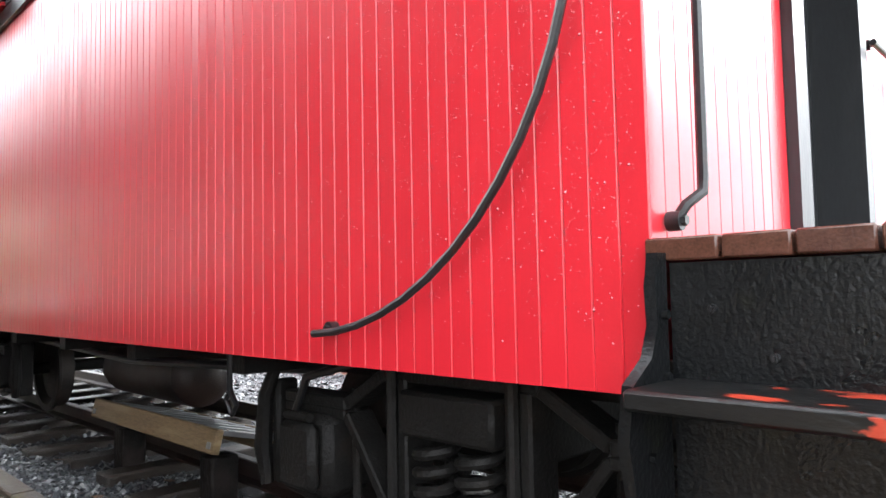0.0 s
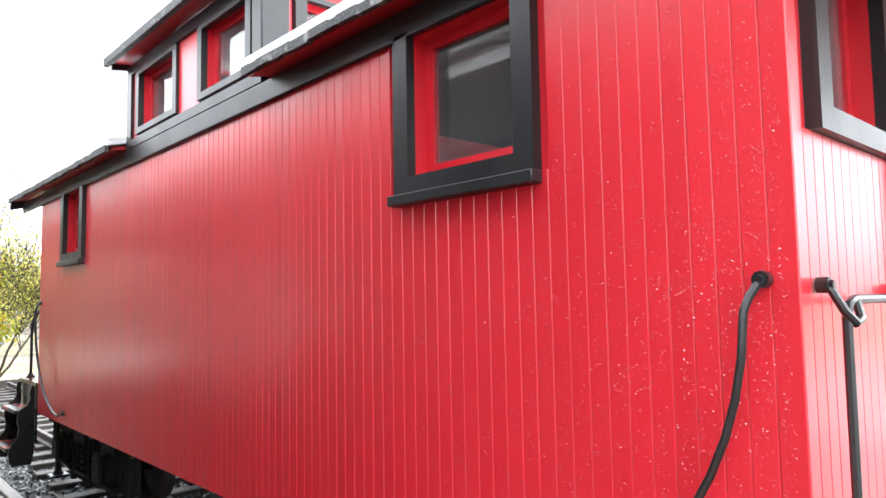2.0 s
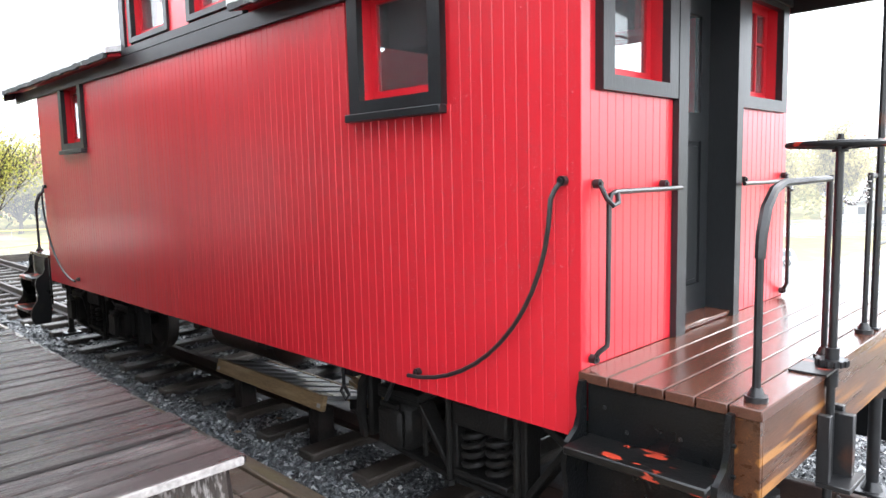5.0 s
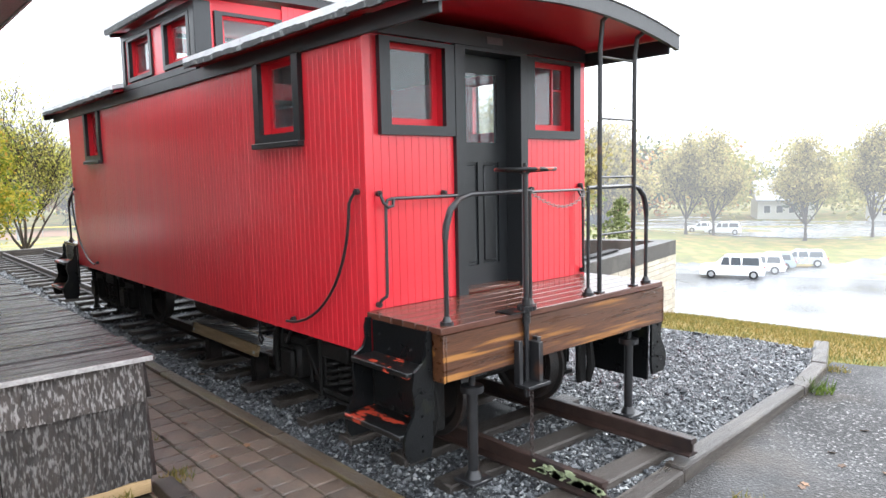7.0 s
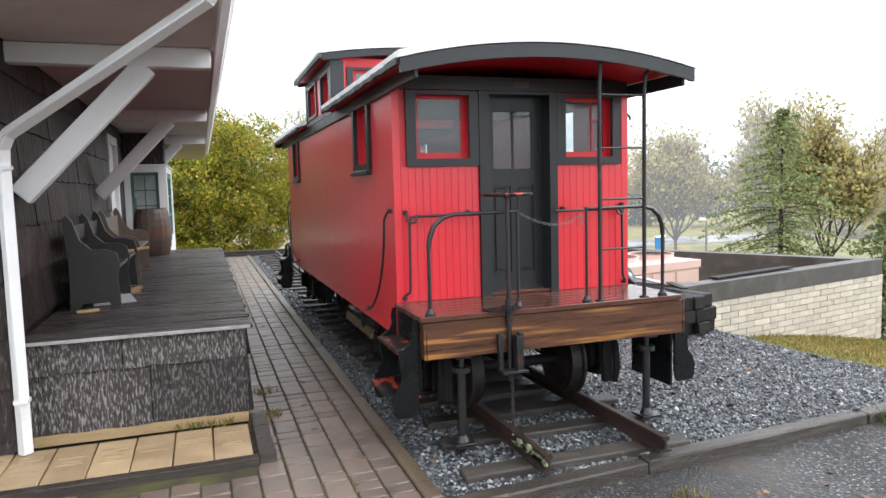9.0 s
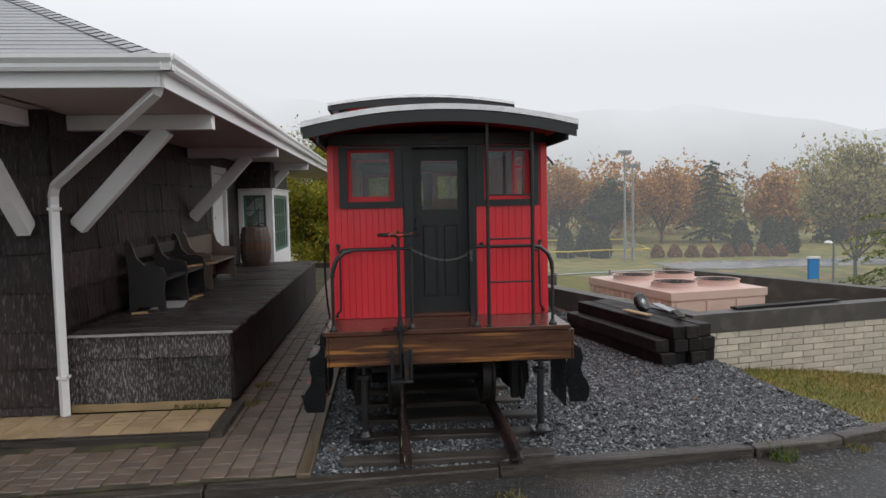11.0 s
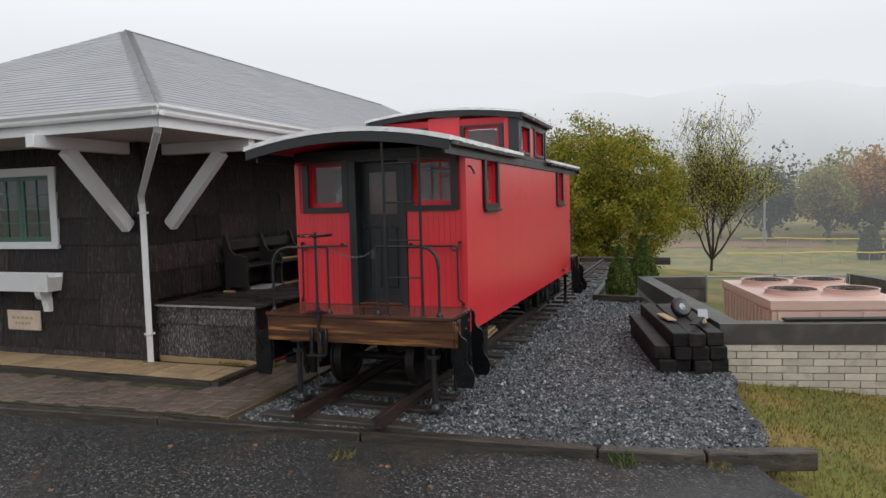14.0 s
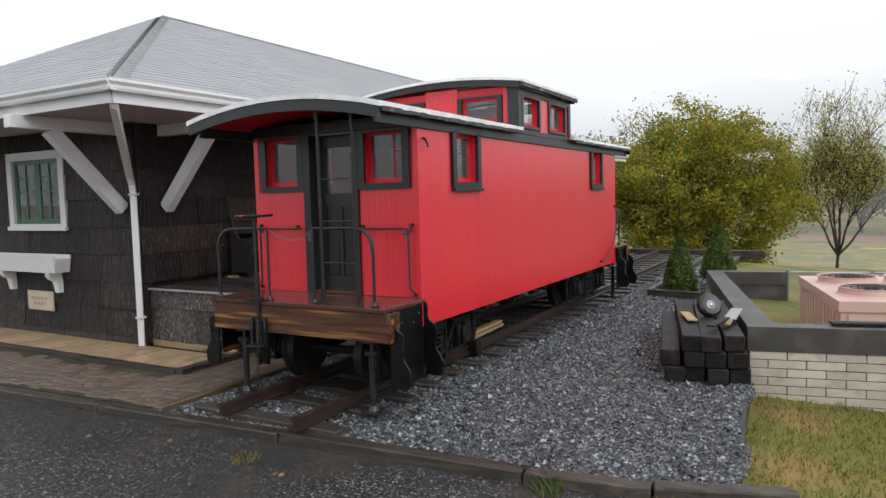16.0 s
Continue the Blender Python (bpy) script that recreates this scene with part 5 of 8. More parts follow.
tagged(part("ridge_caps", bm, ROOFSH, roof_s, "overlapping ridge cap shingles", smooth=False), kind="stuff")

# soffit boards, fascia, gutter
bm = bmesh.new()
y = EY + 0.06
while y < RNY - 0.2:
    box(bm, SX + 0.03, EX - 0.03, y, y + 0.085, 3.425, 3.445)
    y += 0.09
x = EWX + 0.3
while x < SX + 0.02:
    box(bm, x, x + 0.085, EY + 0.06, SY - 0.03, 3.425, 3.445)
    x += 0.09
structure("soffit_ceiling", bm, SOFFIT, "narrow painted soffit boards under the eaves", smooth=False)
structure("soffit_backing", B(SWX, EX - 0.02, EY + 0.05, RNY - 0.1, 3.447, 3.47), WHITE)
structure("fascia_trim", B(EX - 0.03, EX - 0.005, EY + 0.02, RNY, 3.41, 3.55, bevel=0.003), WHITE, "white eave fascia")
structure("fascia_trim", B(EWX, EX - 0.032, EY + 0.0, EY + 0.025, 3.41, 3.55, bevel=0.003), WHITE, "white eave fascia")
gutter = thing("gutter", (EX, EY, 3.6), "white metal eave gutter with a downspout", "gutter", kind="structure")
GP = [(0.0, 3.54), (0.075, 3.54), (0.09, 3.57), (0.092, 3.60), (0.125, 3.64), (0.125, 3.675), (0.112, 3.675), (0.112, 3.65), (0.08, 3.61), (0.075, 3.556), (0.012, 3.556), (0.012, 3.675), (0.0, 3.675)]
part("gutter_run", prism(bmesh.new(), [(EX + u, z) for u, z in GP], "y", EY - 0.10, RNY), WHITE, gutter, smooth=False)
part("gutter_run", prism(bmesh.new(), [(EY - u, z) for u, z in GP], "x", EWX, EX + 0.10), WHITE, gutter, smooth=False)
bm = bmesh.new()
dp = [(EX - 0.06, EY + 0.05, 3.55), (EX - 0.06, EY + 0.05, 3.46), (EX - 0.1, EY + 0.10, 3.38), (SX + 0.14, SY - 0.17, 2.62), (SX + 0.08, SY - 0.10, 2.52), (SX + 0.07, SY - 0.08, 2.42), (SX + 0.07, SY - 0.08, 0.15)]
for p, q in zip(dp, dp[1:]):
    d = (Vector(q) - Vector(p)).normalized()
    beam(bm, Vector(p) - d * 0.012, Vector(q) + d * 0.012, 0.09, 0.07, 0.008, up=(0.7, -0.7, 0.01))
for z in (0.55, 2.36):
    box(bm, SX + 0.02, SX + 0.125, SY - 0.13, SY - 0.02, z, z + 0.03)
part("downspout", bm, WHITE, gutter, "white rectangular downspout")


def bracket(axis, at, name="eave_bracket"):
    """A white eave bracket: level arm and slanting brace."""
    th = thing(name, (SX, at, 3.2) if axis == "x" else (at, SY, 3.2), "white-painted heavy timber eave bracket", "bracket", "eave brackets")
    def P(d, z):
        return (SX + 0.02 + d, at, z) if axis == "x" else (at, SY - 0.02 - d, z)
    part("arm", beam(bmesh.new(), P(0.0, 3.335), P(1.60, 3.335), 0.15, 0.17, 0.006), WHITE, th)
    part("brace", beam(bmesh.new(), P(0.03, 2.16), P(1.06, 3.26), 0.14, 0.19, 0.006), WHITE, th)
    return th


for y in (1.75, 6.5, 11.4):
    bracket("x", y)
for x in (-2.0, -7.4):
    bracket("y", x)

# platform deck along the station
DZ = 0.985
DX, DY0, DY1 = 0.02, 1.42, 10.6
deck = thing("deck", (SX / 2, 5.9, 0.1), "weathered wooden station platform with bark-clad sides", "deck", kind="structure")
part("deck_frame", B(SX, DX - 0.02, DY0 + 0.03, DY1, 0.08, DZ - 0.04), BARK, deck, smooth=False)
clad("y", DY0, -1, SX + 0.02, DX, [0.20, 0.70, DZ - 0.05], deck, mat=BARK_PALE, wide=(0.6, 1.0))
clad("x", DX, 1, DY0, DY1, [0.20, 0.70, DZ - 0.05], deck, mat=BARK, wide=(0.8, 1.4))
rd = random.Random(17)
y = DY0 - 0.05
while y < DY1:
    w = rd.uniform(0.125, 0.15)
    bm = B(SX + 0.01, DX + 0.05 + rd.uniform(-0.015, 0.015), y, y + w - rd.uniform(0.006, 0.014), DZ - 0.038, DZ + rd.uniform(-0.009, 0.003), bevel=0.006)
    part("deck_board", bm, DECKW, deck)
    y += w
part("edge_board", B(SX + 0.02, DX + 0.04, DY0 - 0.066, DY0 - 0.052, DZ - 0.035, DZ - 0.004, bevel=0.003), material("bleached_edge_wood", (0.33, 0.31, 0.30), rough=0.7, vary=0.4, scale=6, fine=60, bump=0.5), deck, "bleached edge board")
part("footing_board", B(SX + 0.03, DX - 0.01, DY0 - 0.03, DY0 + 0.02, 0.10, 0.195, bevel=0.004), RAWWOOD, deck, "reddish wooden footing board")


# benches
def bench(y0, y1, mat, label, solid_back=False):
    th = thing("bench", (SX + 0.3, (y0 + y1) / 2, DZ), label, "bench", "benches on the platform")
    xb = SX + 0.15
    prof = [(xb + 0.02, DZ), (xb + 0.10, DZ), (xb + 0.13, DZ + 0.07), (xb + 0.38, DZ + 0.07), (xb + 0.41, DZ), (xb + 0.49, DZ), (xb + 0.47, DZ + 0.3), (xb + 0.50, DZ + 0.46), (xb + 0.47, DZ + 0.58), (xb + 0.36, DZ + 0.62), (xb + 0.24, DZ + 0.62), (xb + 0.14, DZ + 0.72), (xb + 0.08, DZ + 0.92), (xb + 0.03, DZ + 0.98), (xb - 0.005, DZ + 0.92), (xb + 0.03, DZ + 0.5)]
    ends = (y0, (y0 + y1) / 2, y1 - 0.045) if not solid_back else (y0, y1 - 0.045)
    for y in ends:
        part("end_panel", prism(bmesh.new(), prof, "y", y, y + 0.045), mat, th)
    for a, b in zip(ends, ends[1:]):
        part("seat", B(xb + 0.05, xb + 0.48, a + 0.047, b - 0.002, DZ + 0.40, DZ + 0.435, bevel=0.006), mat, th)
        rails = ((0.50, 0.86),) if solid_back else ((0.50, 0.62), (0.70, 0.86))
        for z0, z1 in rails:
            part("back_board", beam(bmesh.new(), (xb + 0.05, a + 0.047, DZ + (z0 + z1) / 2), (xb + 0.05, b - 0.002, DZ + (z0 + z1) / 2), 0.022, z1 - z0, 0.004), mat, th)
        part("stretcher", B(xb + 0.1, xb + 0.125, a + 0.047, b - 0.002, DZ + 0.1, DZ + 0.38), mat, th)
    return th


bench(2.87, 4.92, BENCHW, "dark-stained wooden settle bench with curved arms")
bench(5.35, 7.2, BENCHP, "worn pale wooden bench against the wall", True)
bm = bmesh.new()
beam(bm, (SX + 0.35, 4.3, DZ + 0.452), (SX + 0.75, 5.25, DZ + 0.456), 0.05, 0.03)
solid("stick", bm, RAWWOOD, "split piece of raw wood lying on the bench", "stick")
bm = bmesh.new()
slab(bm, [(SX + 0.35, 3.1), (SX + 0.75, 3.25), (SX + 0.62, 3.95), (SX + 0.25, 3.8)], DZ + 0.003, DZ + 0.018)
solid("board_sheet", bm, material("grey_board", (0.42, 0.42, 0.43), rough=0.5, vary=0.15), "loose grey board lying under the bench", "board")
for k, (x, y, a) in enumerate(((SX + 0.25, 2.72, 0.3), (SX + 0.6, 4.25, 1.0), (SX + 0.55, 3.98, 0.6))):
    bm = bmesh.new()
    beam(bm, (x, y, DZ + 0.018), (x + 0.2 * math.cos(a), y + 0.2 * math.sin(a), DZ + 0.018), 0.05, 0.028)
    solid("wood_scrap", bm, RAWWOOD, "small scrap of raw yellow wood on the deck", "wood scrap")

# barrel
bar = thing("barrel", (-1.22, 9.75, DZ), "old oak barrel with steel hoops on the platform", "barrel")
nst = 18
for i in range(nst):
    a0_, a1_ = 2 * math.pi * (i + 0.03) / nst, 2 * math.pi * (i + 0.97) / nst
    bm = bmesh.new()
    prof = [(0.285 + 0.065 * (1 - ((z - 0.45) / 0.45) ** 2), z) for z in (0, 0.15, 0.3, 0.45, 0.6, 0.75, 0.9)]
    rows = [[bm.verts.new((-1.22 + (r - dd) * math.cos(a), 9.75 + (r - dd) * math.sin(a), DZ + z)) for dd in (0, 0.025) for a in (a0_, a1_)] for r, z in prof]
    for A, Bq in zip(rows, rows[1:]):
        for i0, i1 in ((0, 1), (1, 3), (3, 2), (2, 0)):
            bm.faces.new((A[i0], A[i1], Bq[i1], Bq[i0]))
    bm.faces.new((rows[0][0], rows[0][1], rows[0][3], rows[0][2]))
    bm.faces.new((rows[-1][0], rows[-1][1], rows[-1][3], rows[-1][2]))
    part("stave", bm, OAK, bar)
for z in (0.04, 0.16, 0.28, 0.58, 0.70, 0.82):
    bm = bmesh.new()
    def rad(q):
        return 0.289 + 0.065 * (1 - ((q - 0.45) / 0.45) ** 2)
    lathe(bm, [(rad(z) - 0.006, z), (rad(z) + 0.002, z), (rad(z + 0.045) + 0.002, z + 0.045), (rad(z + 0.045) - 0.006, z + 0.045)], (-1.22, 9.75, DZ), 28)
    part("hoop", bm, HOOP, bar, "dull steel hoop")
part("barrel_head", lathe(bmesh.new(), [(0.26, 0.84), (0.26, 0.86)], (-1.22, 9.75, DZ), 24), OAK, bar)

# white door and glazed bay further along
door1 = thing("door_1", (SX, 8.65, DZ), "white-painted plank door with black hinges", "door", kind="structure")
part("door_casing", pierced(bmesh.new(), "x", SX - 0.1, SX + 0.05, 8.0, 9.3, DZ, 3.2, [(8.14, 9.16, DZ, 3.06)]), WHITE, door1, smooth=False)
for i in range(6):
    part("plank", B(SX - 0.06, SX - 0.02, 8.145 + i * 0.169, 8.145 + (i + 1) * 0.169 - 0.004, DZ + 0.01, 3.055, bevel=0.004), WHITE, door1)
for z in (1.3, 2.1, 2.8):
    part("hinge", B(SX - 0.02, SX - 0.008, 8.15, 8.45, z, z + 0.05), IRON, door1, "black strap hinge")
bay = thing("bay_window", (SX + 0.4, 11.6, DZ), "white-painted station bay with green sash", "bay window", kind="structure")
BYX = -0.95
part("bay_wall", pierced(bmesh.new(), "y", 10.65, 10.75, SX, BYX, 0.1, 2.78, [(SX + 0.12, BYX - 0.16, 1.55, 2.62)]), WHITE, bay, smooth=False)
part("bay_wall", pierced(bmesh.new(), "x", BYX - 0.1, BYX, 10.752, 13.4, 0.1, 2.78, [(10.9, 13.2, 1.2, 2.62)]), WHITE, bay, smooth=False)
part("bay_wall", B(SX, BYX, 13.402, 13.5, 0.1, 2.78), WHITE, bay, smooth=False)
part("bay_head", B(SX, BYX - 0.03, 10.68, 13.47, 2.782, 3.42), BARK, bay, "dark bark-clad wall over the bay", smooth=False)
part("bay_cornice", B(SX, BYX + 0.03, 10.62, 13.53, 2.74, 2.781, bevel=0.006), WHITE, bay, smooth=False)
c0, c1 = SX + 0.12, BYX - 0.16
hz = [(c0 + 0.05 + (c1 - c0 - 0.1) * i / 2 + 0.01, c0 + 0.05 + (c1 - c0 - 0.1) * (i + 1) / 2 - 0.01, 1.62 + 0.32 * j, 1.92 + 0.32 * j) for i in range(2) for j in range(3)]
sash1 = part("sash", pierced(bmesh.new(), "y", 10.68, 10.72, c0, c1, 1.55, 2.62, hz), GREEN, bay, "green window sash", smooth=False)
for h in hz:
    part("pane", B(h[0], h[1], 10.697, 10.703, h[2], h[3]), GLASS, sash1, smooth=False).visible_shadow = False
hz = [(10.97 + 0.37 * i, 11.30 + 0.37 * i, 1.27 + 0.43 * j, 1.67 + 0.43 * j) for i in range(6) for j in range(3)]
sash2 = part("sash", pierced(bmesh.new(), "x", BYX - 0.07, BYX - 0.03, 10.9, 13.2, 1.2, 2.62, hz), GREEN, bay, smooth=False)
part("pane", B(BYX - 0.053, BYX - 0.047, 10.95, 13.15, 1.25, 2.58), GLASS, sash2, smooth=False).visible_shadow = False


# ---- brick enclosure with a cooling unit ----
BA = math.atan2(1.13, 5.27)
C0 = Vector((6.33, 3.40, 0))
UX = Vector((math.cos(BA), math.sin(BA), 0))
UY = Vector((-math.sin(BA), math.cos(BA), 0))
LX, LY = 5.4, 8.15


def enc(u, v, z):
    p = C0 + UX * u + UY * v
    return (p.x, p.y, z)


def top_z(v):
    return 0.61 - 0.028 * v


def wall_run(bm, u0, u1, v0, v1, zb, zt0, zt1):
    """A wall block in the enclosure's own axes; its top runs from zt0 at v0 to zt1 at v1."""
    q = [(u0, v0, zt0), (u1, v0, zt0), (u1, v1, zt1), (u0, v1, zt1)]
    lo = [bm.verts.new(enc(u, v, zb)) for u, v, _ in q]
    hi = [bm.verts.new(enc(u, v, z)) for u, v, z in q]
    for i in range(4):
        bm.faces.new((lo[i], lo[(i + 1) % 4], hi[(i + 1) % 4], hi[i]))
    bm.faces.new(lo[::-1])
    bm.faces.new(hi)
    return bm


CAPH = 0.29
brick_wall_south = structure("brick_wall_south", wall_run(bmesh.new(), 0.02, LX - 0.02, 0.02, 0.28, -1.6, top_z(0) - CAPH, top_z(0.3) - CAPH), MORTAR, "low cream-painted brick wall", smooth=False)
brick_wall_west = structure("brick_wall_west", wall_run(bmesh.new(), 0.02, 0.28, 0.284, LY, -1.2, top_z(0.3) - CAPH, top_z(LY) - CAPH), MORTAR, "low cream-painted brick wall", smooth=False)
brick_wall_east = structure("brick_wall_east", wall_run(bmesh.new(), LX - 0.28, LX - 0.02, 0.284, LY, -2.2, top_z(0.3) - CAPH, top_z(LY) - CAPH), MORTAR, "low cream-painted brick wall", smooth=False)
structure("brick_wall_north", wall_run(bmesh.new(), 0.284, 1.6, LY - 0.28, LY, -1.6, top_z(LY) - CAPH, top_z(LY) - CAPH), CAP, "dark rendered wall", smooth=False)
cap = thing("wall_cap", enc(2.7, 0.15, 0.4), "dark damp concrete band along the wall top", "wall cap", kind="structure")
part("cap_block", wall_run(bmesh.new(), -0.02, LX + 0.02, -0.02, 0.30, top_z(0) - CAPH + 0.002, top_z(0), top_z(0.3)), CAP, cap, smooth=False)
for u0, u1 in ((-0.02, 0.30), (LX - 0.30, LX + 0.02)):
    part("cap_block", wall_run(bmesh.new(), u0, u1, 0.304, LY + 0.02, top_z(LY) - CAPH + 0.004, top_z(0.3), top_z(LY)), CAP, cap, smooth=False)
part("cap_block", wall_run(bmesh.new(), 0.304, 1.6, LY - 0.30, LY + 0.02, top_z(LY) - CAPH + 0.004, top_z(LY), top_z(LY)), CAP, cap, smooth=False)
bm = bmesh.new()
slab(bm, [enc(0.3, 0.3, 0)[:2], enc(LX - 0.3, 0.3, 0)[:2], enc(LX - 0.3, LY, 0)[:2], enc(0.3, LY, 0)[:2]], -2.2, -0.95)
structure("enclosure_floor", bm, CAP, "concrete floor of the sunken enclosure", smooth=False)
# loose plank on the wall
bm = bmesh.new()
beam(bm, enc(0.9, 0.22, 0.632), enc(3.0, 0.30, 0.632), 0.16, 0.03, 0.003)
solid("plank", bm, CREOSOTE, "dark wet plank lying on the wall top", "plank")

ac = thing("cooling_unit", enc(2.4, 4.6, -0.95), "large pink-beige rooftop cooling unit with round fans", "cooling unit")
AU0, AU1, AV0, AV1, AZ0, AZ1 = 1.55, 3.75, 2.75, 5.95, -0.949, 0.52


def abox(u0, u1, v0, v1, z0, z1):
    return wall_run(bmesh.new(), u0, u1, v0, v1, z0, z1, z1)


part("casing", abox(AU0, AU1, AV0, AV1, AZ0, AZ1 - 0.16), ACPAINT, ac, smooth=False)
part("top_tray", abox(AU0 - 0.03, AU1 + 0.03, AV0 - 0.03, AV1 + 0.03, AZ1 - 0.158, AZ1), ACPAINT, ac, smooth=False)
for k in range(14):
    v = AV0 + 0.12 + k * 0.22
    part("rib", abox(AU0 - 0.025, AU0 - 0.002, v, v + 0.1, AZ0 + 0.3, AZ1 - 0.2), ACPAINT, ac, smooth=False)
for k in range(3):
    u = AU0 + 0.1 + k * 0.7
    part("access_panel", abox(u, u + 0.62, AV0 - 0.022, AV0 - 0.002, AZ0 + 0.2, AZ1 - 0.2), ACPAINT, ac, smooth=False)
for u in (AU0 + 0.58, AU1 - 0.58):
    for v in (AV0 + 0.75, AV0 + 2.25):
        bm = bmesh.new()
        c = enc(u, v, AZ1)
        lathe(bm, [(0.50, 0.0), (0.46, 0.03), (0.45, 0.11), (0.47, 0.13), (0.44, 0.13), (0.42, 0.03), (0.42, 0.0)], c, 32)
        fan = part("fan_ring", bm, ACPAINT, ac, "round fan shroud")
        bm = bmesh.new()
        for r in (0.1, 0.2, 0.3, 0.4):
            tube(bm, [(c[0] + r * math.cos(a), c[1] + r * math.sin(a), c[2] + 0.115) for a in [2 * math.pi * j / 20 for j in range(20)]], 0.006, 4, closed=True)
        rod(bm, (c[0], c[1], c[2] + 0.01), (c[0], c[1], c[2] + 0.11), 0.09)
        for j in range(4):
            a = math.pi * j / 4
            rod(bm, (c[0] - 0.43 * math.cos(a), c[1] - 0.43 * math.sin(a), c[2] + 0.115), (c[0] + 0.43 * math.cos(a), c[1] + 0.43 * math.sin(a), c[2] + 0.115), 0.006, n=4)
        part("fan_guard", bm, ACDARK, fan)

# chain-link gate at the open corner
gate = thing("chain_link_gate", enc(2.4, LY, -0.9), "grey chain-link gate on steel posts", "gate")
STEEL = material("galvanised_steel", (0.34, 0.35, 0.36), rough=0.4, metallic=0.7, vary=0.15)
for u in (1.66, 3.3, 5.0):
    part("post", rod(bmesh.new(), enc(u, LY - 0.1, -0.95), enc(u, LY - 0.1, 0.42), 0.035), STEEL, gate)
part("top_rail", rod(bmesh.new(), enc(1.66, LY - 0.1, 0.36), enc(5.0, LY - 0.1, 0.36), 0.022), STEEL, gate)
bm = bmesh.new()
for k in range(-22, 56):
    for sgn in (1, -1):
        a0_, b0_ = 1.68 + k * 0.06, -0.9
        a1_, b1_ = a0_ + sgn * 1.25, 0.35
        t0, t1 = 0.0, 1.0
        for lim, s in ((1.68, 1), (4.98, -1)):
            if (a1_ - a0_) * s > 0:
                t0 = max(t0, (lim - a0_) / (a1_ - a0_))
            else:
                t1 = min(t1, (lim - a0_) / (a1_ - a0_))
        if t1 - t0 > 0.02 and 0 <= t0 < 1 and 0 < t1 <= 1:
            beam(bm, enc(a0_ + (a1_ - a0_) * t0, LY - 0.1, b0_ + 1.25 * t0), enc(a0_ + (a1_ - a0_) * t1, LY - 0.1, b0_ + 1.25 * t1), 0.004, 0.004)
tagged(part("mesh", bm, STEEL, gate, "woven steel wire", smooth=False), kind="stuff")

# stack of old ties beside the wall
tie_long = finish("stacked_tie", B(-0.11, 0.11, -1.35, 1.35, -0.09, 0.09, bevel=0.012), CREOSOTE)
rq = random.Random(6)
for lay, n in ((0, 4), (1, 4), (2, 3)):
    for k in range(n):
        p = Vector(enc(-0.15 - 0.235 * k - 0.03 * lay + rq.uniform(-0.01, 0.01), 0.78 + rq.uniform(-0.06, 0.06), 0.045 + 0.09 + 0.182 * lay))
        ob = tagged(new("stacked_tie", tie_long), "black creosoted wooden tie in a stack", "railway tie", "stacked ties")
        ob.matrix_basis = Matrix.Translation(p) @ Matrix.Rotation(BA + rq.uniform(-0.015, 0.015), 4, "Z")
PAIL = material("black_plastic_pipe", (0.012, 0.012, 0.013), rough=0.3, vary=0.2)
SZ = 0.045 + 0.182 * 3
WM = Matrix.Translation(enc(-0.40, 0.75, SZ + 0.135)) @ Matrix.Rotation(BA + 0.5, 4, "Z") @ Matrix.Rotation(radians(62), 4, "X")
cart = thing("cart_wheel", enc(-0.40, 0.75, SZ), "small black rubber cart wheel lying on the tie stack", "wheel")
bm = lathe(bmesh.new(), [(0.085, -0.045), (0.13, -0.055), (0.155, -0.035), (0.16, 0.0), (0.155, 0.035), (0.13, 0.055), (0.085, 0.045)], (0, 0, 0), 28)
bmesh.ops.transform(bm, matrix=WM, verts=bm.verts)
tyre = part("tyre", bm, PAIL, cart)
bm = lathe(bmesh.new(), [(0.02, -0.06), (0.03, -0.05), (0.082, -0.04), (0.082, 0.04), (0.03, 0.05), (0.02, 0.06)], (0, 0, 0), 18)
bmesh.ops.transform(bm, matrix=WM, verts=bm.verts)
part("hub", bm, STEEL, cart, "dull steel hub")
for k, (u, v, du, dv, w, mm, lb) in enumerate(((-0.62, 0.2, -0.08, 0.55, 0.12, RAWWOOD, "raw orange board on the tie stack"), (-0.25, -0.1, 0.1, 0.5, 0.06, RAWWOOD, "splintered wood strip on the tie stack"), (-0.2, 0.2, 0.15, 0.7, 0.14, STEEL, "bent grey metal strip on the tie stack"), (-0.45, -0.35, 0.2, 0.45, 0.1, CREOSOTE, "dark broken board on the tie stack"))):
    bm = bmesh.new()
    beam(bm, enc(u, v, SZ + 0.035 + 0.012 * k), enc(u + du, v + dv, SZ + 0.04 + 0.018 * k), w, 0.02, 0.003)
    solid("scrap_board", bm, mm, lb, "scrap board")

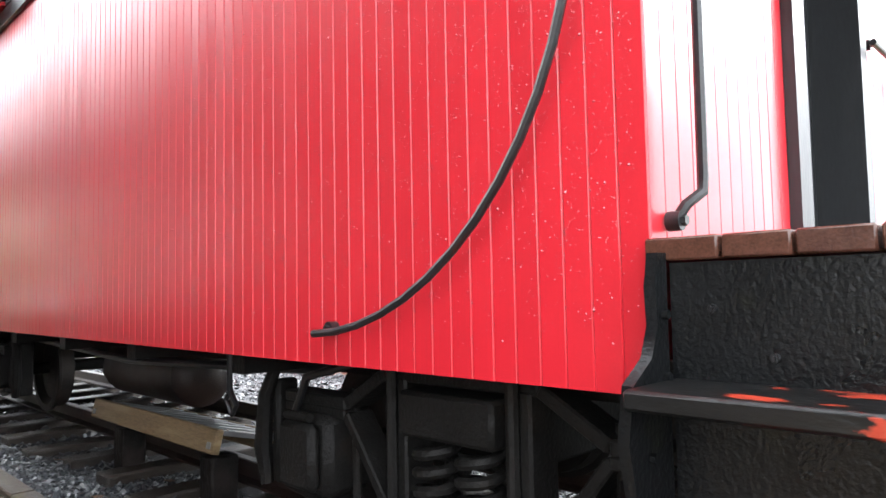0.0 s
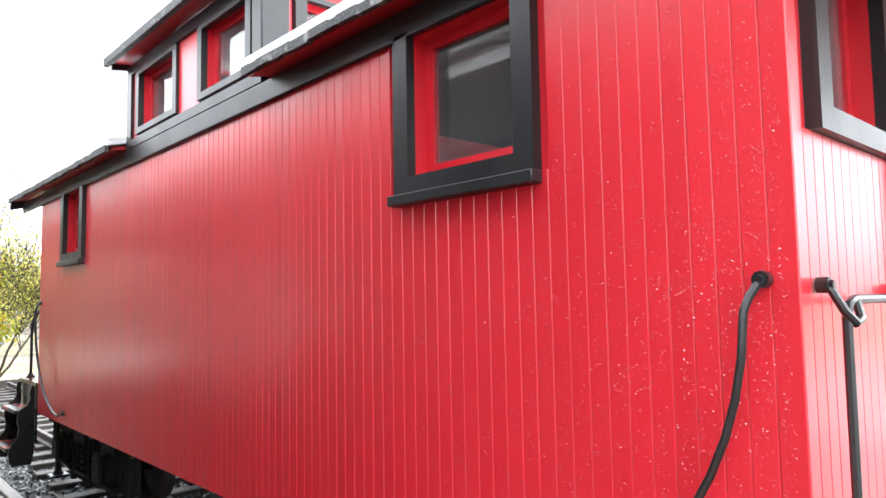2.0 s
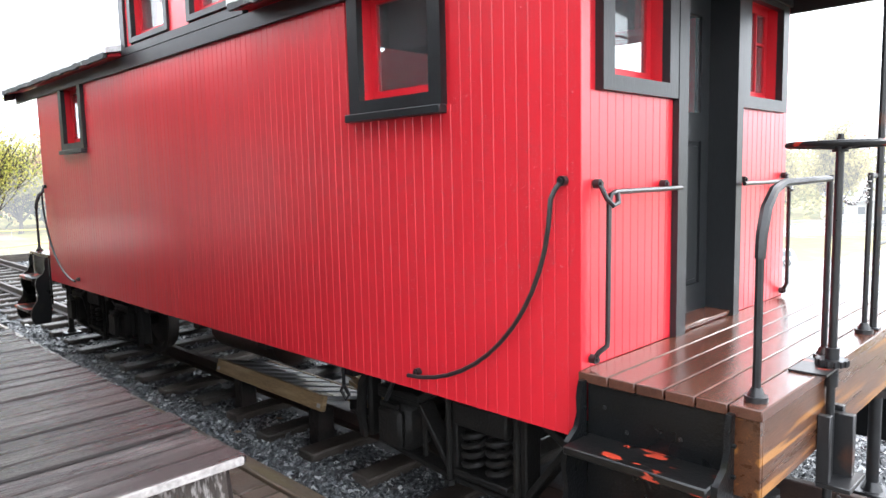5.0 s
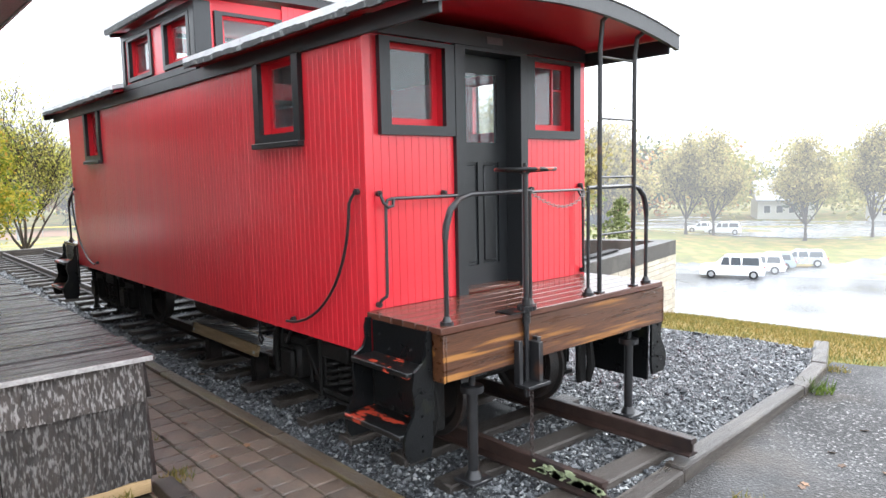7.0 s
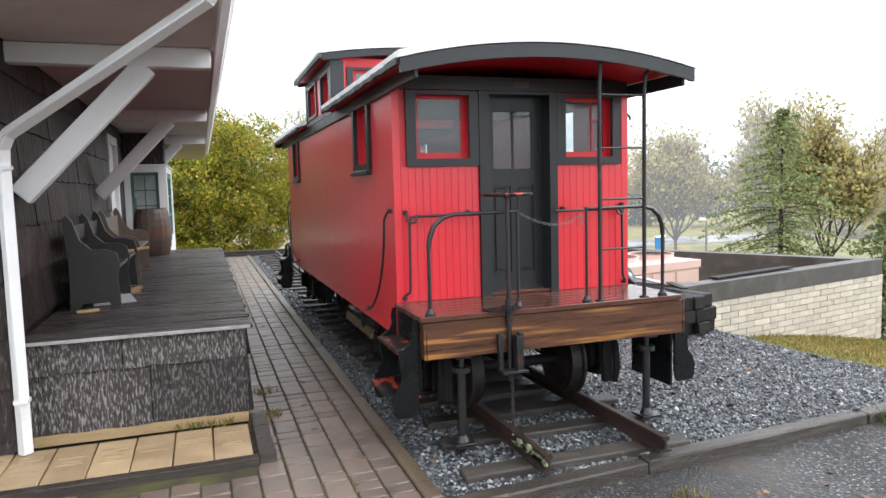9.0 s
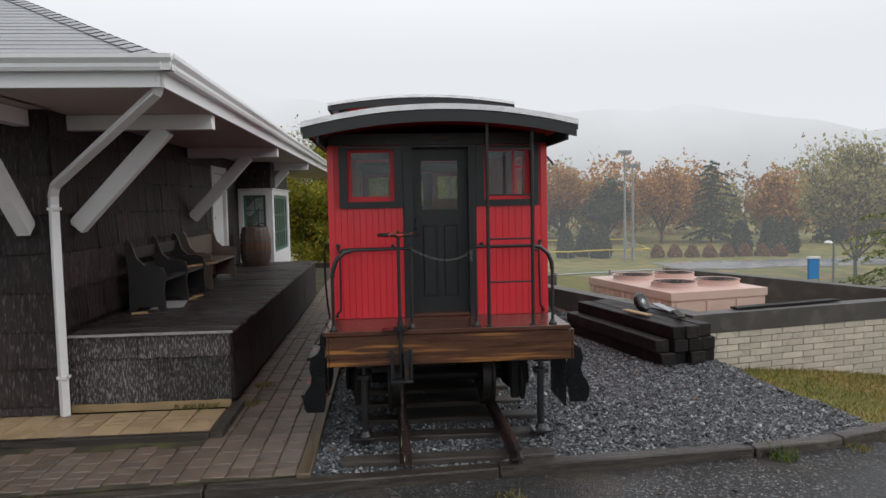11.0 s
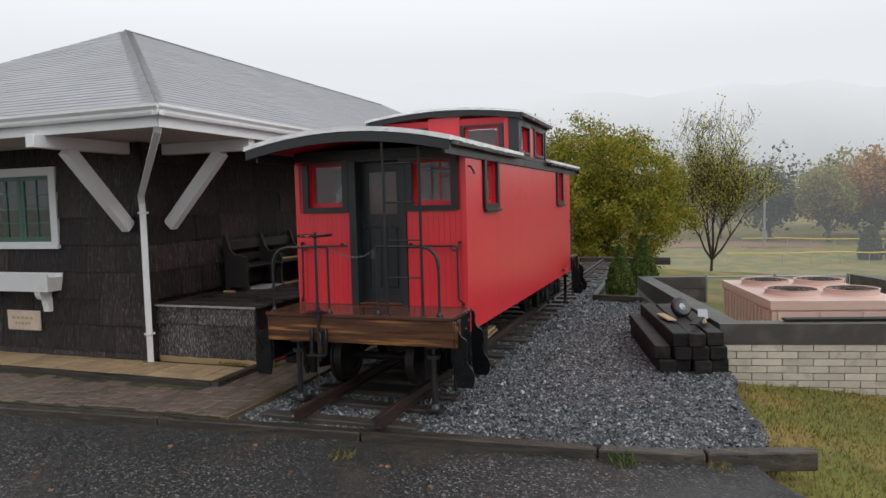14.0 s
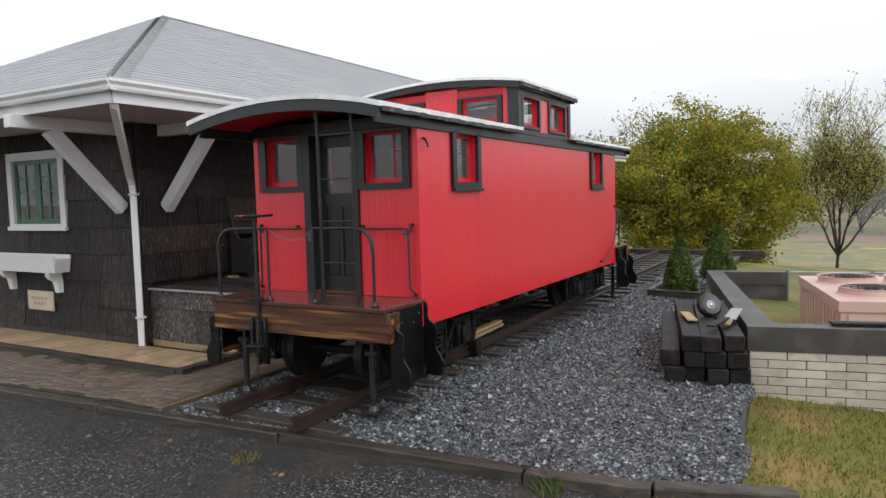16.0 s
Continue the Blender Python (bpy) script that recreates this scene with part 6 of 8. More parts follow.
# grated ramp and lumber under the car
WEATHERED = material("weathered_yellow_board", (0.25, 0.17, 0.085), rough=0.55, vary=0.4, scale=3, fine=40, bump=0.4, stretch=(5, 0.6, 5), second=(0.38, 0.29, 0.17), patch=0.6, patch_scale=3)
ramp = thing("wooden_ramp", (1.77, 3.75, 0.1), "black-slatted ramp with yellowed side boards leaning on the rail", "ramp")
RM = Matrix.Translation((1.775, 3.74, 0.375)) @ Matrix.Rotation(radians(14), 4, "Y")
for x, zl in ((-0.24, -0.055), (0.24, -0.05)):
    bm = B(x - 0.02, x + 0.02, -0.76, 0.76, zl, 0.055, bevel=0.005)
    bmesh.ops.transform(bm, matrix=RM, verts=bm.verts)
    side = part("side_board", bm, WEATHERED, ramp, "weathered yellow side board")
    for e in (-0.74, 0.70):
        bm = B(x - 0.024, x + 0.024, e, e + 0.04, -0.035, -0.005, bevel=0.003)
        bmesh.ops.transform(bm, matrix=RM, verts=bm.verts)
        part("bolt_plate", bm, STEEL, side, "small steel bolt plate")
for k in range(8):
    y = -0.755 + k * 0.19
    bm = B(-0.218, 0.218, y + 0.008, y + 0.15, 0.028, 0.05, bevel=0.004)
    bmesh.ops.transform(bm, matrix=RM, verts=bm.verts)
    slat = part("slat", bm, STEP_BLACK, ramp, "black slat")
    bm = B(-0.218, 0.218, y, y + 0.0075, 0.03, 0.054, bevel=0.002)
    bmesh.ops.transform(bm, matrix=RM, verts=bm.verts)
    part("nosing", bm, STEEL, slat, "pale metal edge")
for y in (3.15, 4.25):
    solid("cribbing", B(1.60, 1.74, y, y + 0.13, 0.04, 0.325, bevel=0.01), CREOSOTE, "dark timber block under the ramp", "block")
for k, (x0, y0, x1, y1, z) in enumerate(((2.86, 2.6, 2.78, 3.9, 0.33), (2.98, 2.7, 2.92, 3.8, 0.33), (2.92, 2.65, 2.87, 3.85, 0.367), (2.15, 3.0, 2.3, 3.7, 0.36), (2.0, 2.8, 2.2, 3.5, 0.34))):
    bm = bmesh.new()
    beam(bm, (x0, y0, z), (x1, y1, z), 0.10, 0.035, 0.003)
    solid("lumber", bm, RAWWOOD, "loose yellow board stacked under the car", "board", "boards under the car")
solid("cribbing", B(2.70, 3.06, 2.75, 2.9, 0.09, 0.312, bevel=0.01), CREOSOTE, "dark timber block under loose boards", "block")
solid("cribbing", B(1.95, 2.35, 3.1, 3.25, 0.09, 0.32, bevel=0.01), CREOSOTE, "dark timber block under loose boards", "block")


# ---- plants ----
def leaf_cloud(pts, size, rng, flat=0.5):
    """One small folded leaf card of four corners at each point, turned at random."""
    n = len(pts)
    a = rng.normal(size=(n, 3))
    a /= np.linalg.norm(a, axis=1)[:, None]
    b = rng.normal(size=(n, 3))
    b[:, 2] *= flat
    b -= a * (a * b).sum(1)[:, None]
    b /= np.linalg.norm(b, axis=1)[:, None]
    s = size * rng.uniform(0.6, 1.35, n)[:, None]
    v = np.stack([pts - a * s, pts + b * s * 0.55, pts + a * s, pts - b * s * 0.55], 1)
    f = np.arange(n * 4).reshape(n, 4)
    return v.reshape(-1, 3), f


def cloud_mesh(name, v, f, mat):
    me = bpy.data.meshes.new(name)
    me.from_pydata(v.tolist(), [], f.tolist())
    me.materials.append(mat)
    return me


def limbs(rng, height, spread, trunk_h, r0, levels=4, forks=4, lean=0.0):
    """Branch paths (points, radii) of a tree, root at the origin, and the tips."""
    paths, tips = [], []

    def grow(p, d, ln, r, lev):
        pts, rad = [p.copy()], [r]
        k = 4
        for i in range(k):
            d = (d + np.array([rng.normal(0, 0.13), rng.normal(0, 0.13), rng.normal(0.04, 0.08)])).astype(float)
            d /= np.linalg.norm(d)
            p = p + d * ln / k
            pts.append(p.copy())
            rad.append(r * (1 - 0.55 * (i + 1) / k))
            if lev < levels and i >= 1:
                for _ in range(forks if i > 1 else forks - 1):
                    if rng.random() < 0.62:
                        a = rng.uniform(0, 2 * math.pi)
                        out = np.array([math.cos(a) * spread, math.sin(a) * spread, rng.uniform(0.1, 0.75)])
                        nd = d * 0.55 + out
                        grow(p, nd / np.linalg.norm(nd), ln * rng.uniform(0.5, 0.75), rad[-1] * 0.62, lev + 1)
        paths.append((pts, rad))
        if lev >= levels - 1:
            tips.extend(pts[1:])
    pts, rad = [np.zeros(3)], [r0 * 1.35]
    p = np.zeros(3)
    for i in range(3):
        p = p + np.array([rng.normal(lean, 0.05), rng.normal(0, 0.05), trunk_h / 3])
        pts.append(p.copy())
        rad.append(r0 * (1 - 0.12 * (i + 1)))
    paths.append((pts, rad))
    n0 = forks + 1
    for k in range(n0):
        a = 2 * math.pi * k / n0 + rng.uniform(-0.4, 0.4)
        d = np.array([math.cos(a) * spread * 0.8, math.sin(a) * spread * 0.8, rng.uniform(0.5, 1.0)])
        grow(p, d / np.linalg.norm(d), (height - trunk_h) * rng.uniform(0.42, 0.55), r0 * 0.6, 1)
    grow(p, np.array([0.05, 0.02, 1.0]), (height - trunk_h) * 0.6, r0 * 0.7, 1)
    return paths, np.array(tips)


def tree(name, at, label, height, spread, trunk_h, r0, leaves, leaf, mat, seed, levels=4, forks=4, fuzz=0.5, group="", fit=None, dome=0.0, clumps=850):
    rng = np.random.default_rng(seed)
    paths, tips = limbs(rng, height, spread, trunk_h, r0, levels, forks)
    span = np.array([1.0, 1.0, 1.0])
    top = max(p[2] for pts, _ in paths for p in pts)
    wide = max(math.hypot(p[0], p[1]) for pts, _ in paths for p in pts)
    if fit:
        span = np.array([fit / wide, fit / wide, 1.0])
    span[2] = (height - 0.3) / top
    th = thing(name, at, label, "tree", group)
    bm = bmesh.new()
    for pts, rad in paths:
        tube(bm, [Vector(np.asarray(p) * span) + Vector(at) for p in pts], [max(0.012, r) for r in rad], 6 if rad[0] > 0.05 else 4)
    part("trunk", bm, TRUNK, th, "dark bark trunk and limbs")
    if leaves:
        idx = rng.integers(0, len(tips), leaves)
        pts = tips[idx] * span + rng.normal(0, fuzz, (leaves, 3)) * np.array([1, 1, 0.75])
        if dome:
            k = int(leaves * dome)
            u = rng.normal(size=(k, 3))
            u /= np.linalg.norm(u, axis=1)[:, None]
            lump = 0.9 + 0.13 * np.sin(5 * u[:, 0] + 2) * np.cos(6 * u[:, 1]) + 0.1 * np.sin(9 * u[:, 2] + 4 * u[:, 0])
            # leaves gathered in hanging clumps, with gaps of shade between them
            c = rng.integers(0, min(k, clumps), k)
            shell = u * (lump * rng.uniform(0.45, 1, k) ** 0.45)[:, None] * np.array([fit, fit, height * 0.46]) + np.array([0, 0, height * 0.5])
            pts[:k] = shell[c] + rng.normal(0, 1, (k, 3)) * np.array([0.34, 0.34, 0.2])
            pts[:, 2] = np.maximum(pts[:, 2], 0.9 + rng.uniform(0, 0.8, leaves))
        pts = pts + np.array(at)
        v, f = leaf_cloud(pts, leaf, rng)
        ob = new("crown", cloud_mesh("crown", v, f, mat))
        ob.parent = th
        ob.matrix_parent_inverse = th.matrix_basis.inverted()
        tagged(ob, "leafy crown")
    return th


LEAF_YG = island_material("yellow_green_leaf", [(0.0, (0.075, 0.115, 0.012)), (0.35, (0.18, 0.22, 0.018)), (0.65, (0.33, 0.30, 0.026)), (0.88, (0.46, 0.34, 0.04)), (1.0, (0.36, 0.17, 0.035))], rough=0.6, translucent=0.5)
LEAF_OLIVE = island_material("olive_leaf", [(0.0, (0.16, 0.17, 0.05)), (0.5, (0.28, 0.26, 0.08)), (1.0, (0.40, 0.34, 0.12))], rough=0.7, translucent=0.45)
# yellowing leaves, made paler so that haze is painted into the colour
LEAF_HAZED = island_material("hazed_yellowing_leaf", [(0.0, (0.24, 0.22, 0.09)), (0.5, (0.38, 0.33, 0.12)), (1.0, (0.50, 0.40, 0.17))], rough=0.8, translucent=0.5)
LEAF_GOLD = island_material("thin_yellow_green_leaf", [(0.0, (0.22, 0.25, 0.05)), (0.5, (0.42, 0.41, 0.08)), (1.0, (0.58, 0.50, 0.14))], rough=0.7, translucent=0.5)
LEAF_RED = island_material("russet_leaf", [(0.0, (0.16, 0.075, 0.035)), (0.5, (0.27, 0.13, 0.05)), (1.0, (0.36, 0.19, 0.075))], rough=0.8, translucent=0.3)
LEAF_ORANGE = island_material("orange_leaf", [(0.0, (0.28, 0.12, 0.04)), (0.5, (0.45, 0.21, 0.05)), (1.0, (0.55, 0.32, 0.08))], rough=0.8, translucent=0.3)
LEAF_DARK = island_material("dark_green_leaf", [(0.0, (0.028, 0.042, 0.02)), (0.6, (0.055, 0.078, 0.032)), (1.0, (0.10, 0.12, 0.05))], rough=0.8, translucent=0.2)
LEAF_SHRUB = island_material("bright_arborvitae", [(0.0, (0.04, 0.07, 0.012)), (0.6, (0.09, 0.135, 0.022)), (1.0, (0.17, 0.21, 0.035))], rough=0.7, translucent=0.3)
NEEDLE = island_material("hemlock_needle", [(0.0, (0.13, 0.16, 0.065)), (0.6, (0.25, 0.29, 0.115)), (1.0, (0.40, 0.42, 0.19))], rough=0.8, translucent=0.45)

tree("maple_tree", (-0.1, 37.0, ground_z(-0.1, 37.0) - 0.1), "broad yellow-green autumn maple with a low dark trunk", 11.3, 1.15, 1.5, 0.34, 105000, 0.092, LEAF_YG, 7, 4, 4, 0.3, fit=6.2, dome=0.7)
tree("locust_tree", (7.13, 45.3, ground_z(7.13, 45.3) - 0.1), "slender thin-leaved yellowing tree beside the field", 9.5 - ground_z(7.13, 45.3), 0.75, 3.2, 0.14, 11000, 0.085, LEAF_GOLD, 12, 4, 4, 0.3, fit=5.2)
# sparse trees on the lawn beside the parking lot
for k, (x, y, h) in enumerate(((81.5, 43.5, 14.0), (84.0, 41.0, 14.5), (86.0, 30.5, 13.5), (95.0, 26.0, 15.5), (44.5, 35.0, 15.0), (49.0, 45.0, 16.0), (40.0, 47.0, 13.0), (56.0, 38.0, 15.0))):
    tree("lawn_tree", (x, y, ground_z(x, y) - 0.1), "thin-leaved misty tree on the lawn by the lot", h, 0.8, 2.6, 0.2, 12000, 0.19, LEAF_HAZED, 40 + k, 4, 4, 0.5, "lawn trees", fit=5.5)


def conifer(name, at, label, h, r, n, leaf, mat, seed, group="", droop=0.25, open_=0.5):
    rng = np.random.default_rng(seed)
    th = thing(name, at, label, "tree", group)
    part("trunk", rod(bmesh.new(), at, (at[0], at[1], at[2] + h * 0.97), 0.02 * h, 0.02, 8), TRUNK, th)
    t = rng.uniform(0.06, 1, n) ** 1.0
    a = rng.integers(0, 9, n) * 0.698 + np.floor(t * 14) * 2.4 + rng.normal(0, 0.10, n)
    reach = 0.62 + 0.38 * np.sin(3.1 * a + 5.0 * np.floor(t * 14) + seed) * np.cos(1.7 * np.floor(t * 14) + a)
    rr = r * (1 - t) ** 0.7 * reach * rng.uniform(0.1, 1, n) ** open_
    z = h * t - rr * droop + rng.normal(0, 0.03 * r, n)
    pts = np.stack([at[0] + rr * np.cos(a), at[1] + rr * np.sin(a), at[2] + z], 1)
    v, f = leaf_cloud(pts, leaf, rng, 0.35)
    ob = new("foliage", cloud_mesh("foliage", v, f, mat))
    ob.parent = th
    ob.matrix_parent_inverse = th.matrix_basis.inverted()
    return th


def bough_tree(name, at, label, h, r, boughs, sprays, leaf, mat, seed, group="", power=0.8):
    """An open evergreen: a straight stem with drooping boughs of uneven length, each carrying flat sprays of needles."""
    rng = np.random.default_rng(seed)
    th = thing(name, at, label, "tree", group)
    bm = bmesh.new()
    rod(bm, at, (at[0], at[1], at[2] + h * 0.98), 0.016 * h, 0.02, 8)
    pts = []
    for k in range(boughs):
        t = 0.05 + 0.94 * ((k + rng.uniform(0, 1)) / boughs)
        a = 2.39996 * k + rng.normal(0, 0.3)
        ln = r * (1 - t) ** power * rng.uniform(0.45, 1.15) + 0.15
        up = rng.uniform(-0.05, 0.3)
        line = []
        for q in (0.0, 0.35, 0.7, 1.0):
            line.append(np.array([at[0] + ln * q * math.cos(a), at[1] + ln * q * math.sin(a), at[2] + h * t + ln * (up * q - 0.42 * q * q + 0.1 * q ** 4)]))
        tube(bm, [Vector(p) for p in line], [0.035 * (1 - t) + 0.012, 0.02, 0.012, 0.006], 4)
        m = max(6, int(sprays * (0.3 + ln / r)))
        q = rng.uniform(0.12, 1.04, m)
        side = rng.normal(0, 1, m) * 0.20 * ln * np.clip(1.15 - q, 0.2, 1) * np.clip(q * 3, 0.2, 1)
        p = np.stack([at[0] + ln * q * math.cos(a) - side * math.sin(a), at[1] + ln * q * math.sin(a) + side * math.cos(a), at[2] + h * t + ln * (up * q - 0.42 * q * q + 0.1 * q ** 4) - 0.22 * np.abs(side) + rng.normal(0, 0.05, m)], 1)
        pts.append(p)
    part("trunk", bm, TRUNK, th, "dark stem and boughs")
    v, f = leaf_cloud(np.concatenate(pts), leaf, rng, 0.35)
    ob = new("foliage", cloud_mesh("foliage", v, f, mat))
    ob.parent = th
    ob.matrix_parent_inverse = th.matrix_basis.inverted()
    return th


bough_tree("hemlock_tree", (22.0, 17.2, ground_z(22, 17.2) - 0.1), "soft green open hemlock behind the brick enclosure", 9.3, 5.4, 190, 95, 0.085, NEEDLE, 3)
bough_tree("hemlock_tree", (25.0, 15.0, ground_z(25, 15) - 0.1), "low soft green hemlock behind the brick enclosure", 6.0, 2.4, 100, 80, 0.085, NEEDLE, 4)
bough_tree("pine_tree", (52.1, 97.4, ground_z(52.1, 97.4) - 0.1), "tall dark layered pine among the far trees", 12.8, 6.5, 46, 110, 0.26, LEAF_DARK, 5, power=0.55)
conifer("spruce_tree", (68, 92, ground_z(68, 92) - 0.1), "dark spruce among the far trees", 12.0, 3.5, 5000, 0.3, LEAF_DARK, 6)


def cone_shrub(name, at, label, h, r, n, leaf, mat, seed, group="", power=0.75):
    rng = np.random.default_rng(seed)
    th = thing(name, at, label, "shrub", group)
    part("stem", rod(bmesh.new(), at, (at[0], at[1], at[2] + h * 0.9), 0.05 * r, 0.01, 6), TRUNK, th)
    t = rng.uniform(0, 1, n)
    a = rng.uniform(0, 2 * math.pi, n)
    prof = np.minimum(1.0, 0.75 + t * 1.2) * (1 - t) ** power
    rr = r * prof * (0.72 + 0.3 * rng.uniform(0, 1, n)) * (1 + 0.06 * np.sin(5 * a + 9 * t))
    pts = np.stack([at[0] + rr * np.cos(a), at[1] + rr * np.sin(a), at[2] + h * t], 1)
    v, f = leaf_cloud(pts, leaf, rng, 1.6)
    ob = new("foliage", cloud_mesh("foliage", v, f, mat))
    ob.parent = th
    ob.matrix_parent_inverse = th.matrix_basis.inverted()
    return th


cone_shrub("arborvitae", (4.32, 9.75, 0.04), "small cone-shaped bright green arborvitae in a timber bed", 1.25, 0.40, 7000, 0.042, LEAF_SHRUB, 1, "arborvitae")
cone_shrub("arborvitae", (4.66, 12.75, -0.1), "small cone-shaped bright green arborvitae in a timber bed", 1.42, 0.50, 7000, 0.048, LEAF_SHRUB, 2, "arborvitae")
bm = bmesh.new()
beam(bm, (3.82, 9.2, 0.09), (3.62, 17.5, 0.09), 0.12, 0.2, 0.01)
solid("bed_edging", bm, CURB, "dark timber edging of the shrub bed", "edging")
bm = bmesh.new()
beam(bm, (3.89, 9.2, 0.09), (4.88, 9.05, 0.09), 0.12, 0.2, 0.01)
solid("bed_edging", bm, CURB, "dark timber edging of the shrub bed", "edging")
for k, (x, y, h) in enumerate(((23.1, 74.8, 3.5), (27.05, 73.7, 4.0), (26.2, 77.0, 4.0), (44.5, 74.0, 4.2), (48.0, 73.5, 4.6), (51.0, 75.0, 4.4))):
    cone_shrub("field_arborvitae", (x, y, ground_z(x, y) - 0.1), "tall dark rounded evergreen shrub on the field", h, h * 0.36, 2200, 0.2, LEAF_DARK, 60 + k, "field evergreens", 0.4)
for k in range(8):
    x, y = 33.5 + k * 2.0, 72.5 - 0.25 * k
    cone_shrub("round_shrub", (x, y, ground_z(x, y) - 0.05), "low rounded russet shrub in a row", 1.5, 0.95, 700, 0.16, LEAF_RED, 80 + k, "russet shrubs", 0.45)
for k, (x, y) in enumerate(((13.5, 22.0), (15.5, 21.0), (17.5, 21.5), (19.0, 20.5))):
    cone_shrub("barberry_shrub", (x, y, ground_z(x, y) - 0.05), "loose reddish shrub beyond the enclosure", 1.15, 1.3, 700, 0.09, LEAF_RED, 90 + k, "reddish shrubs", 0.5)

# far woods: joined clumps of leaves on leaning stems, each crown with its own outline
rw = np.random.default_rng(77)
woods = {}
for k in range(230):
    az = radians(rw.uniform(-42, 92))
    d = rw.uniform(112, 170)
    x, y = 4 + d * math.sin(az), -5 + d * math.cos(az)
    h = rw.uniform(9, 15) + (1 if az > radians(38) else 0)
    w = h * rw.uniform(0.32, 0.45)
    kind = rw.choice(4, p=(0.4, 0.08, 0.2, 0.32)) if az < radians(40) else rw.choice(4, p=(0.75, 0.05, 0.1, 0.1))
    mat = (LEAF_OLIVE, LEAF_RED, LEAF_ORANGE, LEAF_DARK)[kind]
    n = 620
    u = rw.normal(size=(n, 3))
    u /= np.linalg.norm(u, axis=1)[:, None]
    lump = 1 + 0.25 * np.sin(3 * u[:, 0] * 2 + k) * np.cos(4 * u[:, 1] + 2 * k) + rw.normal(0, 0.1, n)
    pts = u * (lump * rw.uniform(0.55, 1, n) ** 0.4)[:, None] * np.array([w, w, h * 0.42])
    pts += np.array([x, y, ground_z(x, y) + h * 0.55])
    v, f = leaf_cloud(pts, 0.42, rw)
    woods.setdefault(kind, ([], [], [0], mat))
    V, F, c, _ = woods[kind]
    V.append(v)
    F.append(f + c[0])
    c[0] += len(v)
for kind, (V, F, c, mat) in woods.items():
    tagged(new("far_woods", cloud_mesh("far_woods", np.concatenate(V), np.concatenate(F), mat)), "mixed autumn woods far off in the mist", "woods", "", "stuff")
for k, (x, y, h, mat, s) in enumerate(((44.2, 97.5, 13.5, LEAF_ORANGE, 5.6), (30.9, 108.0, 14.0, LEAF_ORANGE, 5.5), (36.5, 100.0, 11.0, LEAF_DARK, 4.5), (24.0, 104.0, 12.0, LEAF_OLIVE, 5.0), (17.0, 110.0, 12.0, LEAF_DARK, 5.0), (61.0, 95.0, 11.0, LEAF_ORANGE, 4.5), (10.0, 112.0, 12.0, LEAF_OLIVE, 5.0), (72.0, 88.0, 10.0, LEAF_OLIVE, 4.5))):
    tree("field_tree", (x, y, ground_z(x, y) - 0.1), "misty autumn tree at the far edge of the field", h, 1.0, 2.0, 0.3, 12000, 0.22, mat, 100 + k, 4, 4, 0.6, "field-edge trees", fit=s)

# ---- far setting: road, lots, hills and glowing haze shells ----
def lot_uv(x, y):
    return (x + 1.3) * 0.9 + (y + 3) * 0.44, (x + 1.3) * 0.44 - (y + 3) * 0.9


def in_lot(x, y):
    u, v = lot_uv(x, y)
    return 28 < u < 68 + 1.3 * max(0.0, v - 6) and v > -7 and u < 88 and x > 22


def in_lot_b(x, y):
    u, v = lot_uv(x, y)
    return 96 < u < 128 and -25 < v < 60


xs = steps((20, 140, 1.25))
ys = steps((-60, 90, 1.25))
structure("parking_lot", draped(bmesh.new(), xs, ys, 0.05, lambda x, y: in_lot(x, y) or in_lot_b(x, y)), LOT, "wide wet asphalt parking lot")
structure("park_road", draped(bmesh.new(), steps((30, 120, 2)), steps((58, 66, 2)), 0.05), LOT, "wet road past the playing field")
INFIELD = material("ball_field_clay", (0.21, 0.12, 0.07), rough=0.9, vary=0.2)
structure("infield", draped(bmesh.new(), steps((2, 22, 2)), steps((92, 104, 2)), 0.05), INFIELD, "pale clay infield")

YELLOW = material("yellow_fence_cap", (0.55, 0.40, 0.04), rough=0.5, vary=0.1)
for k, (p, q) in enumerate((((9.0, 66.0), (32.0, 71.0)), ((12.0, 92.0), (36.0, 90.0)), ((32.0, 71.0), (34.0, 84.0)))):
    fence = thing("field_fence", (p[0], p[1], ground_z(*p)), "chain-link ball-field fence with a yellow top cap", "fence", "ball-field fences")
    n = 9
    pts = [(p[0] + (q[0] - p[0]) * i / n, p[1] + (q[1] - p[1]) * i / n) for i in range(n + 1)]
    for x, y in pts:
        part("post", rod(bmesh.new(), (x, y, ground_z(x, y) - 0.1), (x, y, ground_z(x, y) + 1.2), 0.035, n=6), STEEL, fence)
    part("top_cap", tube(bmesh.new(), [(x, y, ground_z(x, y) + 1.2) for x, y in pts], 0.075, 6), YELLOW, fence, "yellow plastic cap")
GREYPOLE = material("pole_grey", (0.22, 0.23, 0.23), rough=0.6, vary=0.2)
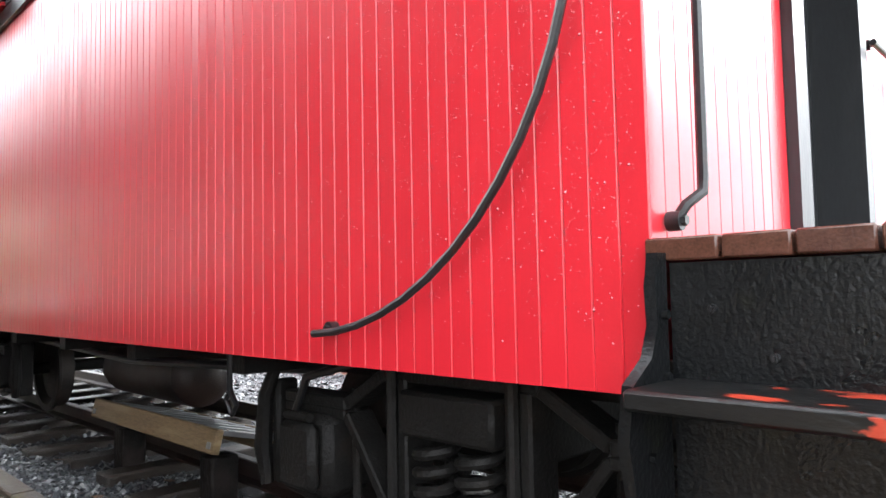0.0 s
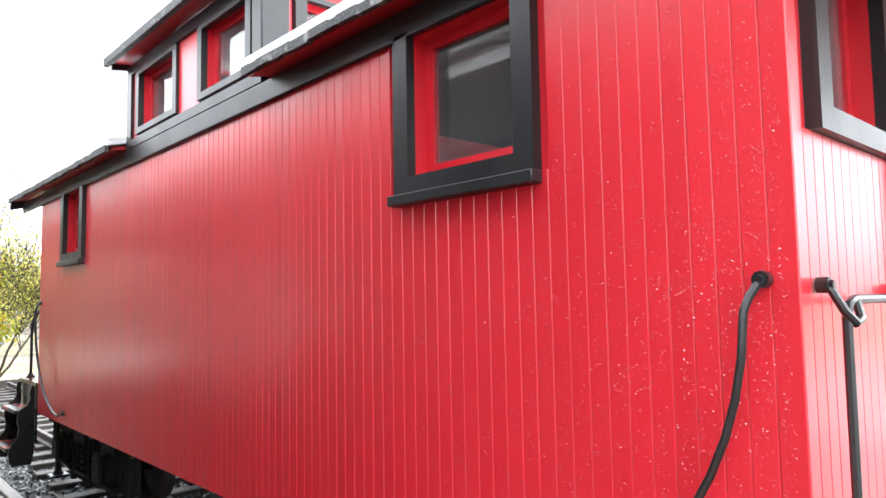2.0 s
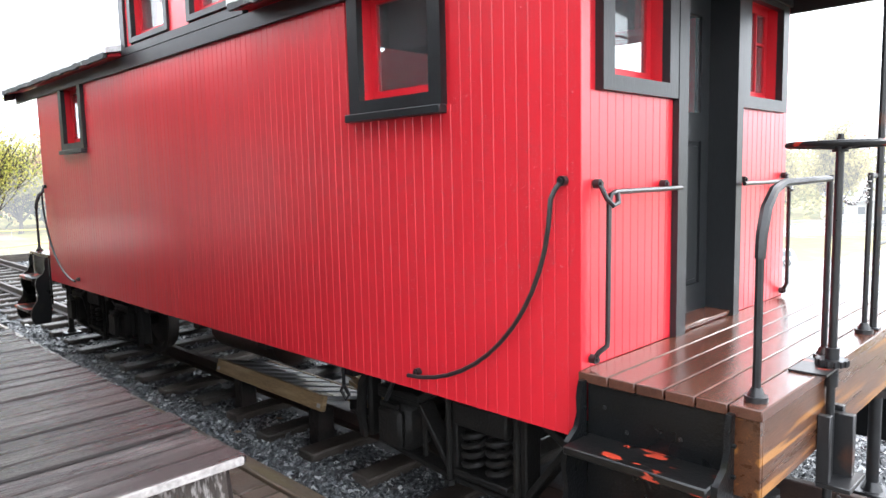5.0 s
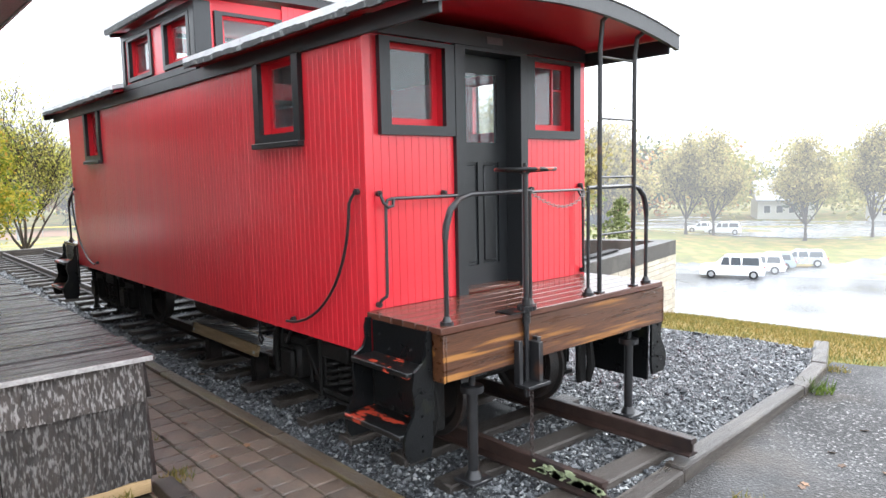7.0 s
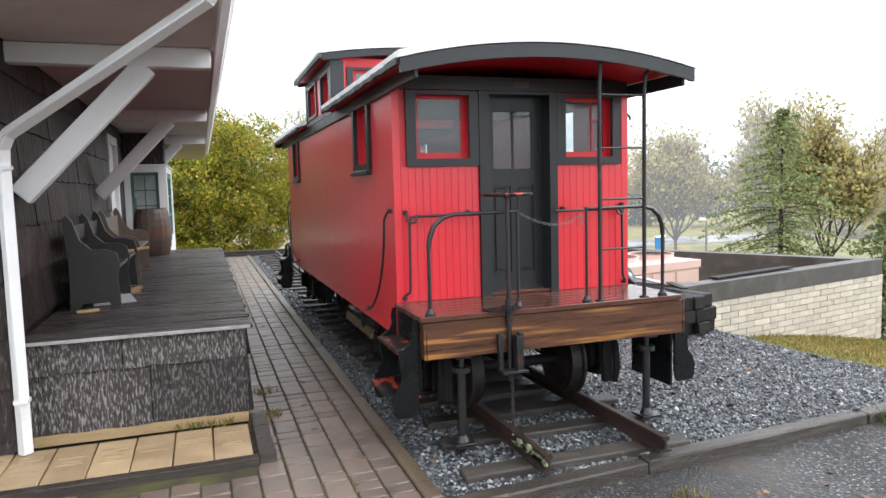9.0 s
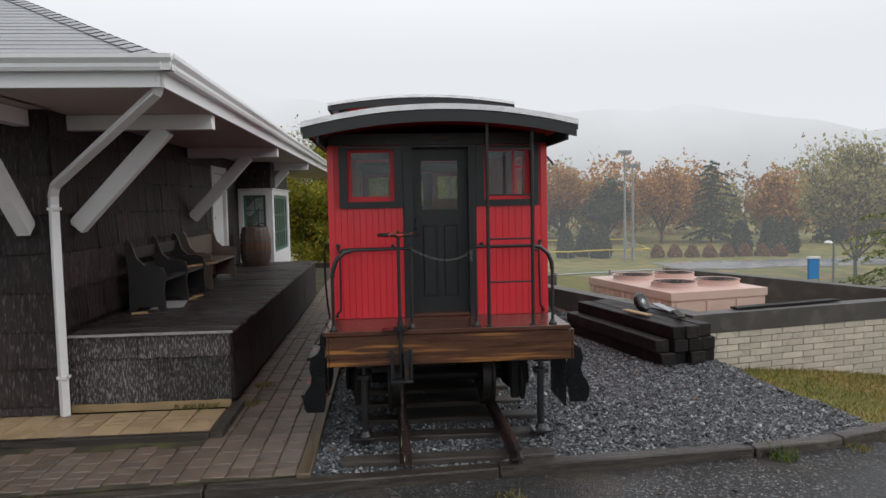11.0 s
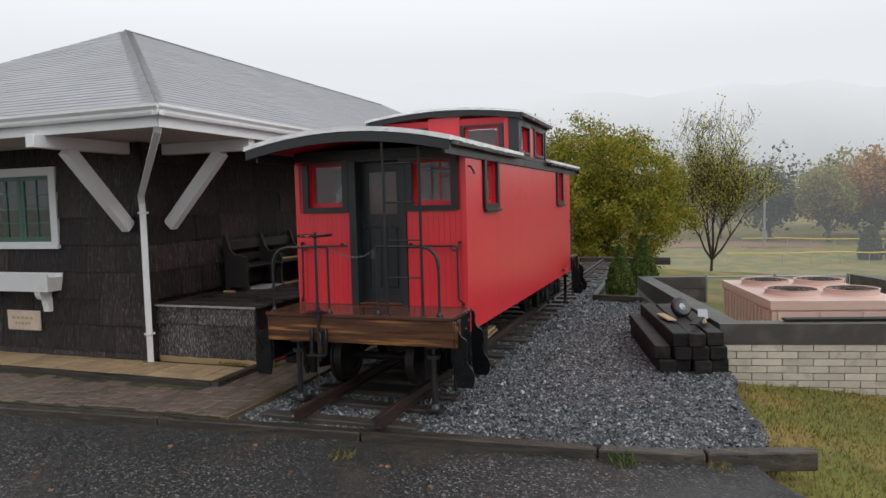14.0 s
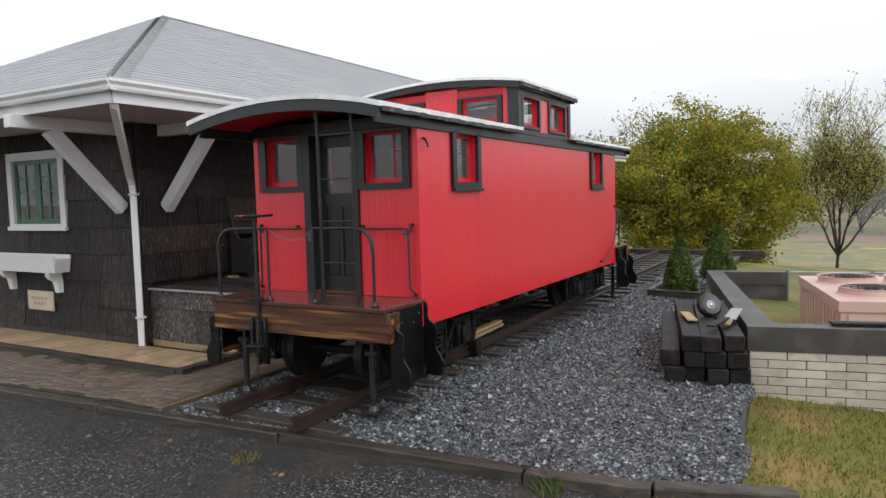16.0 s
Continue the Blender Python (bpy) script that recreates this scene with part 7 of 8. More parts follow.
for x, y, h in ((28.4, 69.2, 12.4), (29.6, 70.0, 11.0), (14.5, 90.0, 11.0)):
    z = ground_z(x, y)
    pole = thing("floodlight_pole", (x, y, z), "tall grey floodlight pole beside the field", "light pole", "floodlight poles")
    part("pole", rod(bmesh.new(), (x, y, z - 0.2), (x, y, z + h), 0.16, 0.09), GREYPOLE, pole)
    part("crossarm", B(x - 0.7, x + 0.7, y - 0.05, y + 0.05, z + h - 0.5, z + h - 0.38), GREYPOLE, pole)
    for dx in (-0.6, -0.2, 0.2, 0.6):
        part("floodlight", B(x + dx - 0.16, x + dx + 0.16, y - 0.2, y + 0.1, z + h - 0.36, z + h - 0.02, bevel=0.04), GREYPOLE, pole)
    part("control_box", B(x - 0.25, x + 0.25, y - 0.3, y - 0.17, z + 1.4, z + 2.3), GREYPOLE, pole)
LX_, LY_ = 16.1, 14.6
z = ground_z(LX_, LY_)
lamp = thing("street_lamp", (LX_, LY_, z), "grey street lamp with a white hood on a bent arm", "street lamp")
part("pole", rod(bmesh.new(), (LX_, LY_, z - 0.2), (LX_, LY_, 0.68), 0.05, 0.035), GREYPOLE, lamp)
part("arm", tube(bmesh.new(), [(LX_, LY_, 0.63), (LX_ - 0.04, LY_ - 0.02, 0.80), (LX_ - 0.2, LY_ - 0.08, 0.85)], 0.022), GREYPOLE, lamp)
part("hood", lathe(bmesh.new(), [(0.03, 0.05), (0.09, 0.03), (0.13, -0.02), (0.10, -0.07), (0.03, -0.09)], (LX_ - 0.25, LY_ - 0.1, 0.85), 16), WHITE, lamp, "white lamp hood")

# blue notice board by the park road
BXX, BYY = 23.59, 27.25
z = ground_z(BXX, BYY)
board_ = thing("notice_board", (BXX, BYY, z), "bright blue notice board with a pale cap on posts", "notice board")
part("panel", B(BXX - 0.27, BXX + 0.27, BYY - 0.04, BYY + 0.04, -1.96, -0.91, bevel=0.01), material("blue_panel_paint", (0.03, 0.22, 0.55), rough=0.4, vary=0.1), board_)
for dx in (-0.3, 0.3):
    part("post", rod(bmesh.new(), (BXX + dx, BYY, z - 0.1), (BXX + dx, BYY, -0.91), 0.03), GREYPOLE, board_)
part("cap", B(BXX - 0.34, BXX + 0.34, BYY - 0.08, BYY + 0.08, -0.91, -0.80, bevel=0.01), WHITE, board_, "pale cap board")

# utility pole and low grey shed below the yard
z = ground_z(28.1, 3.2)
upole = thing("utility_pole", (28.1, 3.2, z), "weathered wooden utility pole with crossarms and a street light", "utility pole")
part("pole", rod(bmesh.new(), (28.1, 3.2, z - 0.3), (28.1, 3.2, 2.9), 0.17, 0.12, 12), TRUNK, upole, "weathered wooden pole")
for zz in (2.55, 1.85):
    arm = part("crossarm", beam(bmesh.new(), (27.98, 4.25, zz), (27.98, 2.15, zz), 0.1, 0.12, 0.01), TRUNK, upole)
    for dy in (-0.9, -0.45, 0.45, 0.9):
        part("insulator", lathe(bmesh.new(), [(0.03, 0.0), (0.055, 0.04), (0.04, 0.08), (0.05, 0.12), (0.02, 0.16)], (27.98, 3.2 + dy, zz + 0.06), 10), GREYPOLE, arm)
part("light_arm", tube(bmesh.new(), [(28.1, 3.25, 0.55), (28.08, 3.8, 0.85), (28.06, 4.3, 0.85)], 0.03), GREYPOLE, upole)
part("light_head", beam(bmesh.new(), (28.06, 4.25, 0.83), (28.05, 4.75, 0.80), 0.24, 0.14, 0.03), WHITE, upole, "pale street light head")
z = ground_z(20.9, 0.6)
shed = thing("shed", (20.9, 0.6, z), "low pale grey shed with a green-edged roof and a rooftop cooler", "shed")
part("wall", B(20.15, 22.6, -1.6, 2.05, z - 0.2, -1.5), material("pale_grey_siding", (0.42, 0.44, 0.46), rough=0.6, vary=0.12, scale=3, fine=30, bump=0.2), shed, smooth=False)
part("roof", prism(bmesh.new(), [(2.3, -1.5), (2.3, -1.42), (-1.8, -0.75), (-1.8, -0.83)], "x", 19.9, 22.85), material("grey_metal_roof", (0.36, 0.38, 0.39), rough=0.4, vary=0.12, scale=2, fine=20, bump=0.1), shed, smooth=False)
part("roof_edge", B(19.86, 22.9, 2.302, 2.34, -1.53, -1.41, bevel=0.004), GREEN, shed, "dark green roof edge")
cool = part("cooler", B(20.4, 21.1, 0.95, 1.75, -1.33, -0.55, bevel=0.02), WHITE, shed, "white rooftop cooler box")
part("grille", B(20.385, 20.398, 1.05, 1.65, -1.1, -0.65), ACDARK, cool, "dark cooler grille")

# houses in the mist
SIDING = material("pale_siding", (0.55, 0.55, 0.53), rough=0.7, vary=0.1)
DIMGLASS = material("dim_window", (0.05, 0.06, 0.07), rough=0.15, vary=0.2)
for k, (x, y, a, w) in enumerate(((128, 30, 1.2, 13.0), (126, 50, 1.0, 9.0), (120, 4, 1.4, 11.0))):
    z = ground_z(x, y)
    h = thing("house", (x, y, z), "pale sided house with a grey gable roof in the mist", "house", "houses in the mist")
    m = Matrix.Translation((x, y, z)) @ Matrix.Rotation(-a, 4, "Z")

    def put(name, bm, mat, par, label=""):
        bmesh.ops.transform(bm, matrix=m, verts=bm.verts)
        return part(name, bm, mat, par, label, smooth=False)
    put("wall", B(-w / 2, w / 2, -4, 4, -0.5, 3.2), SIDING, h)
    put("roof", prism(bmesh.new(), [(-4.6, 3.1), (0, 6.4), (4.6, 3.1), (4.6, 3.3), (0, 6.7), (-4.6, 3.3)], "x", -w / 2 - 0.4, w / 2 + 0.4), ROOFSH, h)
    put("gable", prism(bmesh.new(), [(-4, 3.2), (4, 3.2), (0, 6.2)], "x", -w / 2, w / 2), SIDING, h)
    put("chimney", B(-0.4, 0.4, 0.6, 1.4, 5.6, 7.6), BRICK, h)
    for u in (-w / 3, -w / 9, w / 9, w / 3):
        wn = put("window", B(u - 0.6, u + 0.6, -4.05, -3.99, 1.0, 2.4), WHITE, h)
        put("pane", B(u - 0.5, u + 0.5, -4.08, -4.051, 1.1, 2.3), DIMGLASS, wn)

# parked cars
RUBBER = material("tyre_rubber", (0.012, 0.012, 0.012), rough=0.8, vary=0.2)
ALLOY = material("alloy_rim", (0.45, 0.45, 0.46), rough=0.35, metallic=0.8, vary=0.1)
LAMPRED = material("tail_lamp", (0.3, 0.01, 0.01), rough=0.2, vary=0.1)


def car(x, y, heading, paint, label, ln=4.6, ht=1.7, wd=1.82, wagon=True):
    z = ground_z(x, y) + 0.05
    th = thing("car", (x, y, z), label, "car", "parked cars")
    m = Matrix.Translation((x, y, z)) @ Matrix.Rotation(heading, 4, "Z")
    L, hw = ln / 2, wd / 2

    def put(name, bm, mat, par, label=""):
        bmesh.ops.transform(bm, matrix=m, verts=bm.verts)
        return part(name, bm, mat, par, label)
    belt = ht * 0.56
    lower = [(-L, 0.45), (-L + 0.05, 0.28), (L - 0.06, 0.26), (L, 0.42), (L - 0.02, belt - 0.18), (L - 0.25, belt - 0.05), (L - 1.15, belt + 0.03), (-L + 0.1, belt + 0.05), (-L, belt - 0.1)]
    bm = prism(bmesh.new(), [(u, v) for u, v in lower], "y", -hw, hw)
    bmesh.ops.bevel(bm, geom=list(bm.edges), offset=0.05, segments=2, affect="EDGES")
    body_ = put("car_body", bm, paint, th)
    tail = 0.12 if wagon else 0.95
    cab = [(-L + tail, belt), (-L + tail + 0.22, ht - 0.06), (-L + tail + 0.4, ht), (L - 2.2, ht), (L - 1.95, ht - 0.05), (L - 1.15, belt)]
    bm = prism(bmesh.new(), cab, "y", -hw + 0.1, hw - 0.1)
    for v in bm.verts:
        if v.co.z > belt + 0.1:
            v.co.y *= 0.86
    bmesh.ops.bevel(bm, geom=list(bm.edges), offset=0.04, segments=2, affect="EDGES")
    put("cabin", bm, paint, th)
    for s in (-1, 1):
        for a, b in ((-L + tail + 0.3, -0.75), (-0.68, 0.1), (0.17, 0.85)):
            zt = ht - 0.14
            bm = bmesh.new()
            q = [(a, belt + 0.06), (b, belt + 0.06), (min(b, L - 1.75) - 0.05, zt), (a + 0.08, zt)]
            vv = []
            for o in (0.0, 0.02):
                for u, v in q:
                    f = (v - belt) / (ht - belt)
                    vv.append(bm.verts.new((u, s * ((hw - 0.1) * (1 - 0.14 * f) + 0.004 + o), v)))
            for i in range(4):
                bm.faces.new((vv[i], vv[(i + 1) % 4], vv[4 + (i + 1) % 4], vv[4 + i]))
            bm.faces.new(vv[:4])
            bm.faces.new(vv[4:])
            put("side_window", bm, DIMGLASS, th)
        for u in (-L + 0.85, L - 0.9):
            bm = bmesh.new()
            rod(bm, (u, s * (hw - 0.2), 0.34), (u, s * (hw + 0.012), 0.34), 0.34, n=20)
            wh = put("tyre", bm, RUBBER, th)
            put("rim", rod(bmesh.new(), (u, s * (hw - 0.0), 0.34), (u, s * (hw + 0.02), 0.34), 0.2, n=12), ALLOY, wh)
        put("headlight", B(L - 0.12, L + 0.005, s * (hw - 0.12) - 0.14, s * (hw - 0.12) + 0.1, belt - 0.27, belt - 0.13, bevel=0.02), GLASS, th)
        put("tail_light", B(-L - 0.004, -L + 0.1, s * (hw - 0.1) - 0.08, s * (hw - 0.1) + 0.08, belt - 0.2, belt + 0.02, bevel=0.02), LAMPRED, th)
    return th


CARWHITE = material("white_car_paint", (0.75, 0.76, 0.77), rough=0.25, vary=0.03, bump=0)
CARBLUE = material("pale_blue_car_paint", (0.33, 0.39, 0.44), rough=0.2, vary=0.05, bump=0)
CARSILVER = material("silver_car_paint", (0.48, 0.49, 0.50), rough=0.25, metallic=0.5, vary=0.05, bump=0)
CARDARK = material("dark_car_paint", (0.03, 0.035, 0.04), rough=0.25, vary=0.05, bump=0)
HD = radians(116)
car(53.2, 23.5, HD, CARWHITE, "white sport utility car parked on the wet lot", 4.9, 1.85, 1.9)
car(56.8, 23.1, HD, CARWHITE, "white hatchback parked on the wet lot", 4.4, 1.6)
car(60.2, 23.6, HD, CARBLUE, "pale blue hatchback parked on the wet lot", 4.3, 1.5)
car(63.2, 22.2, HD, CARSILVER, "silver wagon parked on the wet lot", 4.5, 1.5)
car(88.5, 42.0, HD, CARWHITE, "white wagon parked on the far lot", 4.7, 1.65)
car(89.5, 45.5, HD, CARWHITE, "white saloon parked on the far lot", 4.4, 1.45, wagon=False)
car(86.0, 61.0, HD, CARDARK, "dark pickup parked on the far lot", 5.4, 1.8)

# wooded hills; the glowing far shell fades them into low cloud
HILL = material("wooded_hill", (0.06, 0.065, 0.05), rough=1.0, vary=0.5, scale=0.03, fine=0.2, bump=0.0)
bm = bmesh.new()
prev = None
for k in range(121):
    az = radians(-180 + 3 * k)
    deg = -180 + 3 * k
    top = 24 + 42 * math.exp(-((deg + 24) / 26) ** 2) + 22 * math.exp(-((deg - 16) / 22) ** 2) + 3 * math.sin(deg * 0.31) + 2 * math.sin(deg * 0.83)
    row = []
    for t in (0, 0.4, 0.75, 1.0):
        d = 420 + 120 * t
        row.append(bm.verts.new((4 + d * math.sin(az), -5 + d * math.cos(az), -6 + (top + 8) * math.sin(t * math.pi / 2) * (1.35 if t else 0))))
    if prev:
        for i in range(3):
            bm.faces.new((prev[i], row[i], row[i + 1], prev[i + 1]))
    prev = row
structure("backdrop", bm, HILL, "wooded hills veiled in low cloud")


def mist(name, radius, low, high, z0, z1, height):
    """A shell of painted haze: part clear, part white glow, thicker with height."""
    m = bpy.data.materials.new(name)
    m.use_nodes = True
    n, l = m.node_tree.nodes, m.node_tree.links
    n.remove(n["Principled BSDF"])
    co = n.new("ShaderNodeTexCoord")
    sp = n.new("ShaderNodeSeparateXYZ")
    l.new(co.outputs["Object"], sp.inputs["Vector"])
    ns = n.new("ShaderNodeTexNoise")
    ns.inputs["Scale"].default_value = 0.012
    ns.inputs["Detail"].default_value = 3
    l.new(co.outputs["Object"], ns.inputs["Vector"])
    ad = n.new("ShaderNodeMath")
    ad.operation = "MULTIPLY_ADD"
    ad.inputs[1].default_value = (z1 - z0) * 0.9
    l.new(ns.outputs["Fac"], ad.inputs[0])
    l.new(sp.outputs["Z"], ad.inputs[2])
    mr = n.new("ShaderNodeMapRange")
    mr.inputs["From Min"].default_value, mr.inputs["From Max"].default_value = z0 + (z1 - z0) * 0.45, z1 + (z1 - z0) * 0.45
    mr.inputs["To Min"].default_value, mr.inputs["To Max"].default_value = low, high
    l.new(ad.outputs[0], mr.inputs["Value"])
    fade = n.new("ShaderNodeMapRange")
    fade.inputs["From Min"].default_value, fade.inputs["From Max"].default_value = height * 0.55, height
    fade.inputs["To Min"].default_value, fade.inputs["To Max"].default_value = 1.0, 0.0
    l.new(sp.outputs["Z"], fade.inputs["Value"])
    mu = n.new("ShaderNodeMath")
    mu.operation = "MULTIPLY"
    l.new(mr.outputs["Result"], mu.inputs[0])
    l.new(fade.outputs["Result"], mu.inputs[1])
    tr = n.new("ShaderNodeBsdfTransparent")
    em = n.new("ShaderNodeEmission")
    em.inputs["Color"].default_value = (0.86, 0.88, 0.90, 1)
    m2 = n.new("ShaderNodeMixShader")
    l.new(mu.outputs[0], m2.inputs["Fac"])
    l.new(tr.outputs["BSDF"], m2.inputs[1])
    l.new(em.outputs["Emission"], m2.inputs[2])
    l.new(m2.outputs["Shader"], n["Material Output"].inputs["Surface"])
    bm = bmesh.new()
    k = 64
    lo = [bm.verts.new((4 + radius * math.sin(2 * math.pi * i / k), -5 + radius * math.cos(2 * math.pi * i / k), -9)) for i in range(k)]
    hi = [bm.verts.new((v.co.x, v.co.y, height)) for v in lo]
    for i in range(k):
        bm.faces.new((lo[i], lo[(i + 1) % k], hi[(i + 1) % k], hi[i]))
    ob = structure(name, bm, m, "glowing see-through shell that stands in for mist over the fields")
    ob.visible_shadow = False
    return ob


# two glowing shells added around the yard; their emission stands in for mist
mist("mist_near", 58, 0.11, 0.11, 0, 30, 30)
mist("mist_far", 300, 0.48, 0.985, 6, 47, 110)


# ---- small plants and litter near the yard ----
def blades(n, inside, box_, size, seed, zf):
    rng = np.random.default_rng(seed)
    px, py = rng.uniform(box_[0], box_[1], n), rng.uniform(box_[2], box_[3], n)
    ok = np.array([inside(a, b) for a, b in zip(px, py)])
    px, py = px[ok], py[ok]
    n = len(px)
    pz = np.array([zf(a, b) for a, b in zip(px, py)])
    a = rng.uniform(0, 6.283, n)
    h = size * rng.uniform(0.5, 1.4, n)
    w = 0.004 + 0.05 * h * rng.uniform(0.5, 1.2, n)
    lean = rng.normal(0, 0.45, (n, 2)) * h[:, None]
    c, s = np.cos(a) * w, np.sin(a) * w
    v = np.stack([np.stack([px - c, py - s, pz], 1), np.stack([px + c, py + s, pz], 1), np.stack([px + lean[:, 0], py + lean[:, 1], pz + h], 1)], 1)
    return v.reshape(-1, 3), np.arange(n * 3).reshape(n, 3)


def asphalt_edge(x, y):
    return y < curb_y(x) - 0.05 and x < 6.5 + max(0.0, -0.55 - y) * 0.95


def lawn(x, y):
    if asphalt_edge(x, y):
        return False
    if y > curb_y(min(x, 7.1)) - 0.1 and x < gravel_edge(min(max(y, -0.5), 3.4)) and y < 3.4:
        return False
    p = Vector((x, y, 0)) - C0
    if p.dot(UX) > -0.03 and p.dot(UY) > -0.03:
        return False
    return x > 6.2


gv, gf = blades(52000, lawn, (6.2, 13.5, -3.2, 5.2), 0.05, 5, lambda x, y: ground_z(x, y))
gv2, gf2 = blades(16000, lambda x, y: lawn(x, y) and x > 8, (8, 22, -9, 4.5), 0.07, 6, lambda x, y: ground_z(x, y))
me = bpy.data.meshes.new("grass")
me.from_pydata(np.concatenate([gv, gv2]).tolist(), [], np.concatenate([gf, gf2 + len(gv)]).tolist())
me.materials.append(BLADE)
tagged(new("grass", me), "short patchy green and straw-yellow grass", "grass", "", "stuff")


def tuft(x, y, z, n, size, seed, mat, label):
    v, f = blades(n, lambda a, b: math.hypot(a - x, b - y) < 0.13, (x - 0.14, x + 0.14, y - 0.14, y + 0.14), size, seed, lambda a, b: z)
    ob = new("weed_tuft", cloud_mesh("weed_tuft", v, f, mat))
    tagged(ob, label, "weed", "weeds along the kerb")


for k, (x, y, z) in enumerate(((2.75, -1.15, RZ), (6.2, curb_y(6.2) - 0.16, RZ), (3.1, -0.42, 0.05))):
    tuft(x, y, z, 110, 0.045, 200 + k, BLADE, "small straw-coloured grass tuft on the asphalt")
tuft(5.35, curb_y(5.35) - 0.12, RZ, 110, 0.11, 210, LEAF_SHRUB, "small green weed growing at the kerb")
for k, (x, y, z) in enumerate(((-0.25, 1.33, 0.13), (-0.5, 1.35, 0.13), (0.2, 1.5, 0.09), (0.22, 2.3, 0.09))):
    tuft(x, y, z, 120, 0.05, 220 + k, BLADE, "mossy grass tuft at the foot of the deck")
LEAFLIT = material("fallen_leaf", (0.15, 0.08, 0.04), rough=0.6, vary=0.4, scale=8, bump=0.2, rand=0.4)
rl = random.Random(9)
leaf_bm = bmesh.new()
slab(leaf_bm, [(0.024 * (1 + 0.35 * math.cos(5 * a)) * math.cos(a), 0.024 * (1 + 0.35 * math.cos(5 * a)) * math.sin(a)) for a in [2 * math.pi * j / 20 for j in range(20)]], 0.0, 0.003)
leaf_me = finish("fallen_leaf", leaf_bm, LEAFLIT, False)
spots = [(rl.uniform(0.0, 6.5), rl.uniform(-3.2, -1.1), RZ + 0.003) for _ in range(40)] + [(rl.uniform(0.2, 0.95), rl.uniform(-0.4, 6), PZ + 0.004) for _ in range(9)] + [(rl.uniform(1.2, 6), rl.uniform(-0.4, 5), 0.085) for _ in range(16)]
for x, y, z in spots:
    ob = tagged(new("fallen_leaf", leaf_me), "small brown fallen leaf on the wet ground", "leaf", "fallen leaves")
    ob.matrix_basis = Matrix.Translation((x, y, z)) @ Euler((rl.uniform(-0.3, 0.3), rl.uniform(-0.3, 0.3), rl.uniform(0, 6))).to_matrix().to_4x4()

# ---- boards of the car's sides and ends ----
PITCH = 0.0655
CHAM = 0.0022


def board_mesh(axis, w, z0, z1):
    """A vertical board with chamfered long edges, proud of the wall behind."""
    h = w / 2
    prof = [(-h, 0.0), (-h, 0.0095), (-h + CHAM, 0.012), (h - CHAM, 0.012), (h, 0.0095), (h, 0.0)]
    bm = bmesh.new()
    lo = [bm.verts.new((u, d, z0)) for u, d in prof]
    hi = [bm.verts.new((u, d, z1)) for u, d in prof]
    for i in range(6):
        bm.faces.new((lo[i], lo[(i + 1) % 6], hi[(i + 1) % 6], hi[i]))
    bm.faces.new(lo[::-1])
    bm.faces.new(hi)
    return finish("board", bm, RED, False)


meshes = {}
tilt = random.Random(44)


def board(parent, u, w, z0, z1, place):
    key = (round(w, 4), round(z0, 3), round(z1, 3))
    if key not in meshes:
        meshes[key] = board_mesh("x", w, z0, z1)
    ob = new("board", meshes[key])
    ob.parent = parent
    ob.matrix_basis = place(u) @ Matrix.Rotation(tilt.gauss(0, 0.011), 4, "Z")


def side_boards(parent, u0, u1, wins, z0, z1, wz, place):
    n = round((u1 - u0) / PITCH)
    p = (u1 - u0) / n
    for i in range(n):
        u = u0 + (i + 0.5) * p
        top = z1
        for a, b in wins:
            if a - p / 2 < u < b + p / 2:
                top = wz
        board(parent, u, p - 0.0012, z0, top, place)


RZ = {"w": Matrix.Rotation(math.pi / 2, 4, "Z"), "e": Matrix.Rotation(-math.pi / 2, 4, "Z"), "s": Matrix.Rotation(math.pi, 4, "Z"), "n": Matrix()}
side_boards(body, S, N, WIN_W, ZB, 2.927, WZ0 + 0.018, lambda u: Matrix.Translation((W + 0.012, u, 0)) @ RZ["w"])
side_boards(body_east, S, N, WIN_E, ZB, 2.927, WZ0 + 0.018, lambda u: Matrix.Translation((E - 0.012, u, 0)) @ RZ["e"])
for wall, y, rz in ((body_ends[0], S + 0.012, "s"), (body_ends[1], N - 0.012, "n")):
    for a, b, wn in ((W + 0.002, 1.988, WIN_S[0]), (2.744, E - 0.002, WIN_S[1])):
        side_boards(wall, a, b, [wn], ZF + 0.004, 2.957, WZ0 + 0.018, lambda u, y=y, rz=rz: Matrix.Translation((u, y, 0)) @ RZ[rz])

# ---- pavers ----
rp = random.Random(14)
PV = [finish("paver", B(-0.0945, 0.0945, -0.1 * k + 0.0055, 0.1 * k - 0.0055, -0.05, 0.0, bevel=0.008), PAVER) for k in (1.0, 1.5, 0.72)]
near, rest = 0, []
x = 0.90
cols = []
while x > -9.0:
    cols.append(x)
    x -= 0.2
for ci, x in enumerate(cols):
    y = curb_y(x) + 0.09 + rp.uniform(0, 0.1)
    top = 18.4 if x > 0.2 else (0.33 if x < 0.02 else 18.4)
    while True:
        k = rp.choice((0, 1, 2))
        d = (0.2, 0.298, 0.145)[k]
        if y + d > top:
            break
        m = Matrix.Translation((x + rp.uniform(-0.002, 0.002), y + d / 2, PZ + rp.uniform(-0.004, 0.003))) @ Matrix.Rotation(rp.uniform(-0.012, 0.012), 4, "Z")
        if near < 300 and y < 6.0 and x > -2.2:
            ob = new("paver", PV[k])
            ob.parent = pavement
            ob.matrix_basis = m
            near += 1
        else:
            rest.append((PV[k], m))
        y += d
bm = bmesh.new()
V, F = [], []
for me_, m in rest:
    o = len(V)
    V += [tuple(m @ v.co) for v in me_.vertices]
    F += [[o + i for i in p.vertices] for p in me_.polygons]
me = bpy.data.meshes.new("paving_field")
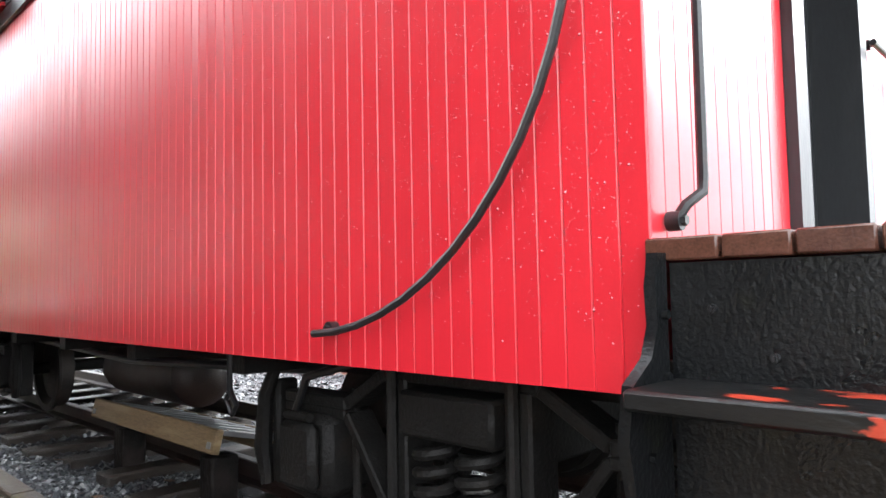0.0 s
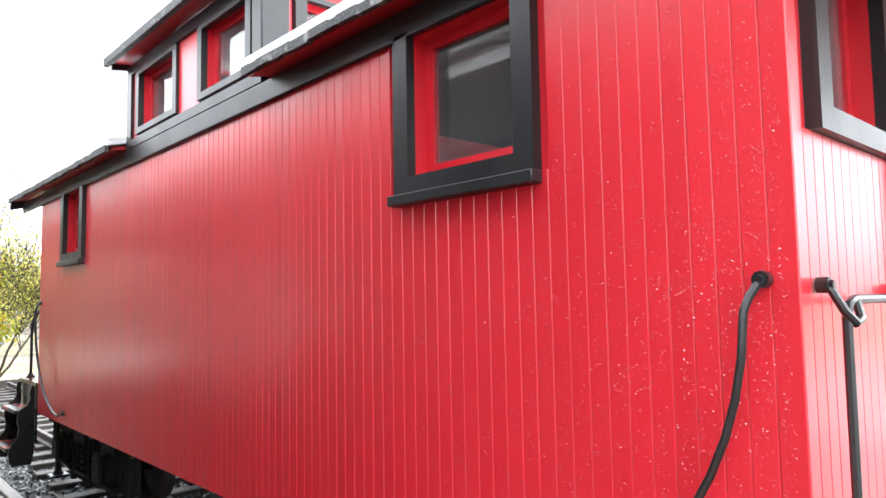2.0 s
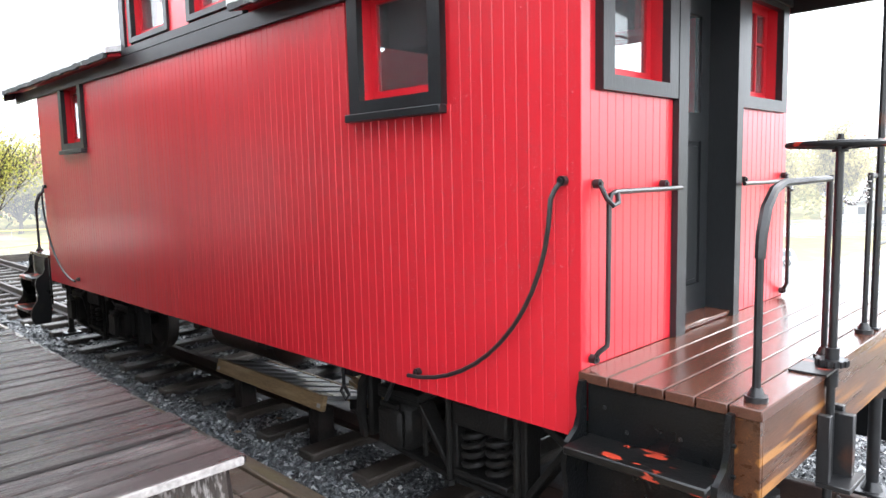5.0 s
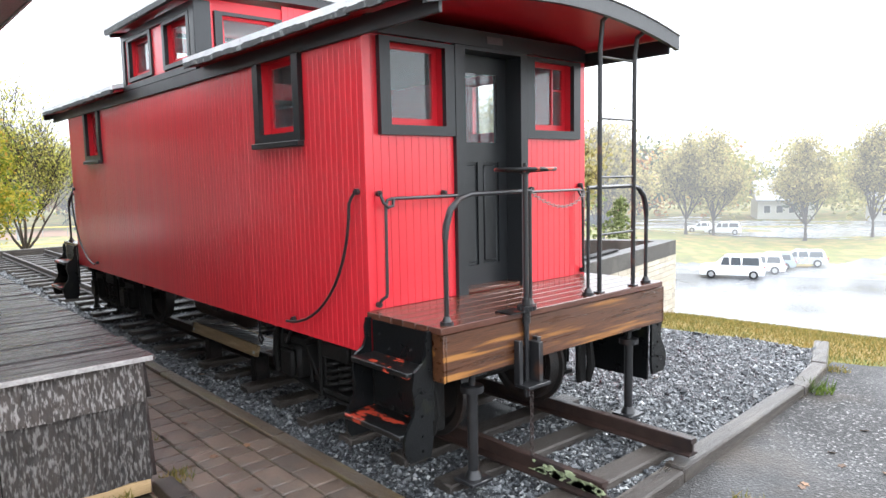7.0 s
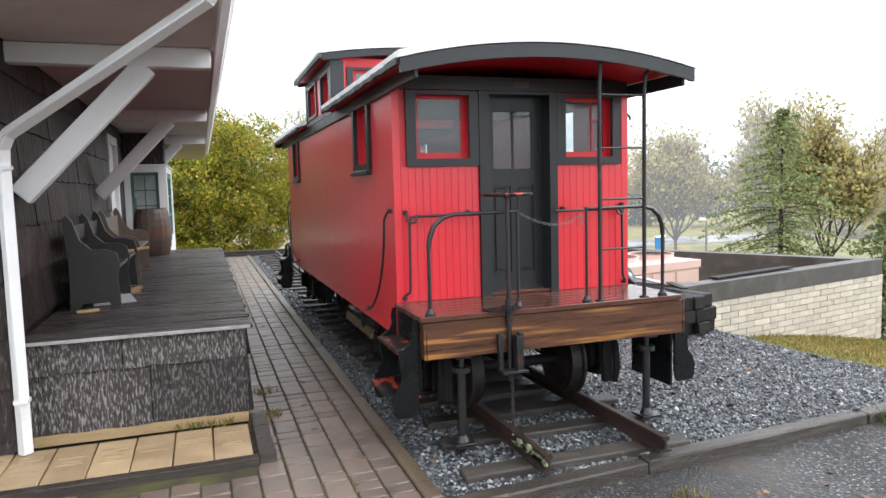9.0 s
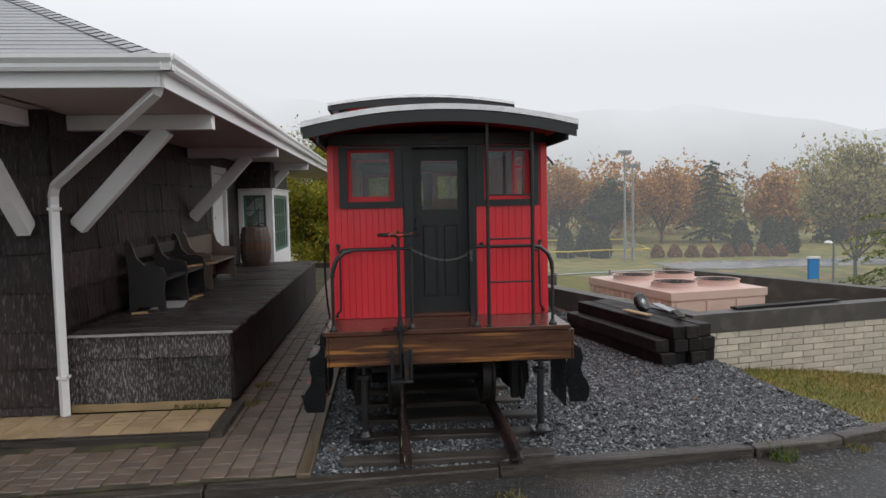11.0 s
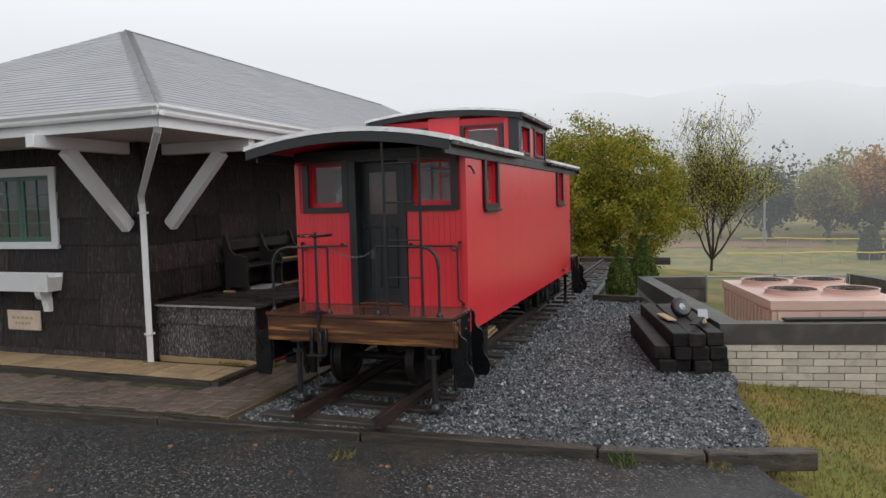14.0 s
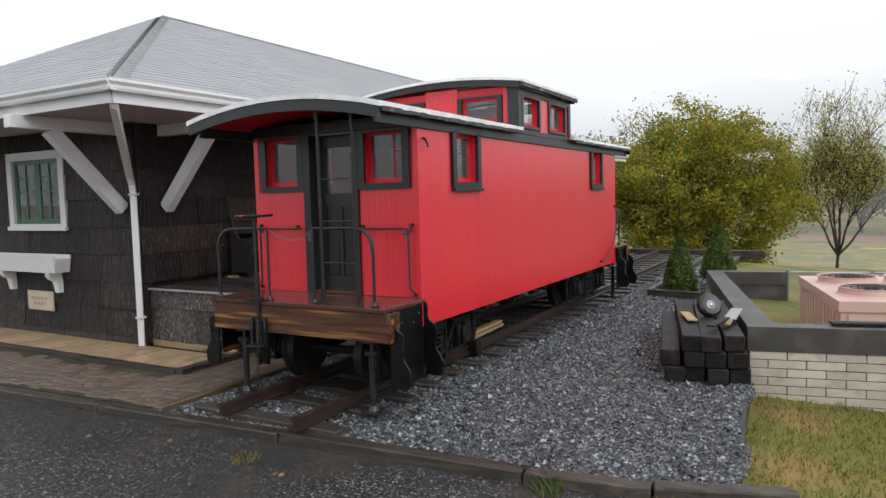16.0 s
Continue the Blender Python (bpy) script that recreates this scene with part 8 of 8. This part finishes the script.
me.from_pydata(V, [], F)
me.materials.append(PAVER)
ob = tagged(new("paving_field", me), "grey-brown wet pavers further along the path", "", "", "stuff")
ob.parent = pavement

# ---- bricks of the enclosure ----
BL, BH = 0.4064, 0.1016
brick_me = finish("brick", B(-BL / 2 + 0.005, BL / 2 - 0.005, -0.02, 0.03, -BH / 2 + 0.005, BH / 2 - 0.005, bevel=0.004), BRICK, False)
half_me = finish("brick", B(-BL / 4 + 0.005, BL / 4 - 0.005, -0.02, 0.03, -BH / 2 + 0.005, BH / 2 - 0.005, bevel=0.004), BRICK, False)
rk = random.Random(19)


def brick_face(parent, length, zt0, slope, courses, place, start=0.0):
    for c in range(courses):
        zc = -BH / 2 - c * BH
        u = 0.0
        first = c % 2 == 1
        while u < length - 0.05:
            full = BL
            meu = brick_me
            if first or u + BL > length:
                full, meu = BL / 2, half_me
            first = False
            ob = new("brick", meu)
            ob.parent = parent
            uc = u + full / 2
            ob.matrix_basis = place(uc, zt0 + slope * uc + zc, rk.uniform(-0.003, 0.003))
            u += full


TS = Matrix.Rotation(BA, 4, "Z")
brick_face(brick_wall_south, LX, top_z(0) - CAPH, 0.0, 12, lambda u, z, j: Matrix.Translation(enc(u, 0.012 + j, z)) @ TS)
brick_face(brick_wall_west, LY - 0.3, top_z(0.3) - CAPH, -0.028, 5, lambda u, z, j: Matrix.Translation(enc(0.012 + j, u + 0.3, z)) @ TS @ Matrix.Rotation(-math.pi / 2, 4, "Z"))

# rain drops standing on the paint near the end of the car
rd = np.random.default_rng(61)
nd = 15000
dy, dz = 0.70 + rd.beta(1.0, 2.0, nd) * 2.8, 0.93 + rd.beta(1.8, 1.5, nd) * 1.8
keep_d = ~((dy > 1.38) & (dy < 2.18) & (dz > 2.2))
dy, dz = dy[keep_d], dz[keep_d]
dr = rd.lognormal(0, 0.4, len(dy)) * 0.0012
corner = np.array([(0, 1, 0), (0, 0.5, 0.87), (0, -0.5, 0.87), (0, -1, 0), (0, -0.5, -0.95), (0, 0.5, -0.95), (-0.75, 0, -0.15)])
dv = corner[None] * dr[:, None, None] + np.stack([np.full(len(dy), W - 0.0005), dy, dz], 1)[:, None, :]
df = np.array([(i, (i + 1) % 6, 6) for i in range(6)])[None] + (np.arange(len(dy)) * 7)[:, None, None]
DROP = material("rain_drop", (0.60, 0.10, 0.115), rough=0.1, vary=0.05, bump=0.0, rvar=0.02, coat=1.0)
drops = new("rain_drops", cloud_mesh("rain_drops", dv.reshape(-1, 3), df.reshape(-1, 3), DROP))
tagged(drops, "small rain drops standing on the red paint", "water drops", "", "stuff")
